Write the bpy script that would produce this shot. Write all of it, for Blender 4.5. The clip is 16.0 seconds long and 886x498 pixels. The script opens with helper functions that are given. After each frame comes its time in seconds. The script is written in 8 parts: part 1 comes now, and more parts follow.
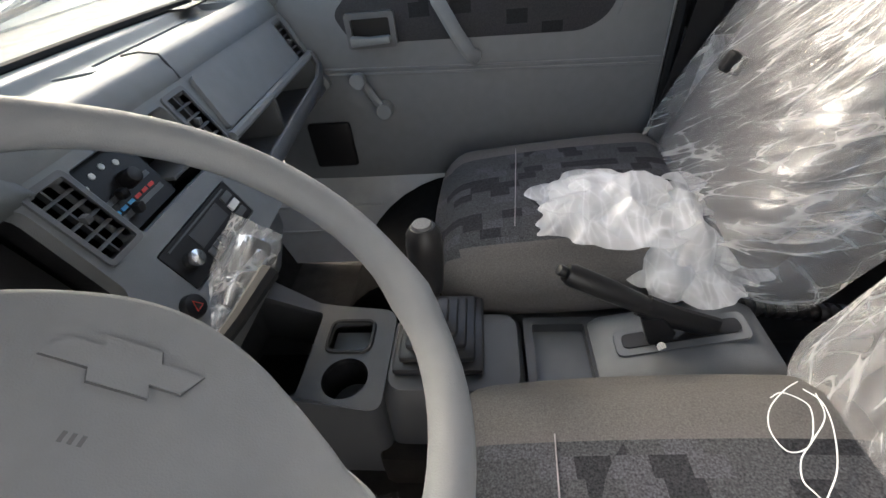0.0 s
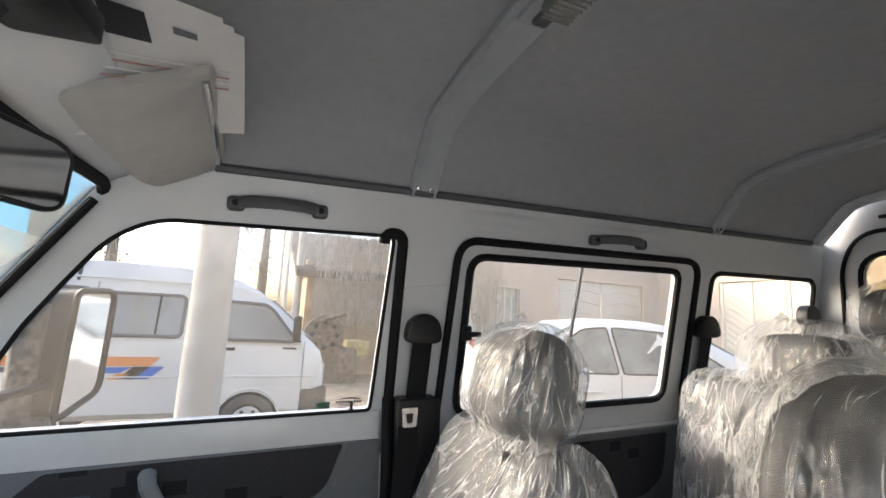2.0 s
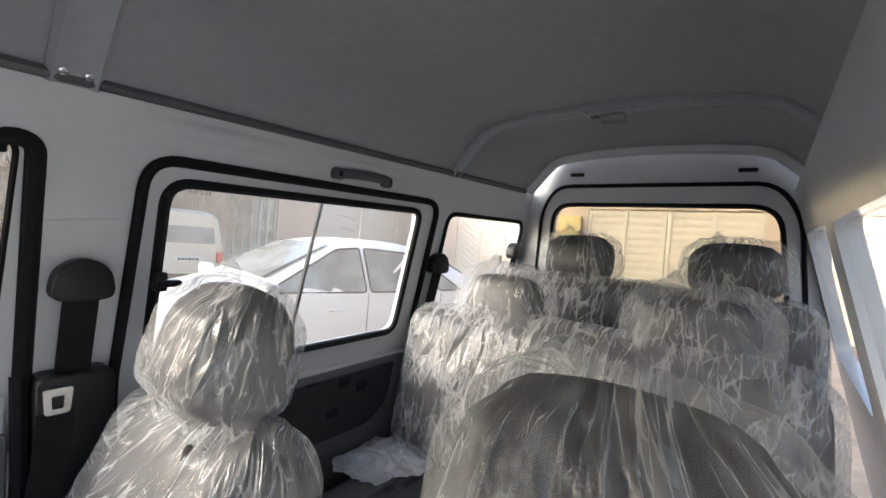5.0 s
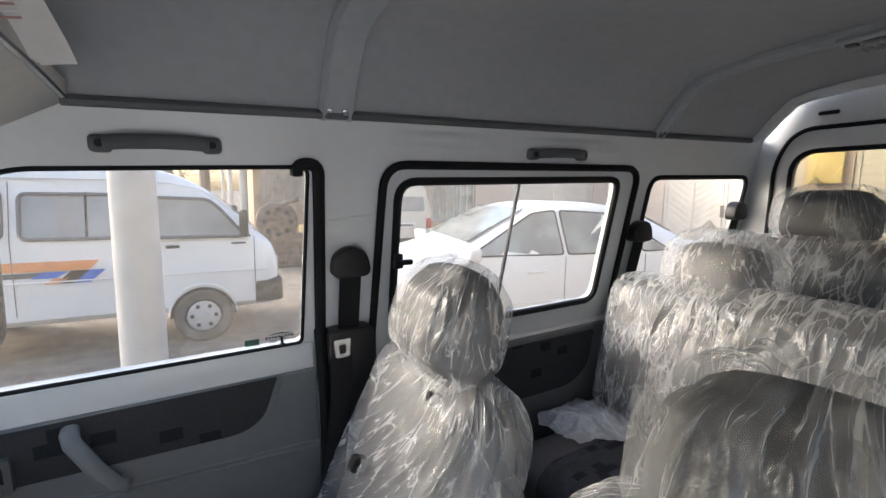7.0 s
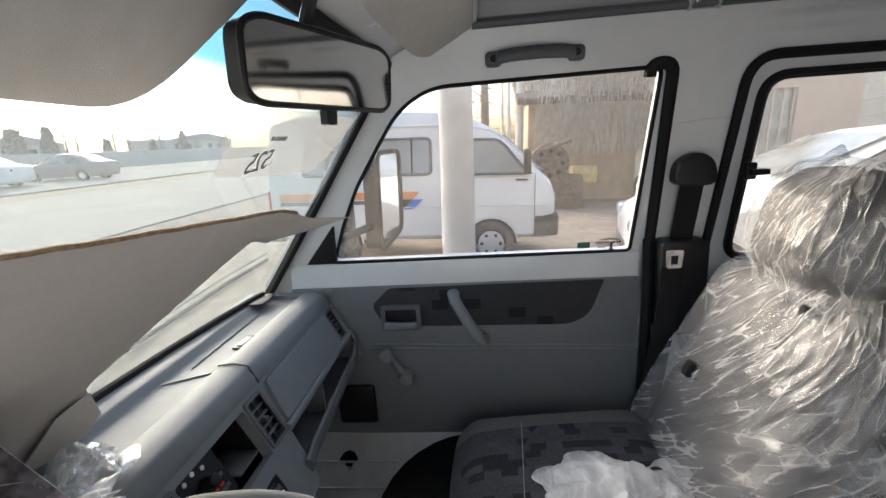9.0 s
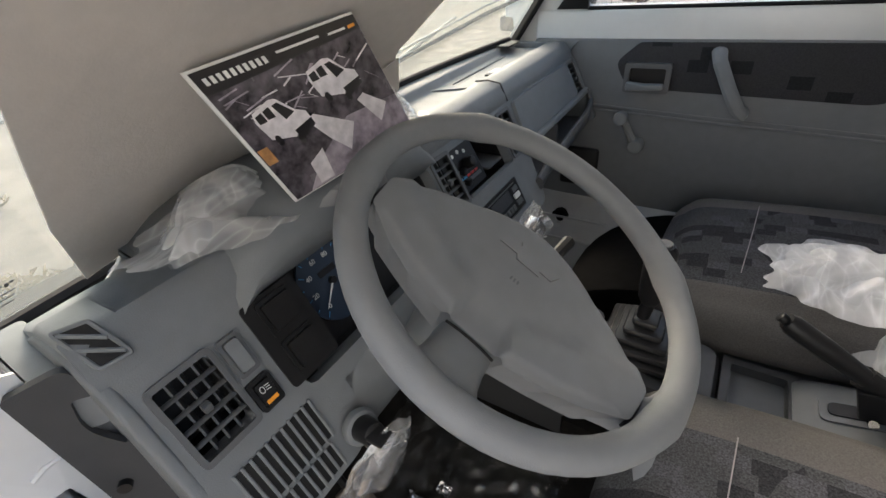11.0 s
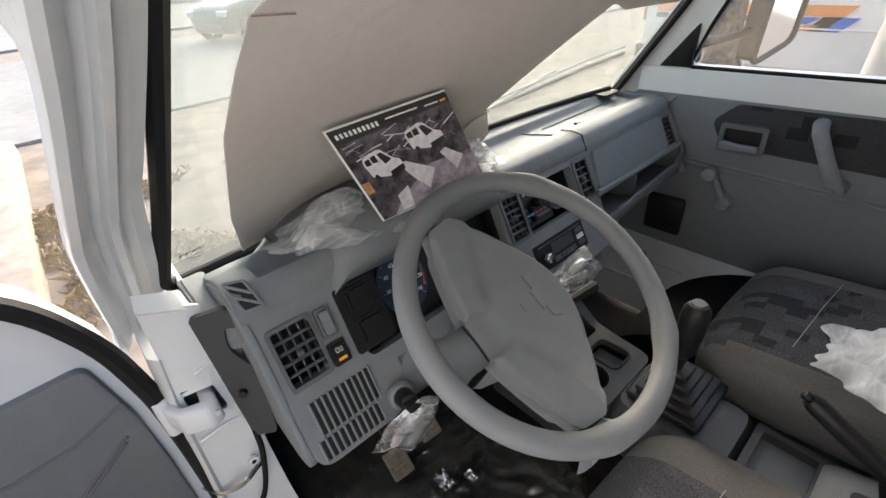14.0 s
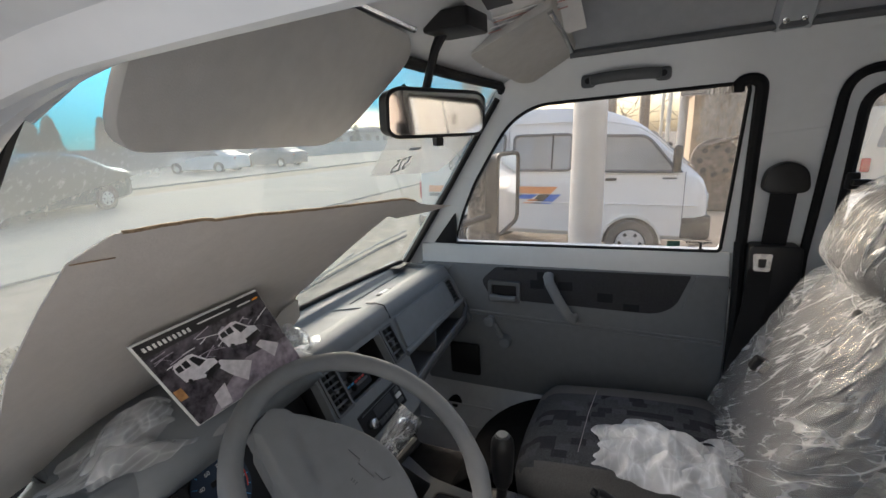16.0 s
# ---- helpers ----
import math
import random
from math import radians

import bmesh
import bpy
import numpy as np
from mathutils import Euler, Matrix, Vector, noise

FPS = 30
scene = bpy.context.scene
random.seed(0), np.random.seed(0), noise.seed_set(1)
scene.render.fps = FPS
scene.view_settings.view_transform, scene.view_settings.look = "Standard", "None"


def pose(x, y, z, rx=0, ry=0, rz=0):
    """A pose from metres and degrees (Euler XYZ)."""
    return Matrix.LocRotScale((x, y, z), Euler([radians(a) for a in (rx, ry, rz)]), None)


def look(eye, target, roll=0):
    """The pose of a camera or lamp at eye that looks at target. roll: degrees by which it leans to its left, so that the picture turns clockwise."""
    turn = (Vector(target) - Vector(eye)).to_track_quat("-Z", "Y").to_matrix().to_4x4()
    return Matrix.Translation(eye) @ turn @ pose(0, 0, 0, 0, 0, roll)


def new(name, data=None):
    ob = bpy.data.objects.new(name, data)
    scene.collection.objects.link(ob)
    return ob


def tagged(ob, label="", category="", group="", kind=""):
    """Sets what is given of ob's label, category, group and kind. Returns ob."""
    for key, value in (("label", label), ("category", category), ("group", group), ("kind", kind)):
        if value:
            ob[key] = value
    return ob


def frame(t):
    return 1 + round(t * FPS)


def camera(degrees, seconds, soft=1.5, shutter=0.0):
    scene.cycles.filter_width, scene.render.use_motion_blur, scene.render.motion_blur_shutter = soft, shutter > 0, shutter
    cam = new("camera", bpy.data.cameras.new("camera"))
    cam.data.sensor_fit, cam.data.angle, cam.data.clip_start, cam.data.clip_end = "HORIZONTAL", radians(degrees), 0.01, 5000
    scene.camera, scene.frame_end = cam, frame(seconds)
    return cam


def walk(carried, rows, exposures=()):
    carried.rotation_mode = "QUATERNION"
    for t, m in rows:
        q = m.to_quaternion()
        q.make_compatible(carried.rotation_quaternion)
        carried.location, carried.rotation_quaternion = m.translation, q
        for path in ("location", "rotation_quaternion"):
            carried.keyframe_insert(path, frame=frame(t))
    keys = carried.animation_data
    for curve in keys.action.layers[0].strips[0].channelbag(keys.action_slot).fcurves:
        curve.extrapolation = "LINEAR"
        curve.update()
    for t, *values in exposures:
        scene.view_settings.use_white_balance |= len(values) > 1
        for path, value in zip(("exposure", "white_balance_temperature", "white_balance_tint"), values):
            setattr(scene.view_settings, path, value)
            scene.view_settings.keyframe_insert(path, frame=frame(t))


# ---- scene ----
cam = camera(90.4, 16.0)
PATH = [
    (0, (0.095, 0.061, 1.232), (-0.118, 1.589, -0.04), -6.8),
    (0.5, (0.084, 0.109, 1.261), (0.029, 1.825, 0.235), -4.7),
    (1, (0.092, 0.081, 1.342), (0.448, 1.97, 0.792), -0.6),
    (1.5, (0.148, 0.028, 1.387), (0.77, 1.929, 1.381), 0.9),
    (2, (0.173, -0.02, 1.411), (0.947, 1.803, 1.694), 1.1),
    (2.5, (0.172, -0.008, 1.443), (1.021, 1.757, 1.845), 1.6),
    (3, (0.213, 0.018, 1.449), (1.275, 1.643, 1.929), 3.0),
    (3.5, (0.306, 0.022, 1.462), (1.653, 1.427, 1.922), 4.3),
    (3.7, (0.334, 0.026, 1.458), (1.79, 1.337, 1.861), 4.5),
    (5.8, (0.321, 0.074, 1.526), (1.823, 1.365, 1.248), 1.7),
    (6, (0.305, 0.064, 1.533), (1.732, 1.437, 1.252), 1.5),
    (6.5, (0.303, 0.039, 1.537), (1.51, 1.609, 1.259), 0.4),
    (7, (0.275, 0.012, 1.548), (1.215, 1.755, 1.264), -0.9),
    (7.5, (0.236, -0.03, 1.541), (0.839, 1.847, 1.204), -1.7),
    (8, (0.192, -0.059, 1.51), (0.535, 1.874, 1.13), -2.7),
    (8.5, (0.135, -0.036, 1.479), (0.27, 1.918, 1.076), -3.0),
    (9, (0.08, -0.024, 1.468), (-0.097, 1.911, 0.995), -3.9),
    (9.5, (0.075, -0.039, 1.457), (-0.425, 1.799, 0.846), -6.1),
    (10, (0.086, -0.083, 1.424), (-0.652, 1.594, 0.62), -7.7),
    (10.2, (0.079, -0.104, 1.405), (-0.716, 1.502, 0.516), -8.1),
    (12.3, (0.029, -0.185, 1.273), (-1.061, 0.835, -0.058), -2.9),
    (12.5, (0.033, -0.186, 1.281), (-1.104, 0.8, -0.036), -3.5),
    (13, (0.077, -0.178, 1.341), (-1.175, 0.73, 0.074), -5.6),
    (13.5, (0.12, -0.178, 1.381), (-1.198, 0.733, 0.185), -6.1),
    (14, (0.185, -0.199, 1.429), (-1.133, 0.867, 0.367), -5.4),
    (14.5, (0.215, -0.233, 1.471), (-1.027, 1.096, 0.64), -5.2),
    (15, (0.248, -0.259, 1.507), (-0.831, 1.311, 0.898), -4.5),
    (15.1, (0.247, -0.267, 1.507), (-0.783, 1.35, 0.939), -4.1),
    (15.5, (0.254, -0.265, 1.509), (-0.661, 1.437, 0.994), -3.8),
    (16, (0.249, -0.264, 1.498), (-0.55, 1.51, 1.036), -3.7),
]
EXPOSURES = [(0, 3.0, 6400), (0.5, 2.7, 6400), (1, 2.35, 6400), (1.5, 2.1, 6300), (2, 2.4, 6300), (2.5, 2.5, 6250), (3.5, 2.6, 6050), (5.8, 2.25, 6000), (7, 2.35, 6000), (9, 2.25, 6250), (10, 2.05, 6500), (12.3, 3.0, 6700), (13, 2.8, 6600), (14.5, 2.4, 6600), (16, 1.9, 6300)]
walk(cam, [(t, look(eye, target, roll)) for t, eye, target, roll in PATH], [(t, stops, kelvin, 10) for t, stops, kelvin in EXPOSURES])

# ---- light ----
world = bpy.data.worlds.new("sky")
scene.world = world
world.use_nodes = True
wn = world.node_tree.nodes
sky = wn.new("ShaderNodeTexSky")
sky.sky_type = "NISHITA"
sky.sun_disc = False
sky.sun_elevation = radians(24)
sky.sun_rotation = radians(-49)
sky.air_density, sky.dust_density, sky.ozone_density = 1.0, 4.5, 1.6
wn["Background"].inputs["Strength"].default_value = 0.15
world.node_tree.links.new(sky.outputs[0], wn["Background"].inputs["Color"])
sun_data = bpy.data.lights.new("sun", "SUN")
sun_data.energy, sun_data.angle, sun_data.color = 0.4, radians(20), (1.0, 0.95, 0.88)
sun = new("sun", sun_data)
sun.matrix_world = look((-30, 26, 18), (0, 0, 1))
# added fill lamp that tops up the sky's light through the open driver's door
gate_data = bpy.data.lights.new("open_door_fill", "AREA")
gate_data.shape, gate_data.size, gate_data.size_y, gate_data.energy, gate_data.color = "RECTANGLE", 0.95, 0.8, 0.6, (0.94, 0.975, 1.0)
gate_lamp = new("open_door_fill", gate_data)
gate_lamp.matrix_world = look((0.4, -0.42, 1.12), (0.4, 0.6, 0.8))


# ---- materials ----
def mat(name, color, rough=0.5, metal=0.0, var=0.05, scale=40.0, bump=0.0, bscale=300.0, spec=0.5, dirt=None, dscale=3.0):
    """A surface with grain and broad stains of its own: two noises on the colour, one on the relief."""
    m = bpy.data.materials.new(name)
    m.use_nodes = True
    n, l = m.node_tree.nodes, m.node_tree.links
    b = n["Principled BSDF"]
    b.inputs["Roughness"].default_value, b.inputs["Metallic"].default_value = rough, metal
    b.inputs["Specular IOR Level"].default_value = spec
    tc = n.new("ShaderNodeTexCoord")
    a, c = n.new("ShaderNodeTexNoise"), n.new("ShaderNodeTexNoise")
    a.inputs["Scale"].default_value, a.inputs["Detail"].default_value = scale, 6
    c.inputs["Scale"].default_value, c.inputs["Detail"].default_value = dscale, 4
    for q in (a, c):
        l.new(tc.outputs["Object"], q.inputs["Vector"])
    r = n.new("ShaderNodeValToRGB")
    r.color_ramp.elements[0].position, r.color_ramp.elements[1].position = 0.3, 0.7
    r.color_ramp.elements[0].color = (*[v * (1 - var) for v in color], 1)
    r.color_ramp.elements[1].color = (*[min(1, v * (1 + var)) for v in color], 1)
    l.new(a.outputs["Fac"], r.inputs["Fac"])
    mix = n.new("ShaderNodeMix")
    mix.data_type = "RGBA"
    q = n.new("ShaderNodeMapRange")
    q.inputs["From Min"].default_value, q.inputs["From Max"].default_value = 0.48, 0.75
    l.new(c.outputs["Fac"], q.inputs["Value"])
    q.inputs["To Max"].default_value = 0.5 if dirt else 0.25
    l.new(q.outputs["Result"], mix.inputs["Factor"])
    l.new(r.outputs["Color"], mix.inputs["A"])
    mix.inputs["B"].default_value = (*(dirt or [v * 0.8 for v in color]), 1)
    l.new(mix.outputs["Result"], b.inputs["Base Color"])
    rr = n.new("ShaderNodeMapRange")
    rr.inputs["To Min"].default_value, rr.inputs["To Max"].default_value = max(0.02, rough - 0.08), min(1, rough + 0.08)
    l.new(c.outputs["Fac"], rr.inputs["Value"])
    l.new(rr.outputs["Result"], b.inputs["Roughness"])
    if bump:
        e, d = n.new("ShaderNodeTexNoise"), n.new("ShaderNodeBump")
        e.inputs["Scale"].default_value, e.inputs["Detail"].default_value = bscale, 3
        d.inputs["Strength"].default_value, d.inputs["Distance"].default_value = bump, 0.002
        l.new(tc.outputs["Object"], e.inputs["Vector"])
        l.new(e.outputs["Fac"], d.inputs["Height"])
        l.new(d.outputs["Normal"], b.inputs["Normal"])
    return m


def film(name, low, high, across=60.0, along=7.0, tint=(0.9, 0.91, 0.92), gloss=0.3, rough=0.2, uv=True, relief=0.006):
    """Thin crumpled polythene: hazy, glossy, its fold glints drawn as whiter streaks; uv: folds run along the sheet's
    own v.
    """
    m = bpy.data.materials.new(name)
    m.use_nodes = True
    n, l = m.node_tree.nodes, m.node_tree.links
    n.remove(n["Principled BSDF"])
    out = n["Material Output"]
    tc = n.new("ShaderNodeTexCoord")
    src = tc.outputs["UV" if uv else "Object"]

    def math_node(op, a, b, clamp=False):
        q = n.new("ShaderNodeMath")
        q.operation, q.use_clamp = op, clamp
        for k, v in enumerate((a, b)):
            if isinstance(v, (int, float)):
                q.inputs[k].default_value = v
            else:
                l.new(v, q.inputs[k])
        return q.outputs[0]

    wob, vm = n.new("ShaderNodeTexNoise"), n.new("ShaderNodeVectorMath")
    wob.inputs["Scale"].default_value, wob.inputs["Detail"].default_value = 8.0, 2
    l.new(src, wob.inputs["Vector"])
    vm.operation = "MULTIPLY_ADD"
    vm.inputs[1].default_value = (0.018, 0.04, 0.018)
    l.new(wob.outputs["Color"], vm.inputs[0]), l.new(src, vm.inputs[2])

    def streaks(k, f, turn, kind):
        mp, ns = n.new("ShaderNodeMapping"), n.new("ShaderNodeTexNoise")
        mp.inputs["Rotation"].default_value = (0, 0, turn) if uv else (turn * 2, turn * 3, turn)
        mp.inputs["Scale"].default_value = (across * f, along * f, across * f)
        mp.inputs["Location"].default_value = (3.1 * k, 1.7 * k, 0.6 * k)
        l.new(vm.outputs[0], mp.inputs["Vector"])
        ns.noise_dimensions = kind
        ns.inputs["Scale"].default_value, ns.inputs["Detail"].default_value, ns.inputs["Roughness"].default_value, ns.inputs["Distortion"].default_value = 1.0, 0.6, 0.45, 0.3
        l.new(mp.outputs["Vector"], ns.inputs["Vector"])
        return ns.outputs["Fac"]

    def creases(k, f, turn, width, stretch):
        """A net of creases with flat panels between: the line's strength, the height and a value for each panel."""
        mp, ed, ce = n.new("ShaderNodeMapping"), n.new("ShaderNodeTexVoronoi"), n.new("ShaderNodeTexVoronoi")
        mp.inputs["Rotation"].default_value = (0, 0, turn) if uv else (turn * 2, turn * 3, turn)
        mp.inputs["Scale"].default_value = (across * f, across * f / stretch, across * f)
        mp.inputs["Location"].default_value = (5.3 * k, 2.9 * k, 1.1 * k)
        l.new(vm.outputs[0], mp.inputs["Vector"])
        ed.feature = "DISTANCE_TO_EDGE"
        for q in (ed, ce):
            q.voronoi_dimensions = "2D" if uv else "3D"
            q.inputs["Scale"].default_value = 1.0
            l.new(mp.outputs["Vector"], q.inputs["Vector"])
        d = ed.outputs["Distance"]
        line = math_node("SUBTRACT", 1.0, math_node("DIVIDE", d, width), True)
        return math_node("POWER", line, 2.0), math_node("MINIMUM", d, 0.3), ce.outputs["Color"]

    # crease lines and panel tones put the folds' brightness into the film's opacity
    total, height, panel = None, None, None
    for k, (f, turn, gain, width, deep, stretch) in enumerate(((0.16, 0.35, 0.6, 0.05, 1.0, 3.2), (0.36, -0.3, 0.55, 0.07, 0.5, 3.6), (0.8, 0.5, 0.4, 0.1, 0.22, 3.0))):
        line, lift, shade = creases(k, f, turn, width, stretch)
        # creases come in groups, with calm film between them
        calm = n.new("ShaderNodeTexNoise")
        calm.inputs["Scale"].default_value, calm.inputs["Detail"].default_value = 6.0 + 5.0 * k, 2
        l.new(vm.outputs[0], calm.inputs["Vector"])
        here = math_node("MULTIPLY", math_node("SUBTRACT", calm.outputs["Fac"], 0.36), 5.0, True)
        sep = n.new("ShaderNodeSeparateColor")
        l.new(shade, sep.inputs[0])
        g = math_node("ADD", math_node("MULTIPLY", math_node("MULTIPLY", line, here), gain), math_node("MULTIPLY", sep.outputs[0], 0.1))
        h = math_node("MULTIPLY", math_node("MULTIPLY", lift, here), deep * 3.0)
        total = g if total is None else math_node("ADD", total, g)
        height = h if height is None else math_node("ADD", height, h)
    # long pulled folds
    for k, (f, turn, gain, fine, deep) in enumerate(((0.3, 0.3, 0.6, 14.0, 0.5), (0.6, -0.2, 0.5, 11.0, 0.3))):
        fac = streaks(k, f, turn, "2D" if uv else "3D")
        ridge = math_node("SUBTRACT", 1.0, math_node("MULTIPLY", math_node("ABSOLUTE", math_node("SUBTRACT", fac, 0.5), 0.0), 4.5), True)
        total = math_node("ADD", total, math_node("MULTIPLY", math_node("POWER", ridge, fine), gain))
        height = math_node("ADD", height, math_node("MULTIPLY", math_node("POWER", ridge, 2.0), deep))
    # haze that changes from fold to fold, and broader patches where the film clings or hangs free
    haze = streaks(5, 0.7, 0.1, "2D" if uv else "3D")
    w = n.new("ShaderNodeTexNoise")
    w.inputs["Scale"].default_value, w.inputs["Detail"].default_value = 13.0, 3
    l.new(tc.outputs["Object"], w.inputs["Vector"])
    r2 = n.new("ShaderNodeMapRange")
    r2.inputs["From Min"].default_value, r2.inputs["From Max"].default_value = 0.36, 0.64
    r2.inputs["To Min"].default_value, r2.inputs["To Max"].default_value = 0.45, 1.2
    l.new(w.outputs["Fac"], r2.inputs["Value"])
    r3 = n.new("ShaderNodeMapRange")
    r3.inputs["From Min"].default_value, r3.inputs["From Max"].default_value, r3.inputs["To Max"].default_value = 0.4, 0.68, 0.3
    l.new(haze, r3.inputs["Value"])
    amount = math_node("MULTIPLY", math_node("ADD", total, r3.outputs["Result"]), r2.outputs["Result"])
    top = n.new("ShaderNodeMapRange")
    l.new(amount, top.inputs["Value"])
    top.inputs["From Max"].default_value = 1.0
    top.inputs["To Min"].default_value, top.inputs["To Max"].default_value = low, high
    bump = n.new("ShaderNodeBump")
    bump.inputs["Strength"].default_value, bump.inputs["Distance"].default_value = 1.0, relief
    l.new(height, bump.inputs["Height"])
    tr, gl, df, tl = (n.new("ShaderNodeBsdf" + k) for k in ("Transparent", "Glossy", "Diffuse", "Translucent"))
    tr.inputs["Color"].default_value = (0.96, 0.96, 0.96, 1)
    gl.inputs["Roughness"].default_value = rough
    gl.inputs["Color"].default_value = (0.95, 0.96, 0.97, 1)
    for q in (df, tl):
        q.inputs["Color"].default_value = (*tint, 1)
    for q in (gl, df, tl):
        l.new(bump.outputs["Normal"], q.inputs["Normal"])
    lw = n.new("ShaderNodeLayerWeight")
    lw.inputs["Blend"].default_value = 0.25
    l.new(bump.outputs["Normal"], lw.inputs["Normal"])
    shine = math_node("MULTIPLY", math_node("ADD", lw.outputs["Facing"], 0.35), gloss, True)
    m1, m2, m3 = (n.new("ShaderNodeMixShader") for _ in range(3))
    m1.inputs[0].default_value = 0.3
    l.new(df.outputs[0], m1.inputs[1]), l.new(tl.outputs[0], m1.inputs[2])
    l.new(top.outputs["Result"], m3.inputs[0]), l.new(tr.outputs[0], m3.inputs[1]), l.new(m1.outputs[0], m3.inputs[2])
    l.new(shine, m2.inputs[0])
    l.new(m3.outputs[0], m2.inputs[1]), l.new(gl.outputs[0], m2.inputs[2])
    l.new(m2.outputs[0], out.inputs["Surface"])
    return m


def glass(name, tint=(0.97, 0.98, 0.97), dust=0.1, dust_color=(0.75, 0.68, 0.58), speck=0.25, band=None, gloss=0.05):
    """Clear pane with road dust and dried drops; band: z where a coloured sun strip begins and ends."""
    m = bpy.data.materials.new(name)
    m.use_nodes = True
    n, l = m.node_tree.nodes, m.node_tree.links
    n.remove(n["Principled BSDF"])
    out = n["Material Output"]
    tc = n.new("ShaderNodeTexCoord")
    tr, gl, df, tl = (n.new("ShaderNodeBsdf" + k) for k in ("Transparent", "Glossy", "Diffuse", "Translucent"))
    tr.inputs["Color"].default_value = (*tint, 1)
    gl.inputs["Roughness"].default_value = 0.015
    df.inputs["Color"].default_value = (*dust_color, 1)
    tl.inputs["Color"].default_value = (*dust_color, 1)
    if band:
        sp, rng, mx = n.new("ShaderNodeSeparateXYZ"), n.new("ShaderNodeMapRange"), n.new("ShaderNodeMix")
        mx.data_type = "RGBA"
        l.new(tc.outputs["Object"], sp.inputs[0])
        ends, dip = n.new("ShaderNodeMath"), n.new("ShaderNodeMath")
        ends.operation, dip.operation = "POWER", "MULTIPLY_ADD"
        ends.inputs[1].default_value, dip.inputs[1].default_value = 2.0, 0.25
        l.new(sp.outputs["Y"], ends.inputs[0]), l.new(ends.outputs[0], dip.inputs[0])
        l.new(sp.outputs["Z"], dip.inputs[2]), l.new(dip.outputs[0], rng.inputs["Value"])
        rng.inputs["From Min"].default_value, rng.inputs["From Max"].default_value = band
        l.new(rng.outputs["Result"], mx.inputs["Factor"])
        mx.inputs["A"].default_value, mx.inputs["B"].default_value = (*tint, 1), (0.0, 0.045, 0.095, 1)
        l.new(mx.outputs["Result"], tr.inputs["Color"])
    mp = n.new("ShaderNodeMapping")
    mp.inputs["Scale"].default_value = (1, 1, 0.3)
    l.new(tc.outputs["Object"], mp.inputs["Vector"])
    a, b = n.new("ShaderNodeTexNoise"), n.new("ShaderNodeTexNoise")
    a.inputs["Scale"].default_value, a.inputs["Detail"].default_value = 210, 5
    b.inputs["Scale"].default_value, b.inputs["Detail"].default_value = 7, 4
    l.new(mp.outputs["Vector"], a.inputs["Vector"]), l.new(tc.outputs["Object"], b.inputs["Vector"])
    ra, rb = n.new("ShaderNodeMapRange"), n.new("ShaderNodeMapRange")
    ra.inputs["From Min"].default_value, ra.inputs["From Max"].default_value, ra.inputs["To Max"].default_value = 0.56, 0.72, speck
    rb.inputs["From Min"].default_value, rb.inputs["From Max"].default_value = 0.4, 0.65
    l.new(a.outputs["Fac"], ra.inputs["Value"]), l.new(b.outputs["Fac"], rb.inputs["Value"])
    mu, ad = n.new("ShaderNodeMath"), n.new("ShaderNodeMath")
    mu.operation, ad.operation, ad.use_clamp = "MULTIPLY", "ADD", True
    l.new(ra.outputs["Result"], mu.inputs[0]), l.new(rb.outputs["Result"], mu.inputs[1])
    l.new(mu.outputs[0], ad.inputs[0])
    ad.inputs[1].default_value = dust
    d2, m1, m2 = n.new("ShaderNodeMixShader"), n.new("ShaderNodeMixShader"), n.new("ShaderNodeMixShader")
    d2.inputs[0].default_value = 0.75
    l.new(df.outputs[0], d2.inputs[1]), l.new(tl.outputs[0], d2.inputs[2])
    l.new(ad.outputs[0], m1.inputs[0]), l.new(tr.outputs[0], m1.inputs[1]), l.new(d2.outputs[0], m1.inputs[2])
    m2.inputs[0].default_value = gloss
    l.new(m1.outputs[0], m2.inputs[1]), l.new(gl.outputs[0], m2.inputs[2])
    l.new(m2.outputs[0], out.inputs["Surface"])
    return m


PLASTIC = mat("grey plastic", (0.172, 0.185, 0.197), 0.56, bump=0.25, bscale=700, spec=0.35)
SIDEP = mat("matt dark side plastic", (0.06, 0.063, 0.068), 0.7, bump=0.2, bscale=700, spec=0.15)
PLASTIC_D = mat("dark grey plastic", (0.095, 0.1, 0.107), 0.45, bump=0.25, bscale=700)
DARKCLOTH = mat("black seat cloth", (0.028, 0.028, 0.03), 0.85, bump=0.4, spec=0.15)
WHEEL = mat("grey wheel rubber", (0.185, 0.193, 0.203), 0.6, bump=0.2, bscale=900, spec=0.3)
TRIM = mat("charcoal vinyl", (0.145, 0.156, 0.168), 0.5, bump=0.35, bscale=500)
BLACK = mat("black plastic", (0.012, 0.012, 0.013), 0.42, bump=0.1, spec=0.3)
BOOT = mat("ribbed boot rubber", (0.02, 0.02, 0.021), 0.42, spec=0.5)
RUBBER = mat("black rubber", (0.011, 0.011, 0.012), 0.7, spec=0.2)
CONSOLE_M = mat("mid grey console plastic", (0.12, 0.127, 0.135), 0.4, bump=0.25, bscale=700)
CONSOLE = mat("charcoal console plastic", (0.05, 0.052, 0.056), 0.42, bump=0.25, bscale=700)
FOIL = mat("silver foil", (0.62, 0.62, 0.63), 0.2, metal=0.85, var=0.1)
MATTE = mat("matte black cover", (0.009, 0.009, 0.009), 0.95, var=0.2, spec=0.02)
WHITE = mat("white body paint", (0.68, 0.7, 0.72), 0.22, var=0.02, dirt=(0.64, 0.65, 0.66), dscale=2.0)
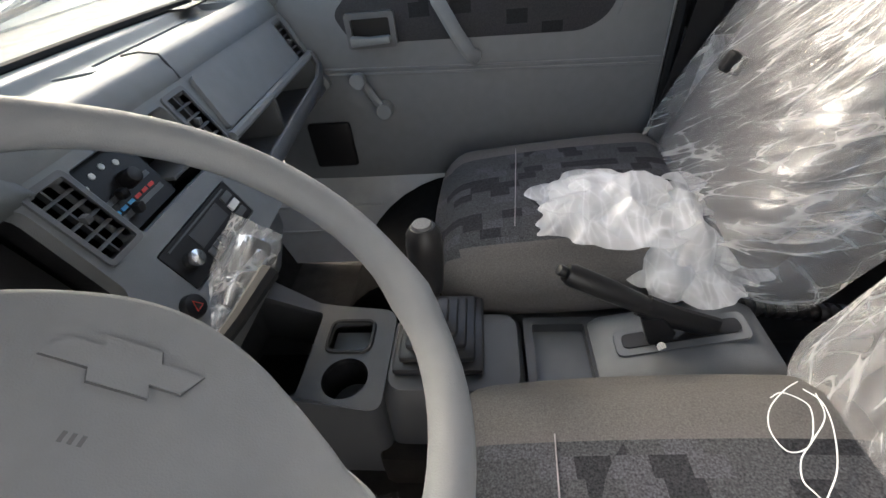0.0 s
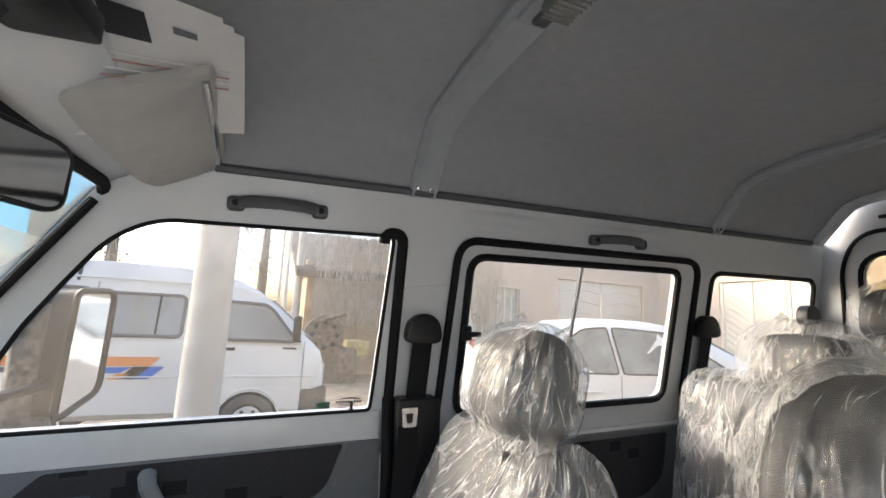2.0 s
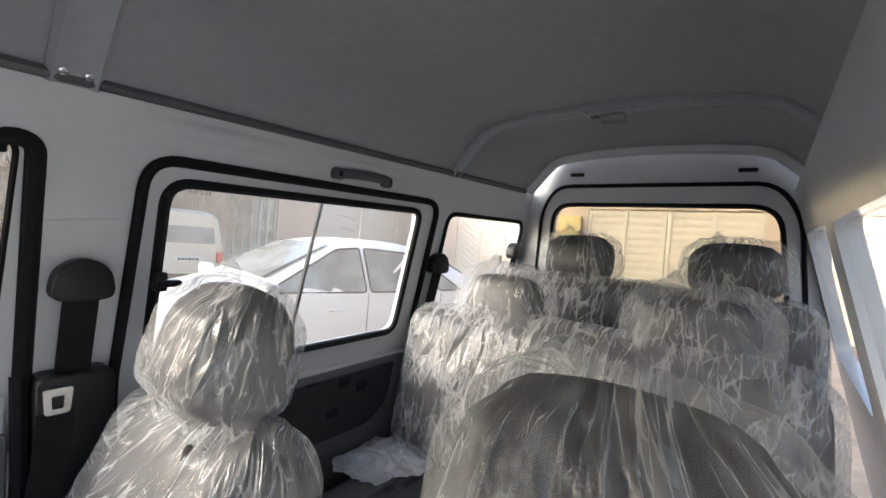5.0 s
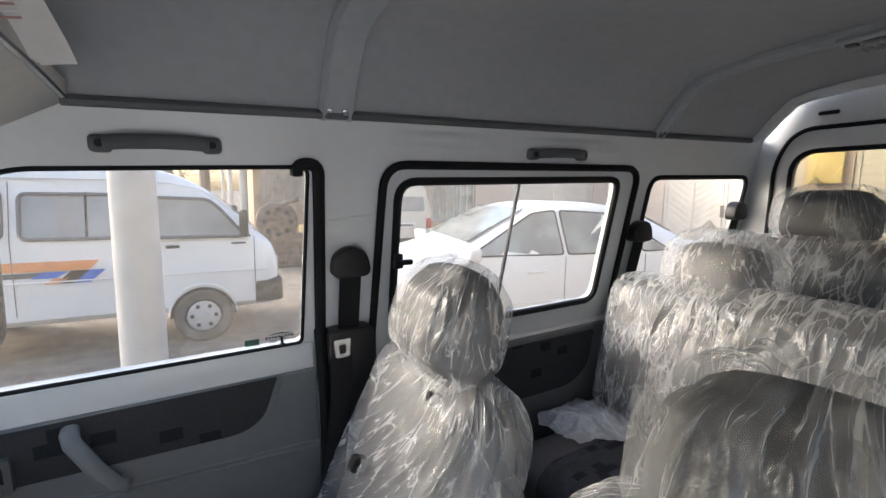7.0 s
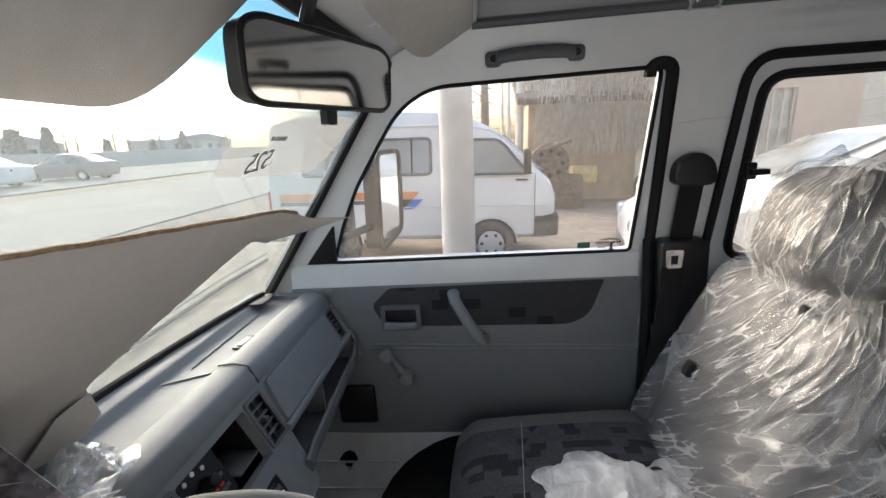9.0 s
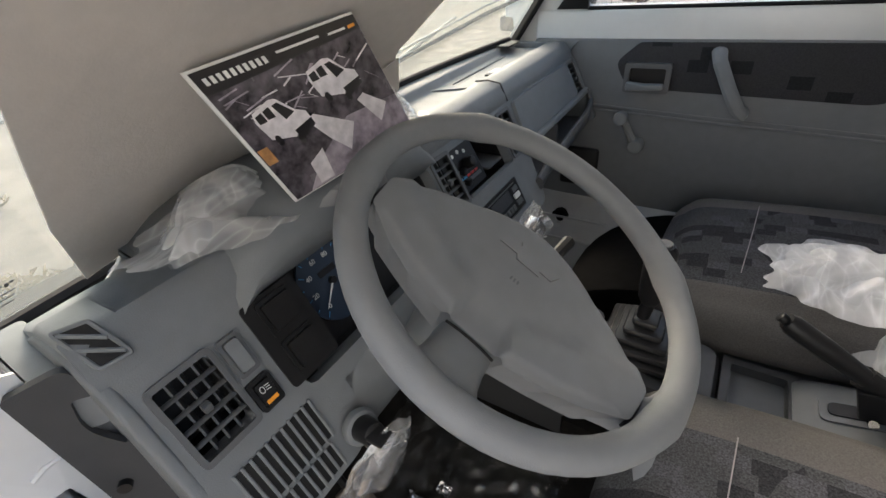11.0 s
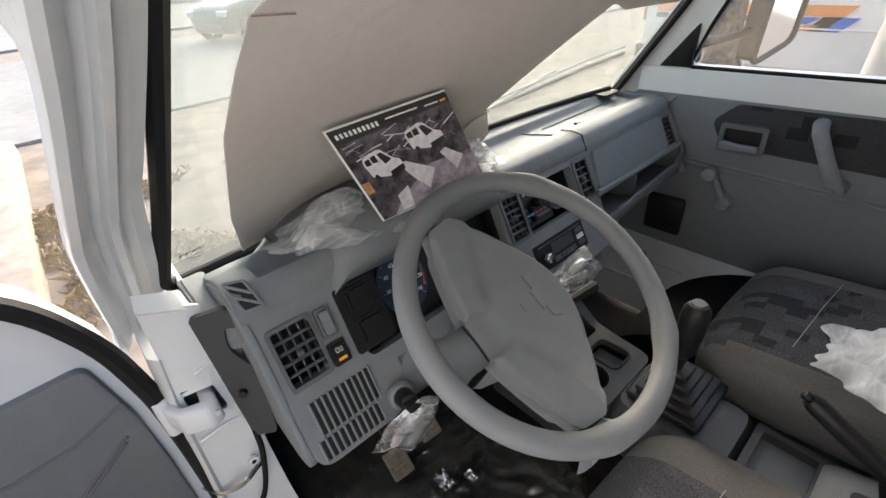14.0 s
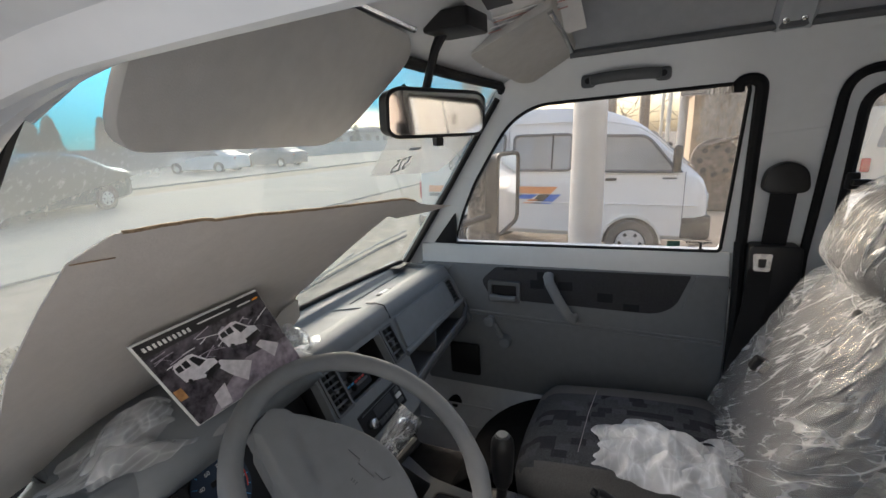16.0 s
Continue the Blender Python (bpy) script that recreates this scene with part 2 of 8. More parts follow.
LINER = mat("grey headliner cloth", (0.39, 0.403, 0.423), 0.8, bump=0.4, bscale=450, spec=0.2)
BOWM = mat("grey roof bow", (0.40, 0.425, 0.45), 0.35)
VISOR = mat("warm grey vinyl", (0.48, 0.47, 0.45), 0.6, bump=0.15, bscale=600)
FELT = mat("brown grey seat cloth", (0.118, 0.112, 0.108), 0.9, var=0.25, scale=500, bump=0.6, bscale=900, spec=0.1)
PIPING = mat("mauve piping", (0.3, 0.27, 0.28), 0.7)
CHROME = mat("steel", (0.6, 0.6, 0.6), 0.2, metal=1.0, var=0.05)
CARD = mat("grey cardboard", (0.56, 0.525, 0.49), 0.85, var=0.03, scale=60, bump=0.12, bscale=260, spec=0.1, dirt=(0.5, 0.465, 0.43))
CARD_EDGE = mat("brown cardboard edge", (0.3, 0.21, 0.13), 0.9, var=0.4, scale=250)
PAPER = mat("white paper", (0.8, 0.79, 0.78), 0.6, var=0.03)
MAT = mat("black rubber floor", (0.013, 0.0125, 0.012), 0.7, var=0.3, scale=30, bump=0.3, bscale=150, spec=0.06, dirt=(0.03, 0.024, 0.019), dscale=9.0)
MIRROR = mat("mirror glass", (0.9, 0.9, 0.9), 0.01, metal=1.0, var=0.0)
FILM = film("clear polythene", 0.06, 0.5, 60.0, 40.0, uv=False, gloss=0.45, rough=0.1)
FILM_W = film("bunched polythene", 0.4, 0.7, 40.0, 20.0, uv=False, gloss=0.1, rough=0.3, relief=0.001)
BAGF = film("hazy bag polythene", 0.25, 0.6, 40.0, 26.0, uv=False, gloss=0.15, relief=0.003)
FILM_D = film("floor polythene", 0.0, 0.1, 26.0, 16.0, (0.7, 0.66, 0.62), gloss=0.2, rough=0.14, uv=False, relief=0.006)
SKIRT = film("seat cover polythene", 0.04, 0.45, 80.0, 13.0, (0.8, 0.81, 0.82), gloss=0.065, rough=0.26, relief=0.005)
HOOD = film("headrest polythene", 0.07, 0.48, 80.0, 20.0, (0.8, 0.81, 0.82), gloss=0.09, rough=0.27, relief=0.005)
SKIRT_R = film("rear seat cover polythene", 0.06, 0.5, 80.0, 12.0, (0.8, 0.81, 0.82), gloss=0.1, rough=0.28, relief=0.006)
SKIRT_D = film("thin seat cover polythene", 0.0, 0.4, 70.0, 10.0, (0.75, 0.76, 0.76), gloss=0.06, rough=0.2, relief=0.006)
SIDE_GLASS = glass("dusty side glass", (0.92, 0.915, 0.9), dust=0.035, speck=0.16)
REAR_GLASS = glass("rear side glass", (0.92, 0.915, 0.9), dust=0.06, speck=0.08)
SCREEN = glass("windscreen", (0.46, 0.505, 0.487), dust=0.12, dust_color=(0.8, 0.86, 0.83), speck=0.05, band=(0.505, 0.575))


def fabric(name, block, shade, across, dark=0.2, weave=0.55, pale=1.2):
    """Charcoal cloth with woven rectangular blocks, darker or paler by chance, and fine pale threads."""
    m = mat(name, shade, 0.9, var=weave, scale=420, bump=0.5, bscale=700, spec=0.1)
    n, l = m.node_tree.nodes, m.node_tree.links
    tc, mp = n.new("ShaderNodeTexCoord"), n.new("ShaderNodeMapping")
    mp.inputs["Scale"].default_value = block
    l.new(tc.outputs["Object"], mp.inputs["Vector"])
    sep = n.new("ShaderNodeSeparateXYZ")
    l.new(mp.outputs["Vector"], sep.inputs[0])
    fl = n.new("ShaderNodeMath")
    fl.operation = "FLOOR"
    l.new(sep.outputs[across], fl.inputs[0])
    wn1 = n.new("ShaderNodeTexWhiteNoise")
    wn1.noise_dimensions = "1D"
    l.new(fl.outputs[0], wn1.inputs["W"])
    shift = n.new("ShaderNodeVectorMath")
    shift.operation = "ADD"
    l.new(mp.outputs["Vector"], shift.inputs[0])
    cb = n.new("ShaderNodeCombineXYZ")
    l.new(wn1.outputs["Value"], cb.inputs["X"])
    l.new(cb.outputs[0], shift.inputs[1])
    fv = n.new("ShaderNodeVectorMath")
    fv.operation = "FLOOR"
    l.new(shift.outputs[0], fv.inputs[0])
    wn2 = n.new("ShaderNodeTexWhiteNoise")
    wn2.noise_dimensions = "3D"
    l.new(fv.outputs[0], wn2.inputs["Vector"])
    ramp = n.new("ShaderNodeValToRGB")
    l.new(wn2.outputs["Value"], ramp.inputs["Fac"])
    ramp.color_ramp.interpolation = "CONSTANT"
    ramp.color_ramp.elements[0].color = (0.5, 0.5, 0.52, 1)
    ramp.color_ramp.elements[1].position, ramp.color_ramp.elements[1].color = dark, (1, 1, 1, 1)
    e = ramp.color_ramp.elements.new(0.75)
    e.color = (pale, pale * 0.98, pale * 1.02, 1)
    b = n["Principled BSDF"]
    old = b.inputs["Base Color"].links[0].from_socket
    mx = n.new("ShaderNodeMix")
    mx.data_type, mx.blend_type = "RGBA", "MULTIPLY"
    mx.inputs["Factor"].default_value = 1
    l.new(old, mx.inputs["A"]), l.new(ramp.outputs["Color"], mx.inputs["B"])
    l.new(mx.outputs["Result"], b.inputs["Base Color"])
    return m


FABRIC = fabric("patterned seat cloth", (27.0, 42.0, 5.0), (0.06, 0.061, 0.066), "Y")
DOORCLOTH = fabric("patterned door cloth", (22.0, 0.01, 34.0), (0.045, 0.046, 0.05), "Z", 0.09, 0.2, 1.0)


# ---- mesh helpers ----
ROOT = {}


def thing(name, at, label, category, group="", kind=""):
    """An Empty at the base of a thing; its parts are given in world coordinates."""
    ob = new(name)
    ob.empty_display_size = 0.05
    ob.matrix_world = at if isinstance(at, Matrix) else Matrix.Translation(at)
    ROOT[ob.name] = ob.matrix_world.copy()
    return tagged(ob, label, category, group, kind)


def finish(bm, material, name, angle=35):
    bmesh.ops.recalc_face_normals(bm, faces=bm.faces)
    me = bpy.data.meshes.new(name)
    bm.to_mesh(me)
    bm.free()
    for mtl in material if isinstance(material, (list, tuple)) else [material]:
        me.materials.append(mtl)
    me.polygons.foreach_set("use_smooth", [True] * len(me.polygons))
    me.set_sharp_from_angle(angle=radians(angle))
    return me


def part(name, bm, material, parent, label="", angle=35, local=False):
    """Links bm as ONE mesh object under a thing or a part."""
    me = finish(bm, material, name, angle)
    ob = new(name, me)
    root = ROOT[parent.name]
    if not local:
        me.transform(root.inverted())
    ob.parent = parent
    ROOT[ob.name] = root
    return tagged(ob, label)


def solo(name, bm, material, label, category, group="", kind="", angle=35):
    """A thing of one mesh, with its origin at its own base."""
    me = finish(bm, material, name, angle)
    co = np.empty(len(me.vertices) * 3)
    me.vertices.foreach_get("co", co)
    co = co.reshape(-1, 3)
    at = Vector((*((co.max(0) + co.min(0)) / 2)[:2], co[:, 2].min()))
    me.transform(Matrix.Translation(-at))
    ob = new(name, me)
    ob.location = at
    ROOT[ob.name] = Matrix.Translation(at)
    return tagged(ob, label, category, group, kind)


def bevel(bm, r, seg=2, angle=25):
    if r:
        bm.normal_update()
        es = [e for e in bm.edges if len(e.link_faces) == 2 and e.calc_face_angle(0) > radians(angle)]
        bmesh.ops.bevel(bm, geom=es, offset=r, segments=seg, affect="EDGES", profile=0.5, clamp_overlap=True)
    return bm


def box(x0, x1, y0, y1, z0, z1, r=0.0, seg=2):
    bm = bmesh.new()
    bmesh.ops.create_cube(bm, size=1)
    for v in bm.verts:
        v.co = Vector((x0 + (v.co.x + 0.5) * (x1 - x0), y0 + (v.co.y + 0.5) * (y1 - y0), z0 + (v.co.z + 0.5) * (z1 - z0)))
    return bevel(bm, r, seg)


def prism(pts, axis, a0, a1, r=0.0, seg=2):
    """A 2D outline drawn out along an axis: pts are (x, z) for y, (y, z) for x, (x, y) for z."""
    bm = bmesh.new()
    put = {"y": lambda p, a: (p[0], a, p[1]), "x": lambda p, a: (a, p[0], p[1]), "z": lambda p, a: (p[0], p[1], a)}[axis]
    lo, hi = [bm.verts.new(put(p, a0)) for p in pts], [bm.verts.new(put(p, a1)) for p in pts]
    bm.faces.new(lo), bm.faces.new(hi[::-1])
    for i in range(len(pts)):
        j = (i + 1) % len(pts)
        bm.faces.new((lo[i], lo[j], hi[j], hi[i]))
    bmesh.ops.recalc_face_normals(bm, faces=bm.faces)
    return bevel(bm, r, seg)


def rounded(pts, r, n=5):
    """The outline with its corners rounded; r may be one radius or one a corner."""
    out = []
    k = len(pts)
    for i in range(k):
        p, a, b = Vector(pts[i]), Vector(pts[i - 1]), Vector(pts[(i + 1) % k])
        q = r[i] if isinstance(r, (list, tuple)) else r
        u, v = (a - p), (b - p)
        q = min(q, u.length * 0.49, v.length * 0.49)
        if q < 1e-4:
            out.append(tuple(p))
            continue
        s, e = p + u.normalized() * q, p + v.normalized() * q
        for j in range(n + 1):
            t = j / n
            out.append(tuple((1 - t) ** 2 * s + 2 * t * (1 - t) * p + t * t * e))
    return out


def plate(outer, holes, to3d, push, cut=0.0):
    """A flat sheet with openings through it: outlines in 2D, laid into space by to3d and drawn out by the vector push."""
    bm = bmesh.new()
    es = []
    for loop in [outer, *holes]:
        vs = [bm.verts.new((p[0], p[1], 0)) for p in loop]
        es += [bm.edges.new((vs[i], vs[(i + 1) % len(vs)])) for i in range(len(vs))]
    bmesh.ops.triangle_fill(bm, use_beauty=True, use_dissolve=False, edges=es, normal=(0, 0, 1))
    ex = bmesh.ops.extrude_face_region(bm, geom=list(bm.faces))
    back = {v for v in ex["geom"] if isinstance(v, bmesh.types.BMVert)}
    push = Vector(push)
    for v in bm.verts:
        p = Vector(to3d(v.co.x, v.co.y))
        v.co = p + push if v in back else p
    bmesh.ops.recalc_face_normals(bm, faces=bm.faces)
    return bm


def tube(pts, r, seg=8, closed=False, flat=None):
    """A rod along points; flat: (a, b) half axes of its section in place of one radius."""
    pts = [Vector(p) for p in pts]
    k = len(pts)
    bm = bmesh.new()
    rings, up = [], None
    for i, p in enumerate(pts):
        a = pts[i - 1] if (i or closed) else p
        b = pts[(i + 1) % k] if (i < k - 1 or closed) else p
        d = (b - a).normalized()
        if up is None:
            up = Vector((0, 0, 1)) if abs(d.z) < 0.9 else Vector((1, 0, 0))
        side = d.cross(up).normalized()
        up = side.cross(d).normalized()
        q = r[i] if isinstance(r, (list, tuple)) else r
        ra, rb = flat if flat else (q, q)
        rings.append([bm.verts.new(p + side * ra * math.cos(2 * math.pi * j / seg) + up * rb * math.sin(2 * math.pi * j / seg)) for j in range(seg)])
    for i in range(k if closed else k - 1):
        m, o = rings[i], rings[(i + 1) % k]
        for j in range(seg):
            bm.faces.new((m[j], m[(j + 1) % seg], o[(j + 1) % seg], o[j]))
    if not closed:
        bm.faces.new(rings[0][::-1]), bm.faces.new(rings[-1])
    return bm


def loft(rings, cap=True):
    bm = bmesh.new()
    vs = [[bm.verts.new(p) for p in ring] for ring in rings]
    k = len(rings[0])
    for a, b in zip(vs, vs[1:]):
        for j in range(k):
            bm.faces.new((a[j], a[(j + 1) % k], b[(j + 1) % k], b[j]))
    if cap:
        bm.faces.new(vs[0][::-1]), bm.faces.new(vs[-1])
    return bm


def rod(p0, p1, r0, r1=None, seg=16, bev=0.0):
    p0, p1 = Vector(p0), Vector(p1)
    bm = bmesh.new()
    bmesh.ops.create_cone(bm, cap_ends=True, segments=seg, radius1=r0, radius2=r0 if r1 is None else r1, depth=(p1 - p0).length)
    bm.transform(Matrix.Translation((p0 + p1) / 2) @ (p1 - p0).to_track_quat("Z", "Y").to_matrix().to_4x4())
    return bevel(bm, bev, 2, 40)


def cushion(size, r, n=14, m=Matrix(), bulge=0.0):
    """A soft block: a box with wide round edges and swelling faces."""
    bm = bmesh.new()
    bmesh.ops.create_cube(bm, size=2)
    bmesh.ops.subdivide_edges(bm, edges=bm.edges, cuts=n, use_grid_fill=True)
    h = Vector(size) / 2
    for v in bm.verts:
        u = v.co.copy()
        p = Vector([u[i] * h[i] for i in range(3)])
        q = Vector([max(-h[i] + min(r, h[i]), min(h[i] - min(r, h[i]), p[i])) for i in range(3)])
        d = p - q
        if d.length > 1e-6:
            big = max(abs(d[i]) / min(r, h[i]) for i in range(3))
            d = d.normalized() * big
            p = q + Vector([d[i] * min(r, h[i]) for i in range(3)])
        k = [1 - u[i] * u[i] for i in range(3)]
        p += Vector((u.x * k[1] * k[2], u.y * k[0] * k[2], u.z * k[0] * k[1])) * bulge * 0.6
        v.co = p
    bm.transform(m)
    return bm


def crumple(bm, amount, scale, stretch=(1, 1, 1), seed=0.0):
    """Folds: ridged noise pushed along the normals."""
    bm.normal_update()
    for v in bm.verts:
        p = Vector([v.co[i] * stretch[i] * scale + seed for i in range(3)])
        w = noise.noise_vector(p * 0.6) * 0.7
        a = 1 - abs(noise.noise(p + w)) * 2
        b = 1 - abs(noise.noise(p * 2.3 - w)) * 2
        v.co += v.normal * amount * (0.65 * a + 0.35 * b)
    return bm


def pleat(bm, m, top, fan, seed, amount, slant=0.0):
    """Long folds gathered towards the sheet's top: pushes it along its normals and stores its unrolled u (across the folds) and v (along)."""
    bm.normal_update()
    uv = bm.loops.layers.uv.new("sheet")
    inv, place = m.inverted(), {}
    for v in bm.verts:
        p = inv @ v.co
        u = 0.22 * math.atan2(p.y, 0.12 - p.x)
        if fan <= 0:
            # a wide bench: the folds hang straight down
            place[v] = (p.y * 0.8 + 0.05 * p.z + seed, p.z)
            continue
        across = u * (0.45 / (fan + max(0.0, top - p.z))) + slant * (p.z - top) * (1.0 if u < 0.1 else 0.6)
        place[v] = (across + seed, p.z + 0.25 * abs(u))
    for v in bm.verts:
        u, r = place[v]
        k = 0.0
        for f, g, w in ((6, 3.0, 0.55), (13, 6.0, 0.4), (30, 9.0, 0.16)):
            p = Vector((u * f + 1.1 * noise.noise(Vector((u * 6, r * 7, seed))), r * g, seed + f))
            k += w * (1 - 3.4 * abs(noise.noise(p))) * min(1.0, max(0.15, 0.6 + 1.6 * noise.noise(Vector((u * 5, r * 5, f)))))
        v.co += v.normal * amount * k
    for f in bm.faces:
        for lp in f.loops:
            lp[uv].uv = place[lp.vert]
    return bm


def join(*bms):
    out = bms[0]
    for b in bms[1:]:
        me = bpy.data.meshes.new("tmp")
        b.to_mesh(me)
        b.free()
        out.from_mesh(me)
        bpy.data.meshes.remove(me)
    return out


def rect(x0, x1, y0, y1, r=0.0, n=4):
    return rounded([(x0, y0), (x1, y0), (x1, y1), (x0, y1)], r, n)


# ---- the van's shell: x runs to the tail, y to the passenger side, z up; middle at y = 0.5 ----
def side(x, z, inset=0.0):
    """A place on the passenger side wall, which leans in above the sill."""
    return (x, 1.14 - 0.28 * (z - 1.16) - inset, z)


def driver(x, z, inset=0.0):
    p = side(x, z, inset)
    return (p[0], 1 - p[1], p[2])


WIN_A = rounded([(-0.335, 1.158), (0.468, 1.156), (0.483, 1.594), (-0.02, 1.588), (-0.10, 1.545), (-0.168, 1.456), (-0.23, 1.37), (-0.285, 1.27)], [0.012, 0.015, 0.02, 0.05, 0.05, 0.02, 0.02, 0.02], 6)
WIN_B = rounded([(0.712, 1.125), (1.512, 1.125), (1.482, 1.56), (0.70, 1.56)], [0.05, 0.05, 0.04, 0.05], 6)
WIN_C = rounded([(1.69, 1.13), (2.33, 1.16), (2.25, 1.565), (1.645, 1.565)], 0.05, 6)
OUTER = [(-0.56, 1.04), (-0.56, 1.09), (-0.35, 1.35), (-0.14, 1.635), (-0.02, 1.69), (0.1, 1.708), (2.32, 1.708), (2.44, 1.3), (2.5, 1.04)]

wall_r = solo("wall_passenger_side", plate(OUTER, [WIN_A, WIN_B, WIN_C], side, (0, 0.024, 0.006)), WHITE,
              "white painted steel van side with three window openings", "van wall", kind="structure")
for nm, w, inner, r in (("door_window_seal", WIN_A, 0.0, 0.005), ("side_window_seal", WIN_B, 0.004, 0.011), ("quarter_window_seal", WIN_C, 0.002, 0.009)):
    tb = tube([side(x, z, inner) for x, z in w], r, 6, True)
    part(nm, tb, RUBBER, wall_r, "black rubber window seal")
part("door_seal", tube([side(x, z, 0.004) for x, z in rounded([(0.455, 1.6), (0.505, 1.6), (0.515, 1.16)], 0.03, 5)]
                       + [(0.515, 1.13, 1.0), (0.51, 1.13, 0.62)], 0.014, 8), RUBBER, wall_r, "black rubber door seal")
part("sliding_door_seal", tube([(0.655, 1.135, 0.66), (0.655, 1.14, 1.1)] + [side(x, z, 0.006) for x, z in rounded([(0.655, 1.15), (0.66, 1.6), (1.565, 1.595), (1.60, 1.15)], [0.0, 0.06, 0.06, 0.0], 6)]
                               + [(1.605, 1.14, 1.1), (1.60, 1.135, 0.6)], 0.011, 8), RUBBER, wall_r, "black rubber door seal")
part("pillar_seam", tube([side(0.5, 1.47, -0.001), side(0.68, 1.485, -0.001)], 0.002, 5), WHITE, wall_r)
# pressed bulges of the cant rail
for xa, xb, z0 in ((0.62, 0.98, 1.662), (1.0, 1.5, 1.66)):
    bm = bmesh.new()
    rows = [[bm.verts.new(side((xa + xb) / 2 + (xb - xa) / 2 * u / 12, z0 + 0.024 * v / 6, 0.011 * (1 - (u / 12) ** 2) ** 2 * (1 - (v / 6) ** 2) ** 2 - 0.0008)) for u in range(-12, 13)] for v in range(-6, 7)]
    for a, b in zip(rows, rows[1:]):
        for k in range(24):
            bm.faces.new((a[k], a[k + 1], b[k + 1], b[k]))
    part("pressed_rail", bm, WHITE, wall_r, angle=80)


def pane(name, outline, at, material, label, shrink=0.0):
    bm = plate(outline, [], lambda x, z: at(x, z, -0.012), (0, 0.004, 0))
    ob = solo(name, bm, material, label, "window pane", kind="structure")
    ob.visible_shadow = False
    return ob


pane("window_1", WIN_A, side, SIDE_GLASS, "dusty front door glass with dried splashes")
pane("window_2", WIN_B, side, REAR_GLASS, "clear sliding side window in two panes")
pane("window_3", WIN_C, side, REAR_GLASS, "fixed rear quarter window glass")
bar = solo("window_bar", tube([side(1.08, 1.13, -0.012), side(1.085, 1.56, -0.012)], 0.006, 8), CHROME, "thin bright bar between sliding window panes", "window bar", kind="structure")
# stickers on the front door glass: a green square and small dark marks
solo("glass_sticker", plate(rect(0.335, 0.368, 1.165, 1.182), [], lambda x, z: side(x, z, -0.014), (0, -0.001, 0)), mat("green sticker", (0.05, 0.16, 0.12), 0.5), "small green sticker on the door glass", "sticker")
mk = thing("glass_marking", side(0.42, 1.165), "small dark printed maker's marks on the door glass", "marking")
for i in range(9):
    part("bar", plate(rect(0.383 + i * 0.0075, 0.388 + i * 0.0075, 1.176, 1.182), [], lambda x, z: side(x, z, -0.015), (0, -0.001, 0)), BLACK, mk)
part("bar", plate([(0.385, 1.186), (0.40, 1.189), (0.42, 1.1905), (0.445, 1.187), (0.445, 1.185), (0.42, 1.187)], [], lambda x, z: side(x, z, -0.015), (0, -0.001, 0)), BLACK, mk)
for i in range(3):
    part("bar", plate(rect(0.39, 0.43 - 0.01 * i, 1.172 - i * 0.004, 1.1735 - i * 0.004), [], lambda x, z: side(x, z, -0.015), (0, -0.001, 0)), BLACK, mk)

# driver side: pillar and rail round the open door, rear wall
OPEN = [(-0.62, -0.18, 0.97), (-0.553, -0.167, 1.054), (-0.491, -0.16, 1.131), (-0.41, -0.149, 1.235), (-0.36, -0.136, 1.29), (-0.287, -0.109, 1.387), (-0.226, -0.091, 1.462), (-0.19, -0.079, 1.506), (-0.165, -0.06, 1.54),
        (-0.125, -0.032, 1.577), (-0.07, -0.019, 1.596), (0.023, -0.017, 1.602), (0.3, -0.016, 1.605), (0.56, -0.016, 1.605)]
WALL_L = [(x, z) for x, y, z in OPEN[9:]] + [(0.56, 0.42), (2.5, 0.42), (2.44, 1.3), (2.32, 1.708), (0.1, 1.708), (-0.02, 1.69), (-0.12, 1.655)]
wall_l = solo("wall_driver_side", plate(WALL_L, [WIN_B, WIN_C], driver, (0, -0.04, 0.01)), WHITE,
              "white painted steel van side with an open door aperture", "van wall", kind="structure")
for nm, w in (("window_4", WIN_B), ("window_5", WIN_C)):
    ob = solo(nm, plate(w, [], lambda x, z: driver(x, z, -0.02), (0, 0.004, 0)), REAR_GLASS, "clear side window glass", "window pane", kind="structure")
    ob.visible_shadow = False
JAMB = [(-0.02, -0.02), (0.0, -0.012), (0.006, 0.01), (0.004, 0.028), (0.024, 0.034), (0.036, 0.04), (0.038, 0.052), (0.026, 0.058), (0.022, 0.07), (0.04, 0.08), (0.052, 0.094), (0.052, 0.106), (0.05, 0.108), (0.046, 0.109), (0.041, 0.11), (0.036, 0.11), (-0.02, 0.06), (-0.045, 0.02)]
# over the door the fold runs on outwards into the roof gutter
GUTTER = JAMB[:12] + [(0.043, 0.118), (0.034, 0.124), (0.03, 0.16), (-0.03, 0.215), (-0.07, 0.2), (-0.045, 0.02)]
def flowing(pts, k):
    """A smooth line through points, k steps to each."""
    v = [Vector(p) for p in pts]
    v = [v[0] * 2 - v[1]] + v + [v[-1] * 2 - v[-2]]
    out = []
    for a, b, c, d in zip(v, v[1:], v[2:], v[3:]):
        for j in range(k):
            t = j / k
            out.append(0.5 * (2 * b + (c - a) * t + (2 * a - 5 * b + 4 * c - d) * t * t + (3 * b - a - 3 * c + d) * t ** 3))
    return out + [v[-2]]


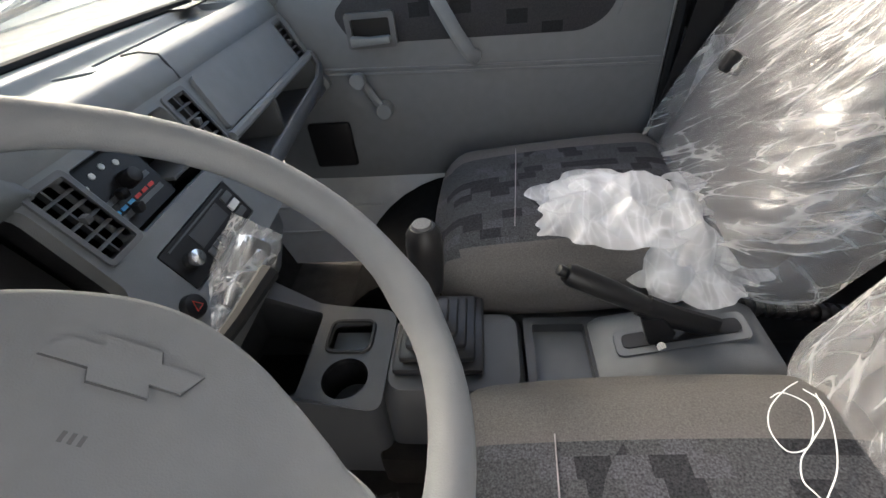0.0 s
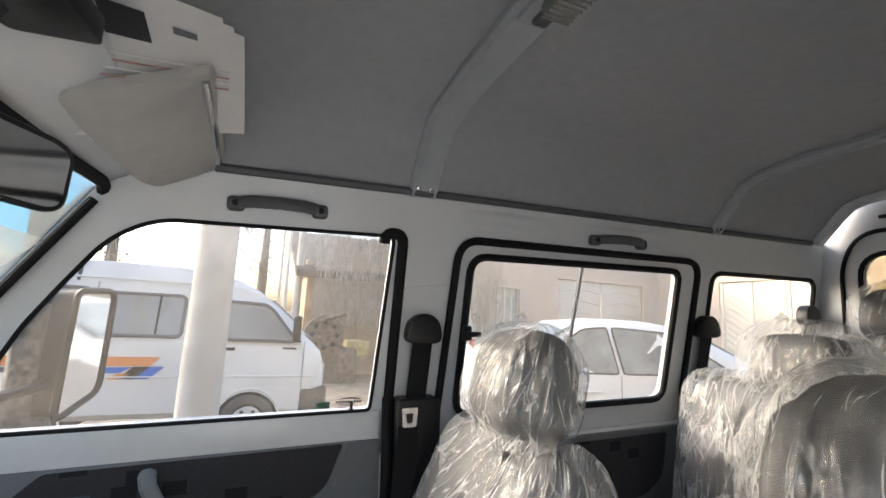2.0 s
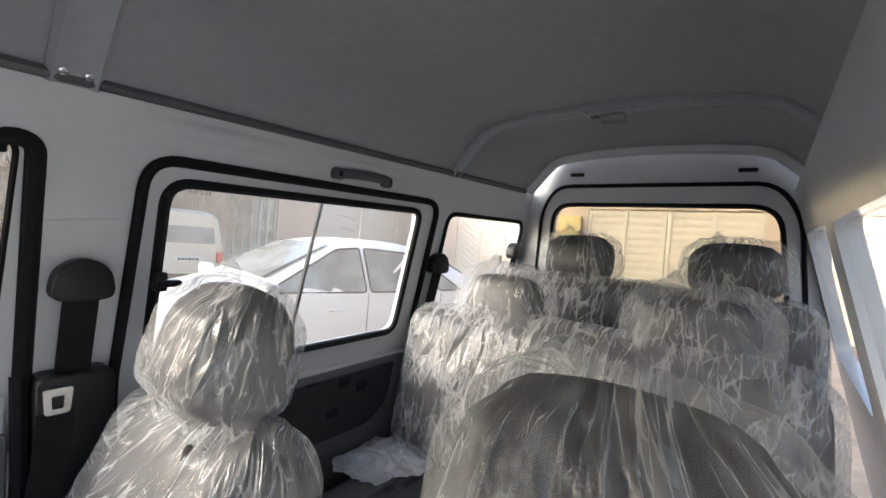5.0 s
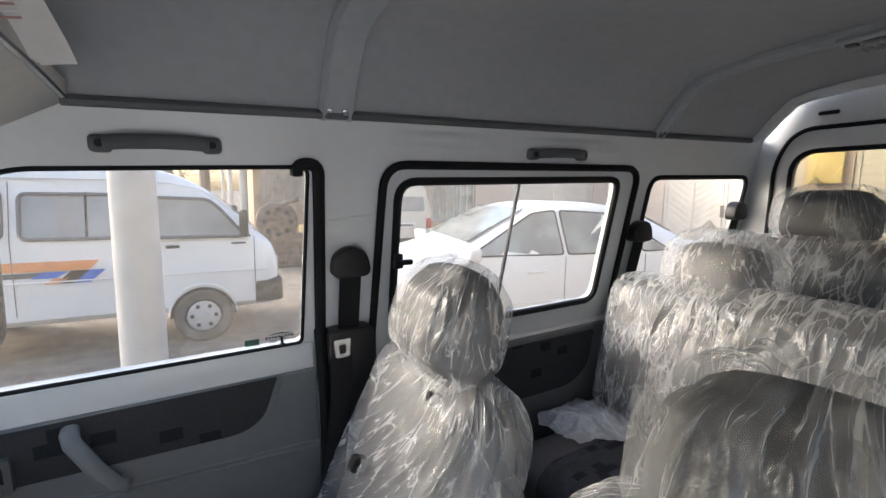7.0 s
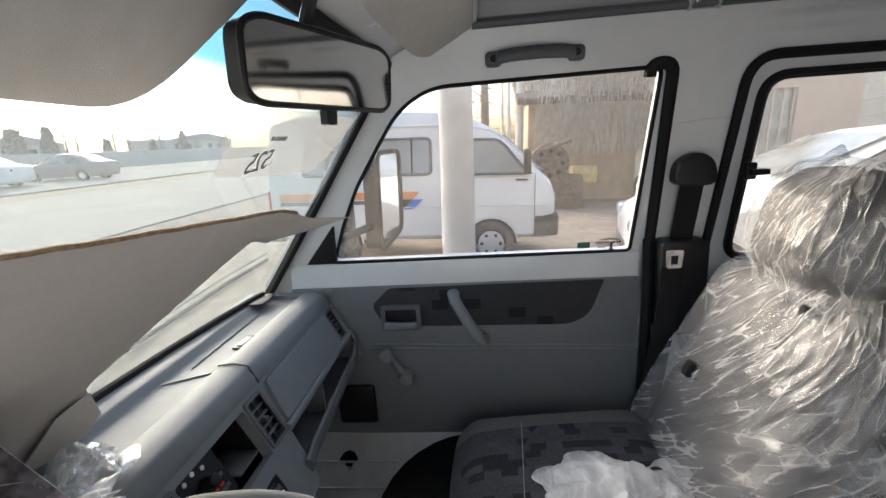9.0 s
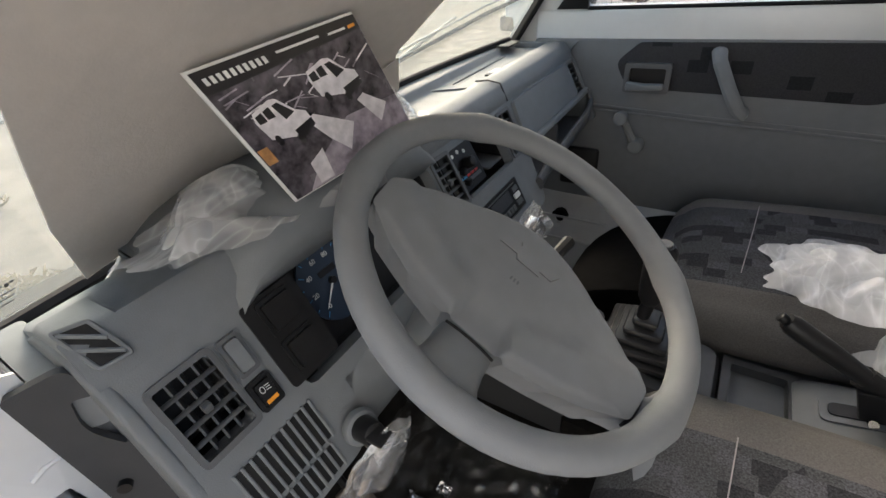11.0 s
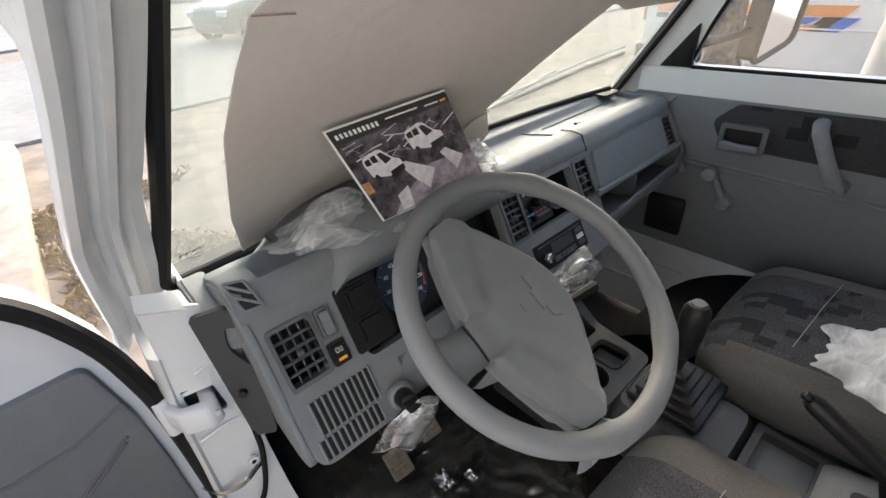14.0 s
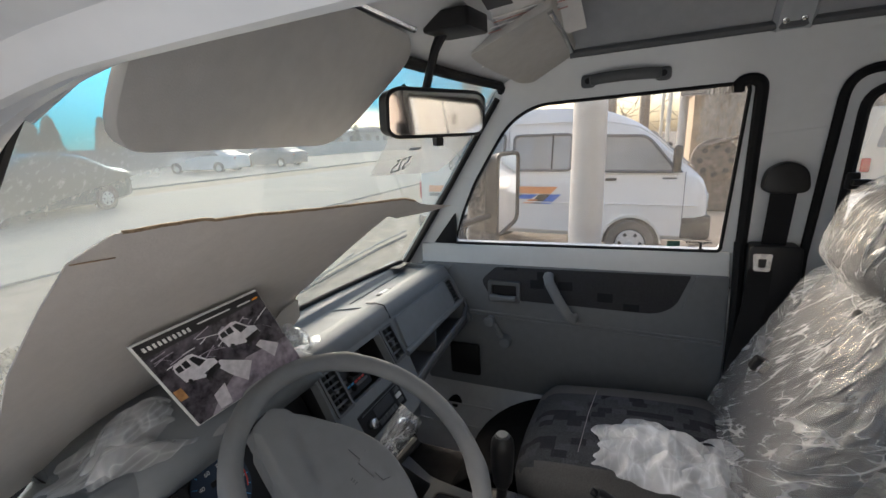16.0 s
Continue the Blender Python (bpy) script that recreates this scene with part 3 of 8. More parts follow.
rings = []
LINE = flowing(OPEN, 5)
for i, p in enumerate(LINE):
    a, b = LINE[max(i - 2, 0)], LINE[min(i + 2, len(LINE) - 1)]
    d = Vector((b.x - a.x, b.z - a.z)).normalized()
    k = max(0.0, min(1.0, (p.z - 1.42) / 0.14))
    k = k * k * (3 - 2 * k)
    fold = [(u0 + (u1 - u0) * k, w0 + (w1 - w0) * k) for (u0, w0), (u1, w1) in zip(JAMB, GUTTER)]
    rings.append([(p.x + d.y * u, p.y - 0.02 - w * 0.72, p.z - d.x * u) for u, w in fold])
part("door_jamb", loft(rings), WHITE, wall_l, "white folded steel door jamb", angle=28)


def on_fold(i, j):
    """A place on the jamb's i-th ring, j steps along its fold."""
    k = int(j)
    return Vector(rings[i][k]).lerp(Vector(rings[i][k + 1]), j - k)


# pale strip of hardened sealer smeared along the fold
bm = bmesh.new()
strip_rows = []
for i in range(42, 58):
    j, w = 0.3 + (i - 42) * 0.26, 0.15 + 1.15 * min(1.0, (i - 42) / 3) + 0.12 * math.sin(i * 2.3)
    a, b, c = on_fold(i, j), on_fold(i, j + w), on_fold(min(i + 1, 60), j)
    up = (b - a).cross(c - a).normalized()
    up = up if up.z < 0 else -up
    strip_rows.append([bm.verts.new(p) for p in (a - up * 0.002, a + up * 0.002, a.lerp(b, 0.5) + up * 0.003, b + up * 0.002, b - up * 0.002)])
for a, b in zip(strip_rows, strip_rows[1:]):
    for k in range(4):
        bm.faces.new((a[k], a[k + 1], b[k + 1], b[k]))
part("sealer_strip", bm, mat("pale sealer", (0.66, 0.69, 0.67), 0.75, var=0.08, bump=0.3, bscale=90), wall_l, "pale smeared strip of sealer", angle=60)
part("jamb_trim", tube([(x + 0.012, y - 0.02, z - 0.006) for x, y, z in OPEN[8:]], 0.004, 6), BOWM, wall_l)

# front post below the windscreen on the driver side, with door hinges
post = thing("wall_front_post", (-0.5, -0.2, 0.4), "white painted lower door post beside the dashboard", "door post", kind="structure")
POST_OUT = [(-0.226, 1.09), (-0.230, 1.0), (-0.238, 0.92), (-0.244, 0.84), (-0.252, 0.65), (-0.260, 0.52), (-0.266, 0.36)]
post_at = lambda y, z: (-0.424 + 0.12 * max(0.0, -0.215 - y) * -4 + 0.004 * math.sin(y * 90), y, z)
POCKETS = [rounded([(-0.226, z + 0.008), (-0.228, z + 0.064), (-0.186, z + 0.07), (-0.18, z + 0.012)], 0.006, 3) for z in (0.856, 0.478)]
part("face", plate(POST_OUT + [(-0.136, 0.36), (-0.148, 0.60), (-0.153, 0.79), (-0.156, 1.06)], POCKETS, post_at, (-0.004, 0, 0), 0.02), WHITE, post)
part("outer_side", loft([[(-0.43, y, z), (-0.45, y - 0.012, z), (-0.53, y - 0.014, z), (-0.53, y + 0.004, z), (-0.44, y + 0.006, z)] for y, z in POST_OUT[1:]]), WHITE, post)
part("inner_side", box(-0.66, -0.43, -0.16, -0.15, 0.36, 1.03, 0.004), WHITE, post)
GUSSET = []
for k in range(9):
    t = 0.28 * k / 8
    x, z = -0.424 - 0.06 * t, 1.066 + 0.088 * t
    GUSSET.append([(x, -0.226 + 0.014 * t, z + 0.022 * (1 - t)), (x + 0.003, -0.2, z + 0.012 * (1 - t)), (x, -0.176 - 0.01 * t, z), (x - 0.01, -0.164 - 0.014 * t, z - 0.012), (x - 0.03, -0.18, z - 0.03), (x - 0.02, -0.222 + 0.014 * t, z)])
part("upper_gusset", loft(GUSSET), WHITE, post, angle=70)
for z in (0.856, 0.478):
    hole = [(-0.228, z + 0.006), (-0.178, z + 0.006), (-0.178, z + 0.074), (-0.228, z + 0.074)]
    bm = bmesh.new()
    vs = [bm.verts.new((x, y, w)) for x in (-0.429, -0.475) for y, w in hole]
    for f in ((4, 5, 6, 7), (0, 1, 5, 4), (1, 2, 6, 5), (2, 3, 7, 6), (3, 0, 4, 7)):
        bm.faces.new([vs[k] for k in f])
    # dark grey walls in the white post: the recess's shade put into the colour
    part("hinge_pocket", bm, PLASTIC, post)
    hg = part("door_hinge", prism([(-0.47, -0.188), (-0.40, -0.19), (-0.390, -0.208), (-0.408, -0.246), (-0.45, -0.264), (-0.458, -0.252), (-0.424, -0.234), (-0.414, -0.212), (-0.47, -0.208)], "z", z + 0.012, z + 0.058, 0.006, 3), WHITE, post, "white painted steel hinge")
    part("knuckle", rod((-0.45, -0.258, z - 0.004), (-0.45, -0.258, z + 0.07), 0.011, bev=0.003), WHITE, hg)
    part("bolt", rod((-0.405, -0.2, z + 0.036), (-0.394, -0.2, z + 0.036), 0.007, seg=6), WHITE, hg)
part("screw_boss", rod((-0.425, -0.185, 0.725), (-0.418, -0.185, 0.725), 0.009, seg=14), WHITE, post)
part("screw_hole", rod((-0.419, -0.185, 0.725), (-0.4165, -0.185, 0.725), 0.004, seg=10), BLACK, post)
for z, y0, y1 in ((0.83, -0.236, -0.165), (0.955, -0.20, -0.175), (0.47, -0.24, -0.17)):
    part("pressing", tube([(-0.424, y0, z), (-0.4225, (y0 + y1) / 2, z + 0.006), (-0.424, y1, z + 0.004)], 0.003, 6), WHITE, post)
strap = solo("door_check_strap", join(tube(flowing([(-0.47, -0.275, 0.69), (-0.43, -0.25, 0.69), (-0.412, -0.215, 0.70), (-0.418, -0.18, 0.712)], 5), 0.004, 6, flat=(0.0025, 0.006)), rod((-0.424, -0.176, 0.714), (-0.414, -0.176, 0.714), 0.006, seg=10)), CHROME, "thin steel door check strap", "door strap")
solo("door_cable", tube(flowing([(-0.415, -0.162, 0.80), (-0.408, -0.168, 0.74), (-0.404, -0.195, 0.65), (-0.41, -0.25, 0.59), (-0.425, -0.30, 0.572), (-0.44, -0.35, 0.575)], 6), 0.005, 8), RUBBER, "black cable sleeve running from post to door", "cable")

# driver's door, swung wide open in front of the opening
dd = thing("door_2", (-0.49, -0.7, 0.45), "open driver's door with charcoal trim and black seal", "van door", kind="structure")
DOOR = [(-0.258, 0.45), (-0.258, 0.80), (-0.262, 0.93), (-0.28, 1.04), (-0.32, 1.13), (-0.37, 1.18), (-1.13, 1.18), (-1.15, 0.45)]
part("shell", prism(DOOR, "x", -0.54, -0.462, 0.012, 3), WHITE, dd, "white painted door shell")
TRIM_D = [(-0.285, 0.50), (-0.283, 0.80), (-0.287, 0.92), (-0.305, 1.03), (-1.10, 0.985), (-1.12, 0.50)]
part("trim_panel", prism(rounded(TRIM_D, 0.015, 3), "x", -0.466, -0.448, 0.004), TRIM, dd)
part("door_seal", tube([(-0.455, y + 0.004, z) for y, z in rounded(DOOR[:7], 0.04, 4)], 0.014, 8), RUBBER, dd, "black rubber door seal")
# embossed trim lines, their crease shade put in as darker grey tubes
for pts in (((-0.292, 0.955), (-0.36, 0.925), (-0.43, 0.918), (-0.7, 0.93)), ((-0.31, 0.895), (-0.45, 0.79), (-0.8, 0.70)), ((-0.315, 0.885), (-0.455, 0.78), (-0.8, 0.69))):
    part("trim_seam", tube([(-0.4475, y, z) for y, z in pts], 0.0028, 6), PLASTIC_D, dd)
part("window_frame", tube([(-0.50, -0.36, 1.17), (-0.50, -0.62, 1.55), (-0.50, -0.72, 1.60), (-0.50, -1.08, 1.60), (-0.50, -1.12, 1.18)], 0.016, 8), WHITE, dd)
part("cable_boot", rod((-0.45, -0.335, 0.575), (-0.435, -0.335, 0.578), 0.02, 0.014, 14, 0.003), RUBBER, dd)

# floor, toe board, sills, tunnel
floor = solo("floor", box(-0.62, 2.45, -0.16, 1.16, 0.38, 0.42, 0.006), MAT, "black rubber floor with dust and dirt", "floor", kind="structure")
solo("wall_toe_board", prism([(-0.45, 0.42), (-0.62, 0.60), (-0.62, 1.02), (-0.66, 1.02), (-0.66, 0.38), (-0.45, 0.38)], "y", -0.16, 1.16), MAT, "black front bulkhead below the dashboard", "bulkhead", kind="structure")
solo("wall_sill", box(-0.45, 0.55, -0.205, -0.155, 0.34, 0.425, 0.012), WHITE, "white painted door sill", "sill", kind="structure")
solo("wall_lower_passenger", box(0.50, 2.45, 1.15, 1.19, 0.4, 1.045, 0.005), WHITE, "white lower van side", "van wall", kind="structure")
solo("wall_front_skin", box(-0.78, -0.68, -0.2, 1.2, 0.3, 0.96, 0.03), WHITE, "white van nose panel", "van wall", kind="structure")

# windscreen: leaning back, bowed forward in the middle
def ws(y, z, d=0.0):
    return (-0.56 + (z - 1.07) * 0.8 - 0.05 * max(0.0, 1 - ((y - 0.5) / 0.64) ** 2) + d, y, z - 0.5 * d)


def ws_edge(z, k):
    """The screen's edge towards the passenger (k > 0) or the driver."""
    return 0.5 + (0.66 - 0.21 * (z - 1.04) if k > 0 else -0.678 + 0.19 * (z - 1.04))


bm = bmesh.new()
SCREEN_ROWS = [1.0 + (1.655 - 1.0) * i / 12 for i in range(13)]
grid = [[bm.verts.new(ws(0.5 + (ws_edge(z, j - 12) - 0.5) * abs(j / 12 - 1), z)) for j in range(25)] for z in SCREEN_ROWS]
for a, b in zip(grid, grid[1:]):
    for j in range(24):
        bm.faces.new((a[j], a[j + 1], b[j + 1], b[j]))
wsob = solo("windscreen", bm, SCREEN, "windscreen with a blue sun strip along its top", "windscreen", kind="structure")
wsob.visible_shadow = False
SCREEN_LINE = rounded([(ws_edge(1.02, -1), 1.022), (0.1, 1.015), (0.25, 1.04), (ws_edge(1.04, 1), 1.04), (ws_edge(1.65, 1), 1.65), (ws_edge(1.65, -1), 1.65)], [0.035, 0.02, 0.02, 0.06, 0.06, 0.12], 6)
DENSE = []
for i, p in enumerate(SCREEN_LINE):
    q = SCREEN_LINE[(i + 1) % len(SCREEN_LINE)]
    k = max(1, int((Vector(q) - Vector(p)).length / 0.06))
    DENSE += [(p[0] + (q[0] - p[0]) * t / k, p[1] + (q[1] - p[1]) * t / k) for t in range(k)]
part("screen_seal", tube([ws(y, z, 0.008) for y, z in DENSE], 0.012, 8, True), RUBBER, wsob, "black rubber screen seal")
part("edge_seal", tube([ws(min(ws_edge(z, 1), side(0, z)[1] + 0.004) - 0.014, z, 0.016) for z in [1.07 + 0.05 * k for k in range(12)]], 0.009, 8), RUBBER, wsob)
part("lower_seal", tube([ws(y, min(1.092, 1.078 + 0.03 * (y + 0.1)), 0.01) for y in [0.08 + 0.06 * k for k in range(18)]], 0.009, 8), RUBBER, wsob)

header = solo("wall_header", loft([[(x - b, y, z) for x, z in ((-0.115, 1.65), (-0.12, 1.675), (-0.07, 1.73), (-0.02 + b, 1.745), (-0.008 + b, 1.735), (-0.012 + b, 1.715), (-0.045 + b * 0.5, 1.68))] for y, b in ((0.0, 0.0), (0.1, 0.02), (0.3, 0.042), (0.5, 0.05), (0.7, 0.042), (0.9, 0.02), (1.0, 0.0), (1.07, -0.025))]), WHITE,
              "white painted steel header above the windscreen", "header", kind="structure")
bevel_profile = [(0.985, 1.705), (0.962, 1.735), (0.908, 1.80), (0.866, 1.843), (0.815, 1.862), (0.68, 1.878), (0.5, 1.885)]
PROFILE = bevel_profile + [(0.5 - (y - 0.5) * 1.2, z) for y, z in bevel_profile[-2::-1]]


def roof_ring(x, k=1.0, lift=0.0):
    return [(x, 0.5 + (y - 0.5) * (1 - 0.02 * (1 - k)), 1.705 + (z - 1.705) * k + lift) for y, z in PROFILE]


bm = bmesh.new()
rings = [roof_ring(x, k) for x, k in ((-0.06, 0.1), (-0.03, 0.4), (0.03, 0.75), (0.12, 0.93), (0.3, 1.0), (1.0, 1.0), (1.6, 1.0), (2.1, 0.98), (2.2, 0.94))]
vv = [[bm.verts.new(p) for p in r] for r in rings]
for a, b in zip(vv, vv[1:]):
    for j in range(len(a) - 1):
        bm.faces.new((a[j], a[j + 1], b[j + 1], b[j]))
ex = bmesh.ops.extrude_face_region(bm, geom=list(bm.faces))
bmesh.ops.translate(bm, verts=[v for v in ex["geom"] if isinstance(v, bmesh.types.BMVert)], vec=(0, 0, 0.03))
ceiling = solo("ceiling", bm, LINER, "dark grey cloth headliner of a high roof", "ceiling", kind="structure", angle=60)
for s in (0, 1):
    yy = (lambda y: y) if s == 0 else (lambda y: 0.5 - (y - 0.5) * 1.2)
    solo("ceiling_trim", tube([(0.08, yy(0.978), 1.70), (0.6, yy(0.978), 1.703), (1.4, yy(0.98), 1.703), (2.16, yy(0.98), 1.703)], 0.01, 8), PLASTIC_D, "dark edging strip along the headliner", "trim", kind="structure")


def roof_bow(x, w):
    b = thing("roof_bow", (x, 0.985, 1.70), "grey steel roof bow bolted across the headliner", "roof bow", "roof bows")
    ring = [(y, z - 0.012) for y, z in PROFILE]
    sec = []
    for y, z in ring:
        k = 0.011
        n = Vector((y - 0.5, z - 1.45)).normalized()
        sec.append([(x - w / 2, y, z), (x - w / 2 + 0.008, y - n.x * k, z - n.y * k), (x - w / 4, y - n.x * k * 0.5, z - n.y * k * 0.5), (x + w / 4, y - n.x * k * 0.5, z - n.y * k * 0.5),
                    (x + w / 2 - 0.008, y - n.x * k, z - n.y * k), (x + w / 2, y, z), (x + w / 2, y + n.x * 0.015, z + n.y * 0.015), (x - w / 2, y + n.x * 0.015, z + n.y * 0.015)])
    part("strap", loft(sec), BOWM, b)
    for s in (-1, 1):
        for y in (0.976, -0.07):
            e = -1 if y > 0.5 else 1
            part("bolt", rod((x + s * w * 0.22, y, 1.712), (x + s * w * 0.22, y + e * 0.012, 1.706), 0.009, 0.007, 10, 0.002), CHROME, b, "steel bolt")
    return b


roof_bow(0.541, 0.075)
roof_bow(1.61, 0.05)


def dome_lamp(x, y, z, s=1.0):
    d = thing("dome_lamp", (x, y, z), "small clear interior dome lamp on a roof bow, unlit", "dome lamp", "dome lamps")
    part("base", box(x - 0.03 * s, x + 0.03 * s, y - 0.07 * s, y + 0.07 * s, z - 0.012, z, 0.005), BOWM, d)
    part("lens", box(x - 0.022 * s, x + 0.022 * s, y - 0.055 * s, y + 0.02 * s, z - 0.035 * s, z - 0.012, 0.006, 2), LENS, d, "ribbed clear lens")
    for i in range(8):
        part("rib", box(x - 0.023 * s, x + 0.023 * s, y + (-0.05 + i * 0.009) * s, y + (-0.046 + i * 0.009) * s, z - 0.0365 * s, z - 0.03 * s, 0.001), LENS, d)
    part("switch", box(x - 0.012 * s, x + 0.012 * s, y + 0.03 * s, y + 0.055 * s, z - 0.02 * s, z - 0.01, 0.003), PLASTIC_D, d)


LENS = glass("lamp lens", (0.85, 0.84, 0.8), 0.35, (0.8, 0.8, 0.78), 0.2, gloss=0.2)
dome_lamp(0.545, 0.44, 1.868, 1.05)
dome_lamp(1.61, 0.46, 1.866, 0.9)

# tail wall with its window, roof edge and two slots
TAIL = [(y, z) for y, z in PROFILE] + [(-0.12, 1.3), (-0.16, 0.42), (1.16, 0.42), (1.12, 1.3)]
REAR_WIN = rounded([(-0.01, 1.18), (0.94, 1.18), (0.885, 1.655), (0.045, 1.655)], [0.06, 0.06, 0.09, 0.09], 6)
tail = solo("wall_tailgate", plate(TAIL, [REAR_WIN], lambda y, z: (2.42 - 0.22 * (z - 1.0), y, z), (0.04, 0, 0)), WHITE, "white painted tailgate with a wide window", "tailgate", kind="structure")
tx = lambda z: 2.42 - 0.22 * (z - 1.0)
part("tail_window_seal", tube([(tx(z) - 0.003, y, z) for y, z in REAR_WIN], 0.009, 6, True), RUBBER, tail, "black rubber window seal")
part("gate_seal", tube([(tx(z) - 0.006, y, z) for y, z in rounded([(1.0, 1.2), (0.945, 1.62), (0.87, 1.735), (0.06, 1.735), (-0.015, 1.62), (-0.06, 1.2)], 0.07, 6)], 0.008, 6), RUBBER, tail, "black rubber gate seal")
part("roof_edge", tube([(2.19, y, z + 0.004) for y, z in [(0.5 + (y - 0.5) * 0.985, 1.70 + (z - 1.705) * 0.93) for y, z in PROFILE]], 0.026, 8), WHITE, tail)
for y in (0.772, 0.15):
    part("slot", box(tx(1.79) - 0.012, tx(1.79) + 0.004, y - 0.03, y + 0.03, 1.776, 1.79, 0.005), BLACK, tail, "dark oval slot")
rw = solo("window_6", plate(REAR_WIN, [], lambda y, z: (tx(z) + 0.02, y, z), (0.004, 0, 0)), glass("tail glass", (0.62, 0.6, 0.53), 0.06), "yellowish rear window glass", "window pane", kind="structure")
rw.visible_shadow = False

# ---- passenger front door: inner trim ----
door = thing("door_1", (0.0, 1.15, 0.6), "closed passenger door with white sill and charcoal vinyl trim", "van door", kind="structure")
part("sill_strip", box(-0.47, 0.497, 1.137, 1.18, 1.078, 1.157, 0.008, 3), WHITE, door, "white painted sill strip")
part("trim_panel", prism(rounded([(-0.47, 0.62), (-0.05, 0.605), (0.497, 0.62), (0.497, 1.086), (-0.47, 1.086)], 0.01), "y", 1.13, 1.17, 0.004), TRIM, door)
FABR = rounded([(-0.185, 1.08), (0.402, 1.083), (0.365, 0.985), (0.315, 0.957), (-0.205, 0.966), (-0.24, 1.03)], [0.01, 0.006, 0.03, 0.03, 0.03, 0.02], 4)
part("cloth_insert", prism(FABR, "y", 1.127, 1.135, 0.002), DOORCLOTH, door, "dark patterned cloth insert")
part("trim_seam", tube([(-0.33, 1.129, 0.915), (0.0, 1.129, 0.902), (0.495, 1.129, 0.888)], 0.0035, 6), TRIM, door)
part("trim_seam", tube([(-0.33, 1.129, 0.903), (0.0, 1.129, 0.89), (0.495, 1.129, 0.876)], 0.0035, 6), TRIM, door)
part("trim_seam", tube([(-0.40, 1.129, 1.02), (-0.345, 1.129, 1.082)], 0.003, 6), TRIM, door)
part("trim_seam", tube([(0.415, 1.129, 1.083), (0.385, 1.129, 0.985)], 0.002, 6), TRIM, door)
hd = part("latch_handle", plate(rect(-0.212, -0.1, 0.958, 1.032, 0.008), [rect(-0.2, -0.112, 0.968, 1.02, 0.006)], lambda x, z: (x, 1.114, z), (0, 0.016, 0)), PLASTIC_D, door, "dark grey latch surround")
part("recess", box(-0.2, -0.112, 1.1265, 1.129, 0.968, 1.02), BLACK, hd)
part("lever", prism(rounded([(-0.203, 0.966), (-0.112, 0.97), (-0.112, 0.985), (-0.16, 0.983), (-0.203, 0.988)], 0.006), "y", 1.098, 1.118, 0.004), PLASTIC, hd, "grey latch lever")
pl = part("pull_handle", tube([(-0.005, 1.13, 1.062), (-0.004, 1.112, 1.06), (0.002, 1.095, 1.045), (0.035, 1.086, 0.985), (0.062, 1.088, 0.94), (0.075, 1.1, 0.925), (0.078, 1.13, 0.92)],
                               0.014, 10, flat=(0.017, 0.011)), PLASTIC, door, "grey pull handle")
cr = part("window_crank", tube([(-0.158, 1.113, 0.815), (-0.175, 1.108, 0.845), (-0.198, 1.102, 0.893)], [0.013, 0.01, 0.01], 8), PLASTIC, door, "grey window crank")
part("crank_hub", rod((-0.156, 1.13, 0.812), (-0.156, 1.098, 0.812), 0.023, 0.019, 20, 0.004), PLASTIC, cr)
part("crank_knob", rod((-0.2, 1.106, 0.895), (-0.2, 1.07, 0.898), 0.016, 0.019, 20, 0.006), PLASTIC, cr)
part("lock_pin", join(rod((0.42, 1.14, 1.156), (0.42, 1.137, 1.183), 0.0035), rod((0.42, 1.138, 1.156), (0.42, 1.138, 1.164), 0.007, bev=0.002)), BLACK, door, "black lock pin")
part("door_pocket", box(-0.37, -0.255, 1.112, 1.131, 0.66, 0.785, 0.012, 3), BLACK, door, "black speaker cover low on the door")
mt = prism([(-0.41, 1.158), (-0.325, 1.158), (-0.312, 1.27)], "y", 1.11, 1.13, 0.003)
for v in mt.verts:
    v.co.y -= 0.28 * (v.co.z - 1.16) - 0.015
part("mirror_base_cover", mt, BLACK, door, "black triangular mirror cover")

# exterior door mirror seen through the glass
em = thing("door_mirror", (-0.3, 1.2, 1.14), "large exterior door mirror with a black shell", "door mirror")
MIR = rounded([(0.055, 1.165), (0.2, 1.21), (0.21, 1.455), (0.07, 1.452)], [0.03, 0.03, 0.03, 0.03], 5)
mplane = lambda d: (lambda u, z: (-0.264 + 0.324 * u + 0.946 * (d + 0.03 * (z - 1.3)), 1.299 + 0.946 * u - 0.324 * (d + 0.03 * (z - 1.3)), 1.5 + (z - 1.5) * 1.1))
part("shell", plate(MIR, [], mplane(0.0), (-0.05, 0.017, 0)), BLACK, em)
part("mirror_glass", plate([(0.133 + (u - 0.133) * 0.94, 1.31 + (z - 1.31) * 0.95) for u, z in MIR], [], mplane(0.003), (-0.002, 0.001, 0)), MIRROR, em)
part("frame", tube([mplane(0.002)(u, z) for u, z in MIR], 0.009, 8, True), BLACK, em)
part("arm", tube([(-0.37, 1.15, 1.2), (-0.35, 1.24, 1.2), (-0.27, 1.345, 1.22)], 0.013, 8), BLACK, em)

# ---- sliding door inner trim ----
sd = thing("sliding_door", (1.1, 1.15, 0.6), "closed sliding side door with charcoal trim", "van door", kind="structure")
part("trim_panel", box(0.68, 1.575, 1.128, 1.16, 0.55, 1.035, 0.008), PLASTIC_D, sd)
part("cloth_insert", prism(rounded([(0.72, 1.02), (1.50, 1.02), (1.47, 0.88), (1.38, 0.83), (0.72, 0.83)], [0.01, 0.01, 0.04, 0.04, 0.01], 4), "y", 1.122, 1.135, 0.002), DOORCLOTH, sd, "dark cloth insert")
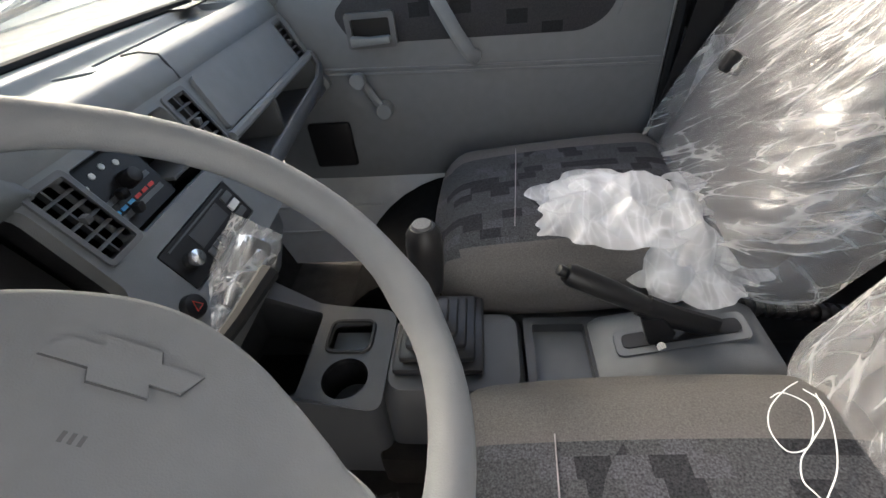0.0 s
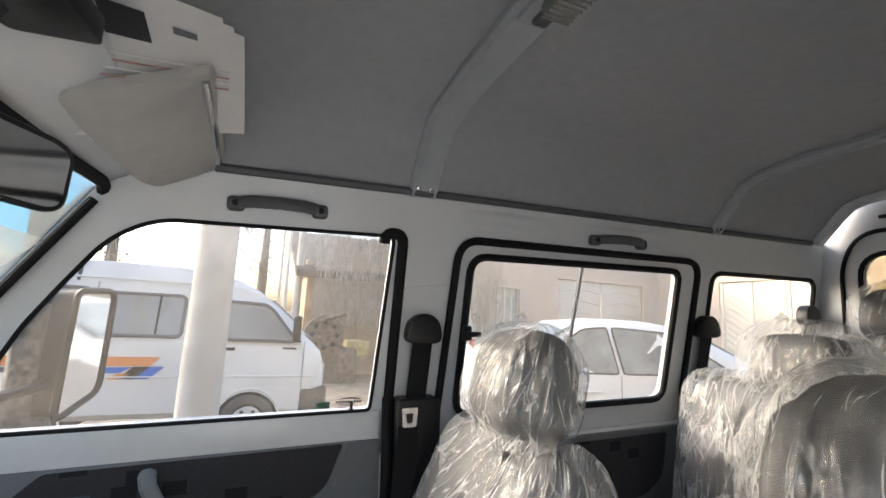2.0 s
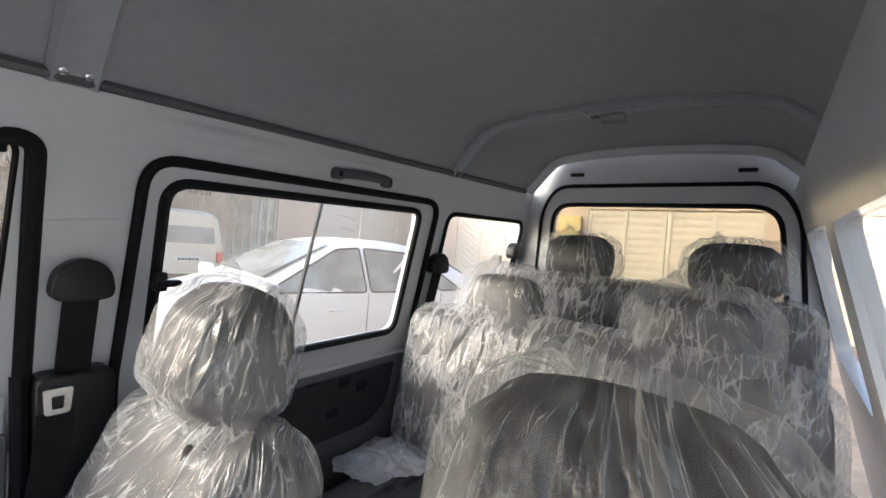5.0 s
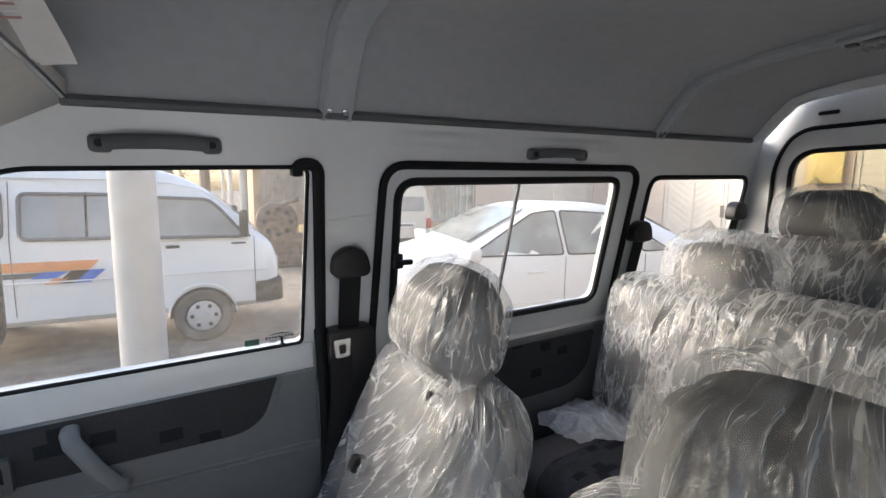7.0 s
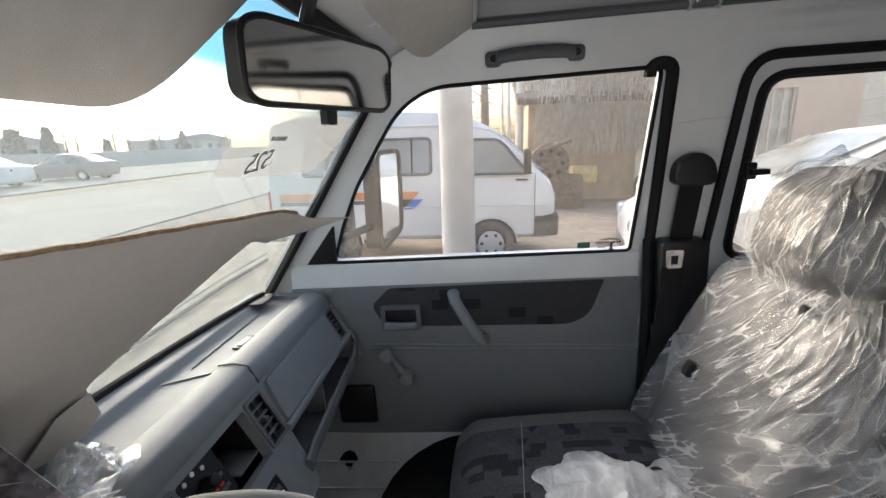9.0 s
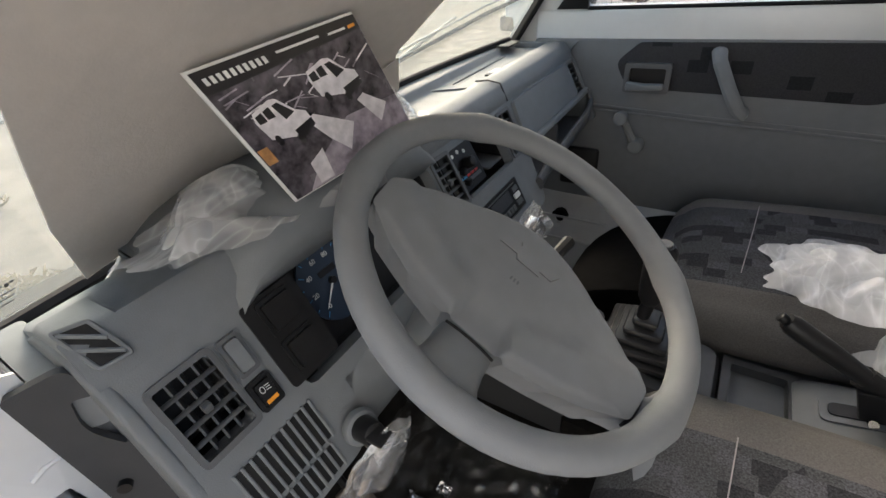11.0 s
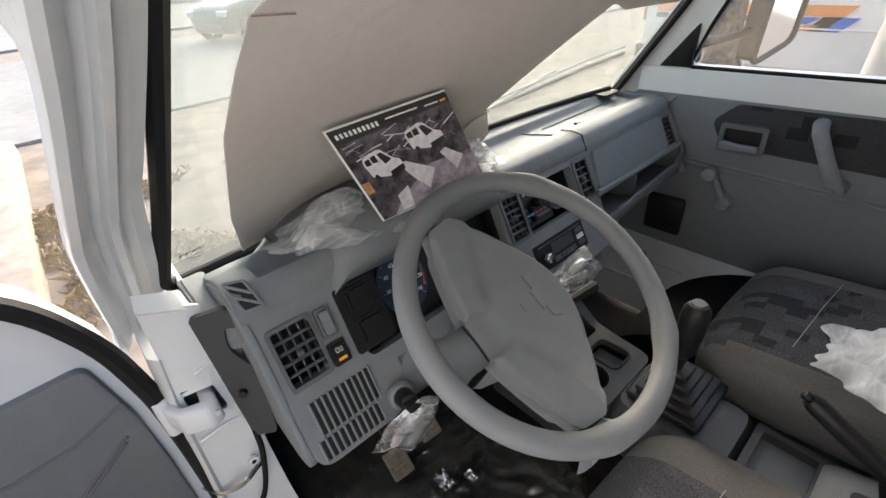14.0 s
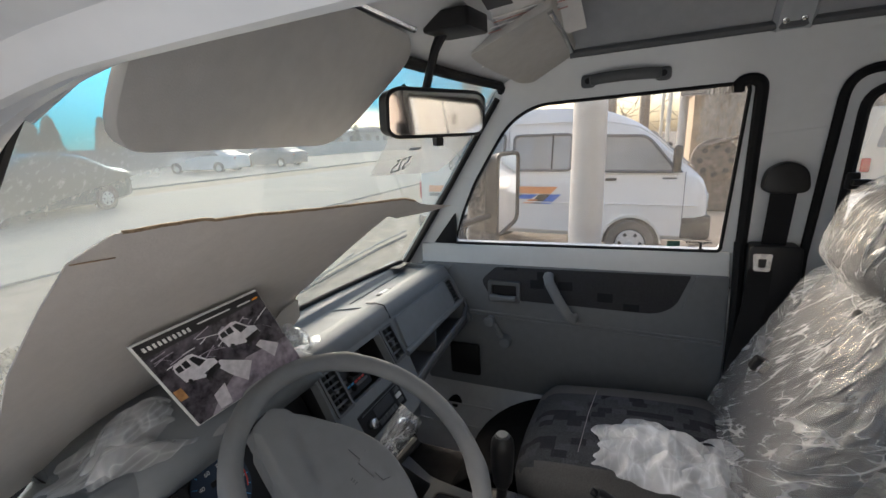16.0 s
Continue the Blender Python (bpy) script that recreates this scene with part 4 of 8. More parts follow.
part("quarter_trim", box(1.63, 2.4, 1.128, 1.16, 0.5, 1.09, 0.01), PLASTIC_D, sd)
ct = thing("window_catch", side(0.71, 1.33, 0.02), "small black catch on the sliding window", "window catch")
part("plate", box(0.698, 0.722, 1.058, 1.08, 1.335, 1.375, 0.004), BLACK, ct)
part("lever", box(0.703, 0.745, 1.045, 1.062, 1.345, 1.36, 0.005), BLACK, ct)


def grab_handle(x0, x1, z):
    g = thing("grab_handle", side((x0 + x1) / 2, z - 0.02), "grey plastic roof grab handle", "grab handle", "roof grab handles")
    part("grip", tube([side(x0 + 0.006, z, 0.004), side(x0 + 0.012, z + 0.001, 0.025), side(x0 + 0.035, z + 0.002, 0.036), side((x0 + x1) / 2, z + 0.003, 0.04), side(x1 - 0.035, z + 0.002, 0.036), side(x1 - 0.012, z + 0.001, 0.025), side(x1 - 0.006, z, 0.004)],
                      0.01, 10, flat=(0.008, 0.014)), PLASTIC_D, g)
    for x in (x0, x1):
        e = part("foot", cushion((0.036, 0.028, 0.032), 0.01, 4, Matrix.Translation(side(x, z, 0.008))), PLASTIC_D, g)
        part("screw_cap", rod(side(x, z, 0.021), side(x, z, 0.0235), 0.0075, seg=12), BLACK, e)


grab_handle(0.123, 0.298, 1.632)
grab_handle(1.10, 1.285, 1.632)

# seat belts on the pillars
def ribbon(pts, half):
    """Flat webbing along points, its width along x."""
    return loft([[(p[0] + a, p[1] + b, p[2]) for a, b in ((-half, 0.0015), (half, 0.0015), (half, -0.0015), (-half, -0.0015))] for p in pts])


def seat_belt(x, z, low, dx=0.0, buckle=True):
    b = thing("seat_belt", side(x, low), "black seat belt hanging from its pillar anchor", "seat belt", "seat belts")
    part("anchor", prism(rounded([(x - 0.05, z - 0.03), (x + 0.05, z - 0.03), (x + 0.04, z + 0.03), (x, z + 0.05), (x - 0.04, z + 0.03)], 0.025, 4), "y", side(x, z)[1] - 0.045, side(x, z)[1] - 0.002, 0.008, 3), BLACK, b, "black anchor cover")
    pts = [side(x + dx * k, z - 0.02 - (z - 0.02 - low) * k, 0.03) for k in (0, 0.25, 0.5, 0.75, 1)]
    part("webbing", ribbon(pts, 0.027), RUBBER, b, "black woven webbing")
    if buckle:
        part("reel_cover", prism(rounded([(x - 0.055, low + 0.03), (x + 0.06, low + 0.03), (x + 0.06, low - 0.22), (x - 0.05, low - 0.22)], 0.015, 3), "y", 1.075, 1.15, 0.01, 3), BLACK, b, "black reel cover")
        t = part("tongue", plate(rounded([(x - 0.022, low + 0.012), (x + 0.022, low + 0.012), (x + 0.018, low - 0.035), (x - 0.018, low - 0.035)], 0.006, 3), [rounded([(x - 0.009, low - 0.002), (x + 0.009, low - 0.002), (x + 0.008, low - 0.025), (x - 0.008, low - 0.025)], 0.003, 3)],
                                lambda u, w: (u - 0.028, 1.064, w), (0, 0.003, 0)), CHROME, b, "steel belt tongue")
        part("lower_webbing", ribbon([(x - 0.03, 1.068, low - 0.03), (x - 0.035, 1.066, low - 0.12), (x - 0.06, 1.064, low - 0.3), (x - 0.09, 1.06, low - 0.5)], 0.027), RUBBER, b)


seat_belt(0.58, 1.36, 1.16, 0.0)
seat_belt(1.64, 1.37, 1.05, 0.02, False)
seat_belt(2.22, 1.42, 1.0, 0.02, False)


# ---- dashboard ----
def df(y, z, d=0.0):
    """A place on the dashboard's leaning face; d: proud of it."""
    return (-0.35 + 0.5 * (1.03 - z) + d * 0.894, y, z + d * 0.447)


dash = thing("dashboard", (-0.45, 0.5, 0.8), "grey plastic dashboard with vents, glove box and instruments", "dashboard")
FACE = rounded([(-0.125, 1.045), (1.115, 1.045), (1.125, 0.95), (0.70, 0.95), (0.685, 0.84), (0.385, 0.83), (0.35, 0.90), (0.07, 0.90), (0.035, 0.82), (-0.12, 0.82)],
               [0.02, 0.02, 0.02, 0.0, 0.02, 0.02, 0.02, 0.03, 0.02, 0.03], 4)
V_L, V_CL, V_C, V_R = rect(-0.102, -0.044, 0.938, 1.016, 0.006), rect(0.392, 0.437, 0.953, 1.033, 0.004), rect(0.638, 0.683, 0.955, 1.033, 0.004), rect(1.058, 1.098, 0.958, 1.033, 0.004)
CLUSTER = rounded([(0.02, 0.918), (0.375, 0.918), (0.38, 1.035), (0.30, 1.04), (0.10, 1.04), (0.022, 1.03)], 0.015, 4)
HEAT, RADIO = rect(0.447, 0.628, 0.948, 1.033, 0.006), rect(0.43, 0.605, 0.868, 0.925, 0.004)
part("face", plate(FACE, [V_L, V_CL, V_C, V_R, CLUSTER, HEAT, RADIO], df, (-0.02, 0, -0.01)), PLASTIC, dash)
for y0, y1, z0, z1, dep in ((-0.11, -0.036, 0.93, 1.024, 0.06), (0.015, 0.385, 0.91, 1.044, 0.09), (0.386, 0.443, 0.945, 1.04, 0.06), (0.443, 0.634, 0.94, 1.04, 0.07), (0.632, 0.69, 0.948, 1.04, 0.06), (1.05, 1.104, 0.95, 1.04, 0.06), (0.42, 0.612, 0.86, 0.932, 0.05)):
    bm = bmesh.new()
    c = [df(y, z, -0.018) for y, z in ((y0, z0), (y1, z0), (y1, z1), (y0, z1))]
    b = [(p[0] - dep, p[1], p[2] - dep * 0.3) for p in c]
    vs = [bm.verts.new(p) for p in c + b]
    for f in ((4, 5, 6, 7), (0, 1, 5, 4), (1, 2, 6, 5), (2, 3, 7, 6), (3, 0, 4, 7)):
        bm.faces.new([vs[i] for i in f])
    part("duct", bm, BLACK, dash)
part("corner_piece", prism(rounded([(-0.575, -0.163), (-0.47, -0.158), (-0.405, -0.152), (-0.388, -0.118), (-0.575, -0.118)], [0.01, 0.02, 0.03, 0.01, 0.01], 4), "z", 0.98, 1.03, 0.014, 3), PLASTIC, dash)
# top: rolled front edge, tray and rear ledge, as one drawn-out section
part("top", prism([df(0, 1.042, 0.0)[::2], df(0, 1.058, 0.004)[::2], (-0.375, 1.078), (-0.40, 1.084), (-0.43, 1.08), (-0.445, 1.066), (-0.52, 1.066), (-0.535, 1.082), (-0.585, 1.085), (-0.585, 1.03), (-0.40, 1.03)], "y", 0.37, 1.12, 0.005, 2), PLASTIC, dash)
part("top_driver", loft([[(x, y, z) for x, z in (df(0, 1.042, 0.0)[::2], df(0, 1.058, 0.004)[::2], (-0.372, 1.078), (-0.386, 1.084), (-0.398, 1.083 - p), (-0.455, 1.076 - p * 0.9), (-0.49, 1.075 - r * 0.25), (-0.55, 1.08 - r * 0.66), (-0.585, 1.085 - r), (-0.585, 1.0), (-0.40, 1.0))]
                        for y, p, r in ((-0.126, 0.006, 0.078), (-0.12, 0.0, 0.07), (-0.078, 0.0, 0.068), (-0.066, 0.024, 0.068), (-0.03, 0.03, 0.068), (-0.01, 0.028, 0.055), (0.008, 0.022, 0.04), (0.024, 0.014, 0.024), (0.04, 0.006, 0.012), (0.06, 0.001, 0.004), (0.09, 0.0, 0.0), (0.37, 0.0, 0.0))]), PLASTIC, dash, angle=50)
hood = loft([[(-0.58, y, 1.06), (-0.58, y, 1.085 + h * 0.4 - e), (-0.47, y, 1.088 + h * 0.8 - e), (-0.375 + h * 0.2, y, 1.08 + h - e), (-0.345 + h * 0.35, y, 1.05 + h * 0.9 - e), (-0.352, y, 1.03)]
             for y, h, e in ((-0.005, 0.0, 0.04), (0.015, 0.005, 0.024), (0.04, 0.014, 0.008), (0.07, 0.024, 0.003), (0.1, 0.031, 0.0), (0.14, 0.036, 0.0), (0.2, 0.038, 0.0), (0.27, 0.036, 0.0), (0.31, 0.032, 0.0), (0.35, 0.02, 0.003), (0.38, 0.008, 0.008), (0.40, 0.0, 0.014))])
part("instrument_hood", hood, PLASTIC, dash, angle=85)
part("end_cap", prism(rounded([(-0.585, 1.0), (-0.47, 1.06), (-0.385, 1.075), (-0.345, 1.03), (-0.29, 0.91), (-0.25, 0.83), (-0.30, 0.8), (-0.58, 0.82)], [0.01, 0.03, 0.04, 0.02, 0, 0.02, 0.02, 0.01], 4), "y", -0.13, -0.116, 0.008, 3), PLASTIC, dash)
part("end_cap", prism(rounded([(-0.585, 1.08), (-0.385, 1.08), (-0.345, 1.03), (-0.29, 0.91), (-0.27, 0.88), (-0.33, 0.86), (-0.58, 0.88)], [0.01, 0.04, 0.02, 0, 0.02, 0.02, 0.01], 4), "y", 1.108, 1.126, 0.008, 3), PLASTIC, dash)
sp = lambda y, z: (-0.40 + (y + 0.15) * 0.765, y, z)
SPK = rounded([(-0.143, 1.026), (-0.124, 1.024), (-0.121, 0.99), (-0.132, 0.95), (-0.150, 0.985)], [0.006, 0.006, 0.015, 0.006, 0.02], 4)
side_p = part("side_panel", plate(rounded([(-0.178, 1.047), (-0.135, 1.062), (-0.119, 1.03), (-0.119, 0.95), (-0.135, 0.79), (-0.166, 0.785), (-0.168, 0.83)], 0.006, 3), [SPK], sp, (-0.008, 0.004, 0)), SIDEP, dash, "dark grey side panel beside the post")
part("speaker", cushion((0.02, 0.07, 0.1), 0.01, 8, Matrix.Translation((-0.425, -0.125, 0.975)), 0.02), PLASTIC_D, side_p, "round dark loudspeaker")
part("side_screw", rod((-0.405, -0.152, 0.895), (-0.396, -0.158, 0.896), 0.007, seg=12), BLACK, side_p)
part("lower_panel", prism([df(0, 0.905)[::2], df(0, 0.83, 0.0)[::2], (-0.27, 0.80), (-0.33, 0.79), (-0.33, 0.90)], "y", 0.05, 0.37, 0.01, 2), PLASTIC, dash)
part("middle_panel", prism([df(0, 0.845, -0.004)[::2], (-0.262, 0.80), (-0.30, 0.70), (-0.40, 0.66), (-0.42, 0.84)], "y", 0.40, 0.665, 0.01, 2), PLASTIC_D, dash)
# glove box, shelf
part("glove_box_door", plate(rounded([(0.713, 1.04), (1.047, 1.04), (1.044, 0.962), (0.70, 0.962)], 0.008, 3), [], lambda y, z: df(y, z, 0.008), (-0.012, 0, -0.006)), PLASTIC, dash, "flat grey glove box lid")
part("shelf_lip", tube([df(y, z, 0.005) for y, z in ((0.675, 0.878), (0.72, 0.886), (1.06, 0.906), (1.11, 0.925), (1.118, 0.955))], 0.012, 10, flat=(0.009, 0.017)), PLASTIC_D, dash)
part("shelf_top", tube([df(y, z, 0.004) for y, z in ((0.69, 0.952), (1.118, 0.955))], 0.009, 8), PLASTIC, dash)
part("shelf", prism([(-0.29, 0.885), (-0.46, 0.875), (-0.46, 0.955), (-0.47, 0.955), (-0.47, 0.86), (-0.29, 0.872)], "y", 0.68, 1.115), PLASTIC_D, dash, "dark open parcel shelf")
part("shelf_divider", box(-0.44, -0.295, 0.845, 0.852, 0.878, 0.952), PLASTIC_D, dash)
part("top_seam", tube([df(0.70, 1.045, 0.002), (-0.372, 0.70, 1.0815), (-0.40, 0.70, 1.0865), (-0.43, 0.70, 1.083)], 0.0018, 6), BLACK, dash)
part("top_line", tube([(-0.52, 0.66, 1.0675), (-0.445, 0.70, 1.0675)], 0.002, 6), PLASTIC, dash)
part("top_line", tube([(-0.50, 0.72, 1.0675), (-0.50, 1.0, 1.0675)], 0.0015, 6), PLASTIC, dash)
hk = part("tray_latch", box(-0.462, -0.43, 0.80, 0.865, 1.064, 1.071, 0.003), BLACK, dash, "small recessed latch")
part("latch_tab", box(-0.456, -0.440, 0.808, 0.85, 1.069, 1.074, 0.002), BOWM, hk)
part("defrost_slot", box(-0.555, -0.50, 1.02, 1.10, 1.083, 1.087, 0.002), BLACK, dash)
# small triangular demister vent
DEM = [Vector(p) for p in ((-0.352, -0.0925, 1.064), (-0.357, -0.115, 1.064), (-0.394, -0.1215, 1.0905), (-0.383, -0.099, 1.0905))]
dem = lambda u, v: (DEM[0] * (1 - u) + DEM[1] * u) * (1 - v) + (DEM[3] * (1 - u) + DEM[2] * u) * v
tv = part("demister", plate(rect(0, 1, 0, 1, 0.08, 3), [], dem, (-0.001, 0, -0.003)), BLACK, dash, "small dark demister vent")
part("rim", tube([dem(u, v) for u, v in rect(-0.06, 1.06, -0.06, 1.06, 0.1, 3)], 0.0022, 6, True), PLASTIC, tv)
for k in (0.05, 0.5):
    part("slat", tube([dem(0.02, k) + Vector((0.001, 0, 0.001)), dem(0.98, k + 0.45) + Vector((0.001, 0, 0.001))], 0.0022, 6), PLASTIC, tv)


def vent(y0, y1, z0, z1, rows, cols):
    v = part("air_vent", plate(rect(y0 - 0.006, y1 + 0.006, z0 - 0.006, z1 + 0.006, 0.008), [rect(y0, y1, z0, z1, 0.003)], lambda y, z: df(y, z, 0.004), (-0.014, 0, -0.007)), PLASTIC_D, dash, "dark grey air vent")
    for i in range(1, rows):
        z = z0 + (z1 - z0) * i / rows
        part("slat", tube([df(y0 - 0.001, z, -0.004), df(y1 + 0.001, z, -0.004)], 0.0022, 6, flat=(0.004, 0.0012)), PLASTIC_D, v)
    for i in range(1, cols):
        y = y0 + (y1 - y0) * i / cols
        a, b = df(y, z0, -0.007), df(y, z1, -0.007)
        part("blade", loft([[(p[0] + s, p[1] - 0.0012, p[2]) for s in (0,)] + [(p[0] - 0.018, p[1] + 0.006, p[2] - 0.008), (p[0] - 0.018, p[1] + 0.0085, p[2] - 0.008), (p[0], p[1] + 0.0012, p[2])] for p in (a, b)]), PLASTIC_D, v)
    part("tab", box(*[q for p in zip([c - 0.004 for c in df((y0 + y1) / 2, (z0 + z1) / 2, 0.0)], [c + 0.005 for c in df((y0 + y1) / 2, (z0 + z1) / 2, 0.0)]) for q in p], 0.001), PLASTIC_D, v)


vent(-0.102, -0.044, 0.938, 1.016, 5, 4)
vent(0.392, 0.437, 0.953, 1.033, 6, 2)
vent(0.638, 0.683, 0.955, 1.033, 5, 3)
vent(1.058, 1.098, 0.958, 1.033, 6, 2)


def switch(y0, y1, z0, z1, material, label, d=0.006):
    s = part("switch", plate(rect(y0, y1, z0, z1, 0.004), [rect(y0 + 0.004, y1 - 0.004, z0 + 0.004, z1 - 0.004, 0.003)], lambda y, z: df(y, z, d), (-0.012, 0, -0.006)), BLACK if material is BLACK else PLASTIC_D, dash, label)
    part("button", plate(rect(y0 + 0.005, y1 - 0.005, z0 + 0.005, z1 - 0.005, 0.003), [], lambda y, z: df(y, z, d + 0.003), (-0.012, 0, -0.006)), material, s)
    return s


switch(-0.034, -0.009, 0.975, 1.018, PLASTIC, "blank grey switch cover")
fg = switch(-0.036, -0.008, 0.934, 0.968, BLACK, "black fog lamp switch")
AMBER = mat("amber mark", (0.9, 0.35, 0.03), 0.4)
MARK = mat("white marking", (0.8, 0.8, 0.78), 0.5)
part("amber_bar", plate(rect(-0.029, -0.015, 0.9405, 0.9445), [], lambda y, z: df(y, z, 0.0098), (-0.002, 0, -0.001)), AMBER, fg)
part("symbol", join(tube([df(-0.0255 + 0.0025 * math.cos(a), 0.956 + 0.0035 * math.sin(a), 0.0095) for a in [k * math.pi / 5 for k in range(10)]], 0.0005, 5, True),
                    *[tube([df(-0.0215, 0.9535 + 0.0025 * k, 0.0095), df(-0.0165, 0.9525 + 0.0025 * k, 0.0095)], 0.0005, 5) for k in range(3)]), MARK, fg)
# instrument cluster
part("cluster_left_trim", plate(rect(0.005, 0.078, 0.93, 1.03, 0.006), [], lambda y, z: df(y, z, 0.003), (-0.012, 0, -0.006)), BLACK, dash, "black switch carrier")
for z0 in (0.938, 0.985):
    switch(0.02, 0.066, z0, z0 + 0.04, BLACK, "blank black switch")
DIAL = mat("dial face", (0.015, 0.03, 0.06), 0.35)
NEEDLE = mat("pale needle", (0.85, 0.85, 0.85), 0.4)
REDM = mat("red mark", (0.6, 0.03, 0.02), 0.4)
BLUEM = mat("blue mark", (0.05, 0.3, 0.6), 0.4)
clu = part("instrument_panel", plate(rect(0.08, 0.375, 0.915, 1.045, 0.01), [], lambda y, z: df(y, z, -0.055), (-0.01, 0, -0.005)), BLACK, dash, "black instrument panel")


def dial(cy, cz, r, marks, a0, a1, needle, color):
    dd = part("dial", plate([(cy + r * math.cos(k * math.pi / 16), cz + r * math.sin(k * math.pi / 16)) for k in range(32)], [], lambda y, z: df(y, z, -0.05), (-0.004, 0, -0.002)), DIAL, clu, "dark blue dial")
    n = (len(marks) - 1) * 2
    for i in range(n + 1):
        a = radians(a0 + (a1 - a0) * i / n)
        q = r * (0.8 if i % 2 == 0 else 0.87)
        part("tick", tube([df(cy + q * math.cos(a), cz + q * math.sin(a), -0.0495), df(cy + r * 0.95 * math.cos(a), cz + r * 0.95 * math.sin(a), -0.0495)], 0.0007, 4), color, dd)
    for i, s in enumerate(marks):
        if not s:
            continue
        a = radians(a0 + (a1 - a0) * i / (len(marks) - 1))
        cu = bpy.data.curves.new("figures", "FONT")
        cu.body, cu.size, cu.align_x, cu.align_y, cu.extrude = s, 0.010, "CENTER", "CENTER", 0.0002
        tmp = new("figures", cu)
        me = bpy.data.meshes.new_from_object(tmp.evaluated_get(bpy.context.evaluated_depsgraph_get()))
        bpy.data.objects.remove(tmp)
        p = Vector(df(cy + r * 0.66 * math.cos(a), cz + r * 0.66 * math.sin(a), -0.049))
        zx, zn = Vector((0, 1, 0)), Vector((0.894, 0, 0.447))
        mm = Matrix((zx, zn.cross(zx), zn)).transposed().to_4x4()
        me.transform(Matrix.Translation(p) @ mm)
        bm = bmesh.new()
        bm.from_mesh(me)
        bpy.data.meshes.remove(me)
        part("figures", bm, MARK, dd)
    a = radians(needle)
    part("needle", tube([df(cy, cz, -0.047), df(cy + r * 0.75 * math.cos(a), cz + r * 0.75 * math.sin(a), -0.047)], [0.0018, 0.0006], 6), NEEDLE, dd)
    part("hub", rod(df(cy, cz, -0.05), df(cy, cz, -0.044), 0.006, 0.005, 14), BLACK, dd)


dial(0.15, 0.982, 0.052, ["0", "20", "40", "60", "80", "100", "120", "140"], 225, -45, 220, BLUEM)
dial(0.30, 0.995, 0.026, ["C", "", "H"], 160, 20, 150, BLUEM)
dial(0.30, 0.945, 0.026, ["E", "", "F"], 160, 20, 140, BLUEM)
part("warning_red_band", tube([df(0.15 + 0.044 * math.cos(a), 0.982 + 0.044 * math.sin(a), -0.0492) for a in [radians(10 - 8 * k) for k in range(6)]], 0.0012, 5), REDM, clu)
part("odometer", plate(rect(0.136, 0.166, 0.992, 1.0), [], lambda y, z: df(y, z, -0.0485), (-0.002, 0, -0.001)), BLACK, clu)
# heater controls
ht = part("heater_panel", plate(rect(0.45, 0.56, 0.952, 1.03, 0.004), [], lambda y, z: df(y, z, -0.03), (-0.01, 0, -0.005)), BLACK, dash, "black heater controls")
for i, (y, z) in enumerate(((0.467, 1.012), (0.487, 1.018), (0.507, 1.02), (0.527, 1.015))):
    part("mark", rod(df(y, z, -0.03), df(y, z, -0.0285), 0.004, seg=10), MARK, ht)
for z, c0, c1 in ((0.985, BLACK, BLACK), (0.965, BLUEM, REDM)):
    part("slider_slot", plate(rect(0.46, 0.55, z, z + 0.006), [], lambda y, w: df(y, w, -0.0285), (-0.002, 0, -0.001)), PLASTIC_D, ht)
    part("slider_knob", box(*[q for p in zip([c - 0.006 for c in df(0.49, z + 0.003, -0.022)], [c + 0.006 for c in df(0.49, z + 0.003, -0.022)]) for q in p], 0.002), BLACK, ht)
for k in range(6):
    part("temperature_bar", plate(rect(0.462 + k * 0.014, 0.472 + k * 0.014, 0.974, 0.978), [], lambda y, w: df(y, w, -0.0282), (-0.001, 0, -0.0005)), BLUEM if k < 3 else REDM, ht)
part("knob", rod(df(0.515, 0.995, -0.03), df(0.515, 0.995, -0.008), 0.012, 0.010, 18, 0.002), BLACK, ht)
part("open_tray", box(-0.40, -0.335, 0.565, 0.627, 0.95, 0.956, 0.002), PLASTIC_D, dash)
# radio
ra = part("radio", plate(rect(0.432, 0.603, 0.87, 0.923, 0.003), [], lambda y, z: df(y, z, 0.0), (-0.012, 0, -0.006)), BLACK, dash, "black car radio")
part("display", plate(rect(0.485, 0.56, 0.892, 0.914), [], lambda y, z: df(y, z, 0.0015), (-0.002, 0, -0.001)), CONSOLE, ra)
part("slot", plate(rect(0.445, 0.59, 0.917, 0.919), [], lambda y, z: df(y, z, 0.0015), (-0.002, 0, -0.001)), PLASTIC_D, ra)
part("radio_knob", rod(df(0.456, 0.895, 0.0), df(0.456, 0.895, 0.018), 0.012, 0.011, 18, 0.002), CHROME, ra)
for i in range(6):
    part("button", plate(rect(0.485 + i * 0.013, 0.495 + i * 0.013, 0.876, 0.886, 0.001), [], lambda y, z: df(y, z, 0.003), (-0.004, 0, -0.002)), PLASTIC_D, ra)
for i in range(3):
    part("button", plate(rect(0.572, 0.594, 0.878 + i * 0.013, 0.887 + i * 0.013, 0.001), [], lambda y, z: df(y, z, 0.003), (-0.004, 0, -0.002)), MARK if i == 1 else PLASTIC_D, ra)
hz = part("hazard_switch", rod(df(0.405, 0.865, -0.004), df(0.405, 0.865, 0.01), 0.017, 0.015, 20, 0.003), BLACK, dash, "black hazard switch")
part("triangle", tube([df(0.405 + 0.007 * math.cos(a), 0.864 + 0.007 * math.sin(a), 0.0105) for a in (radians(90), radians(210), radians(330))], 0.0008, 5, True), REDM, hz)
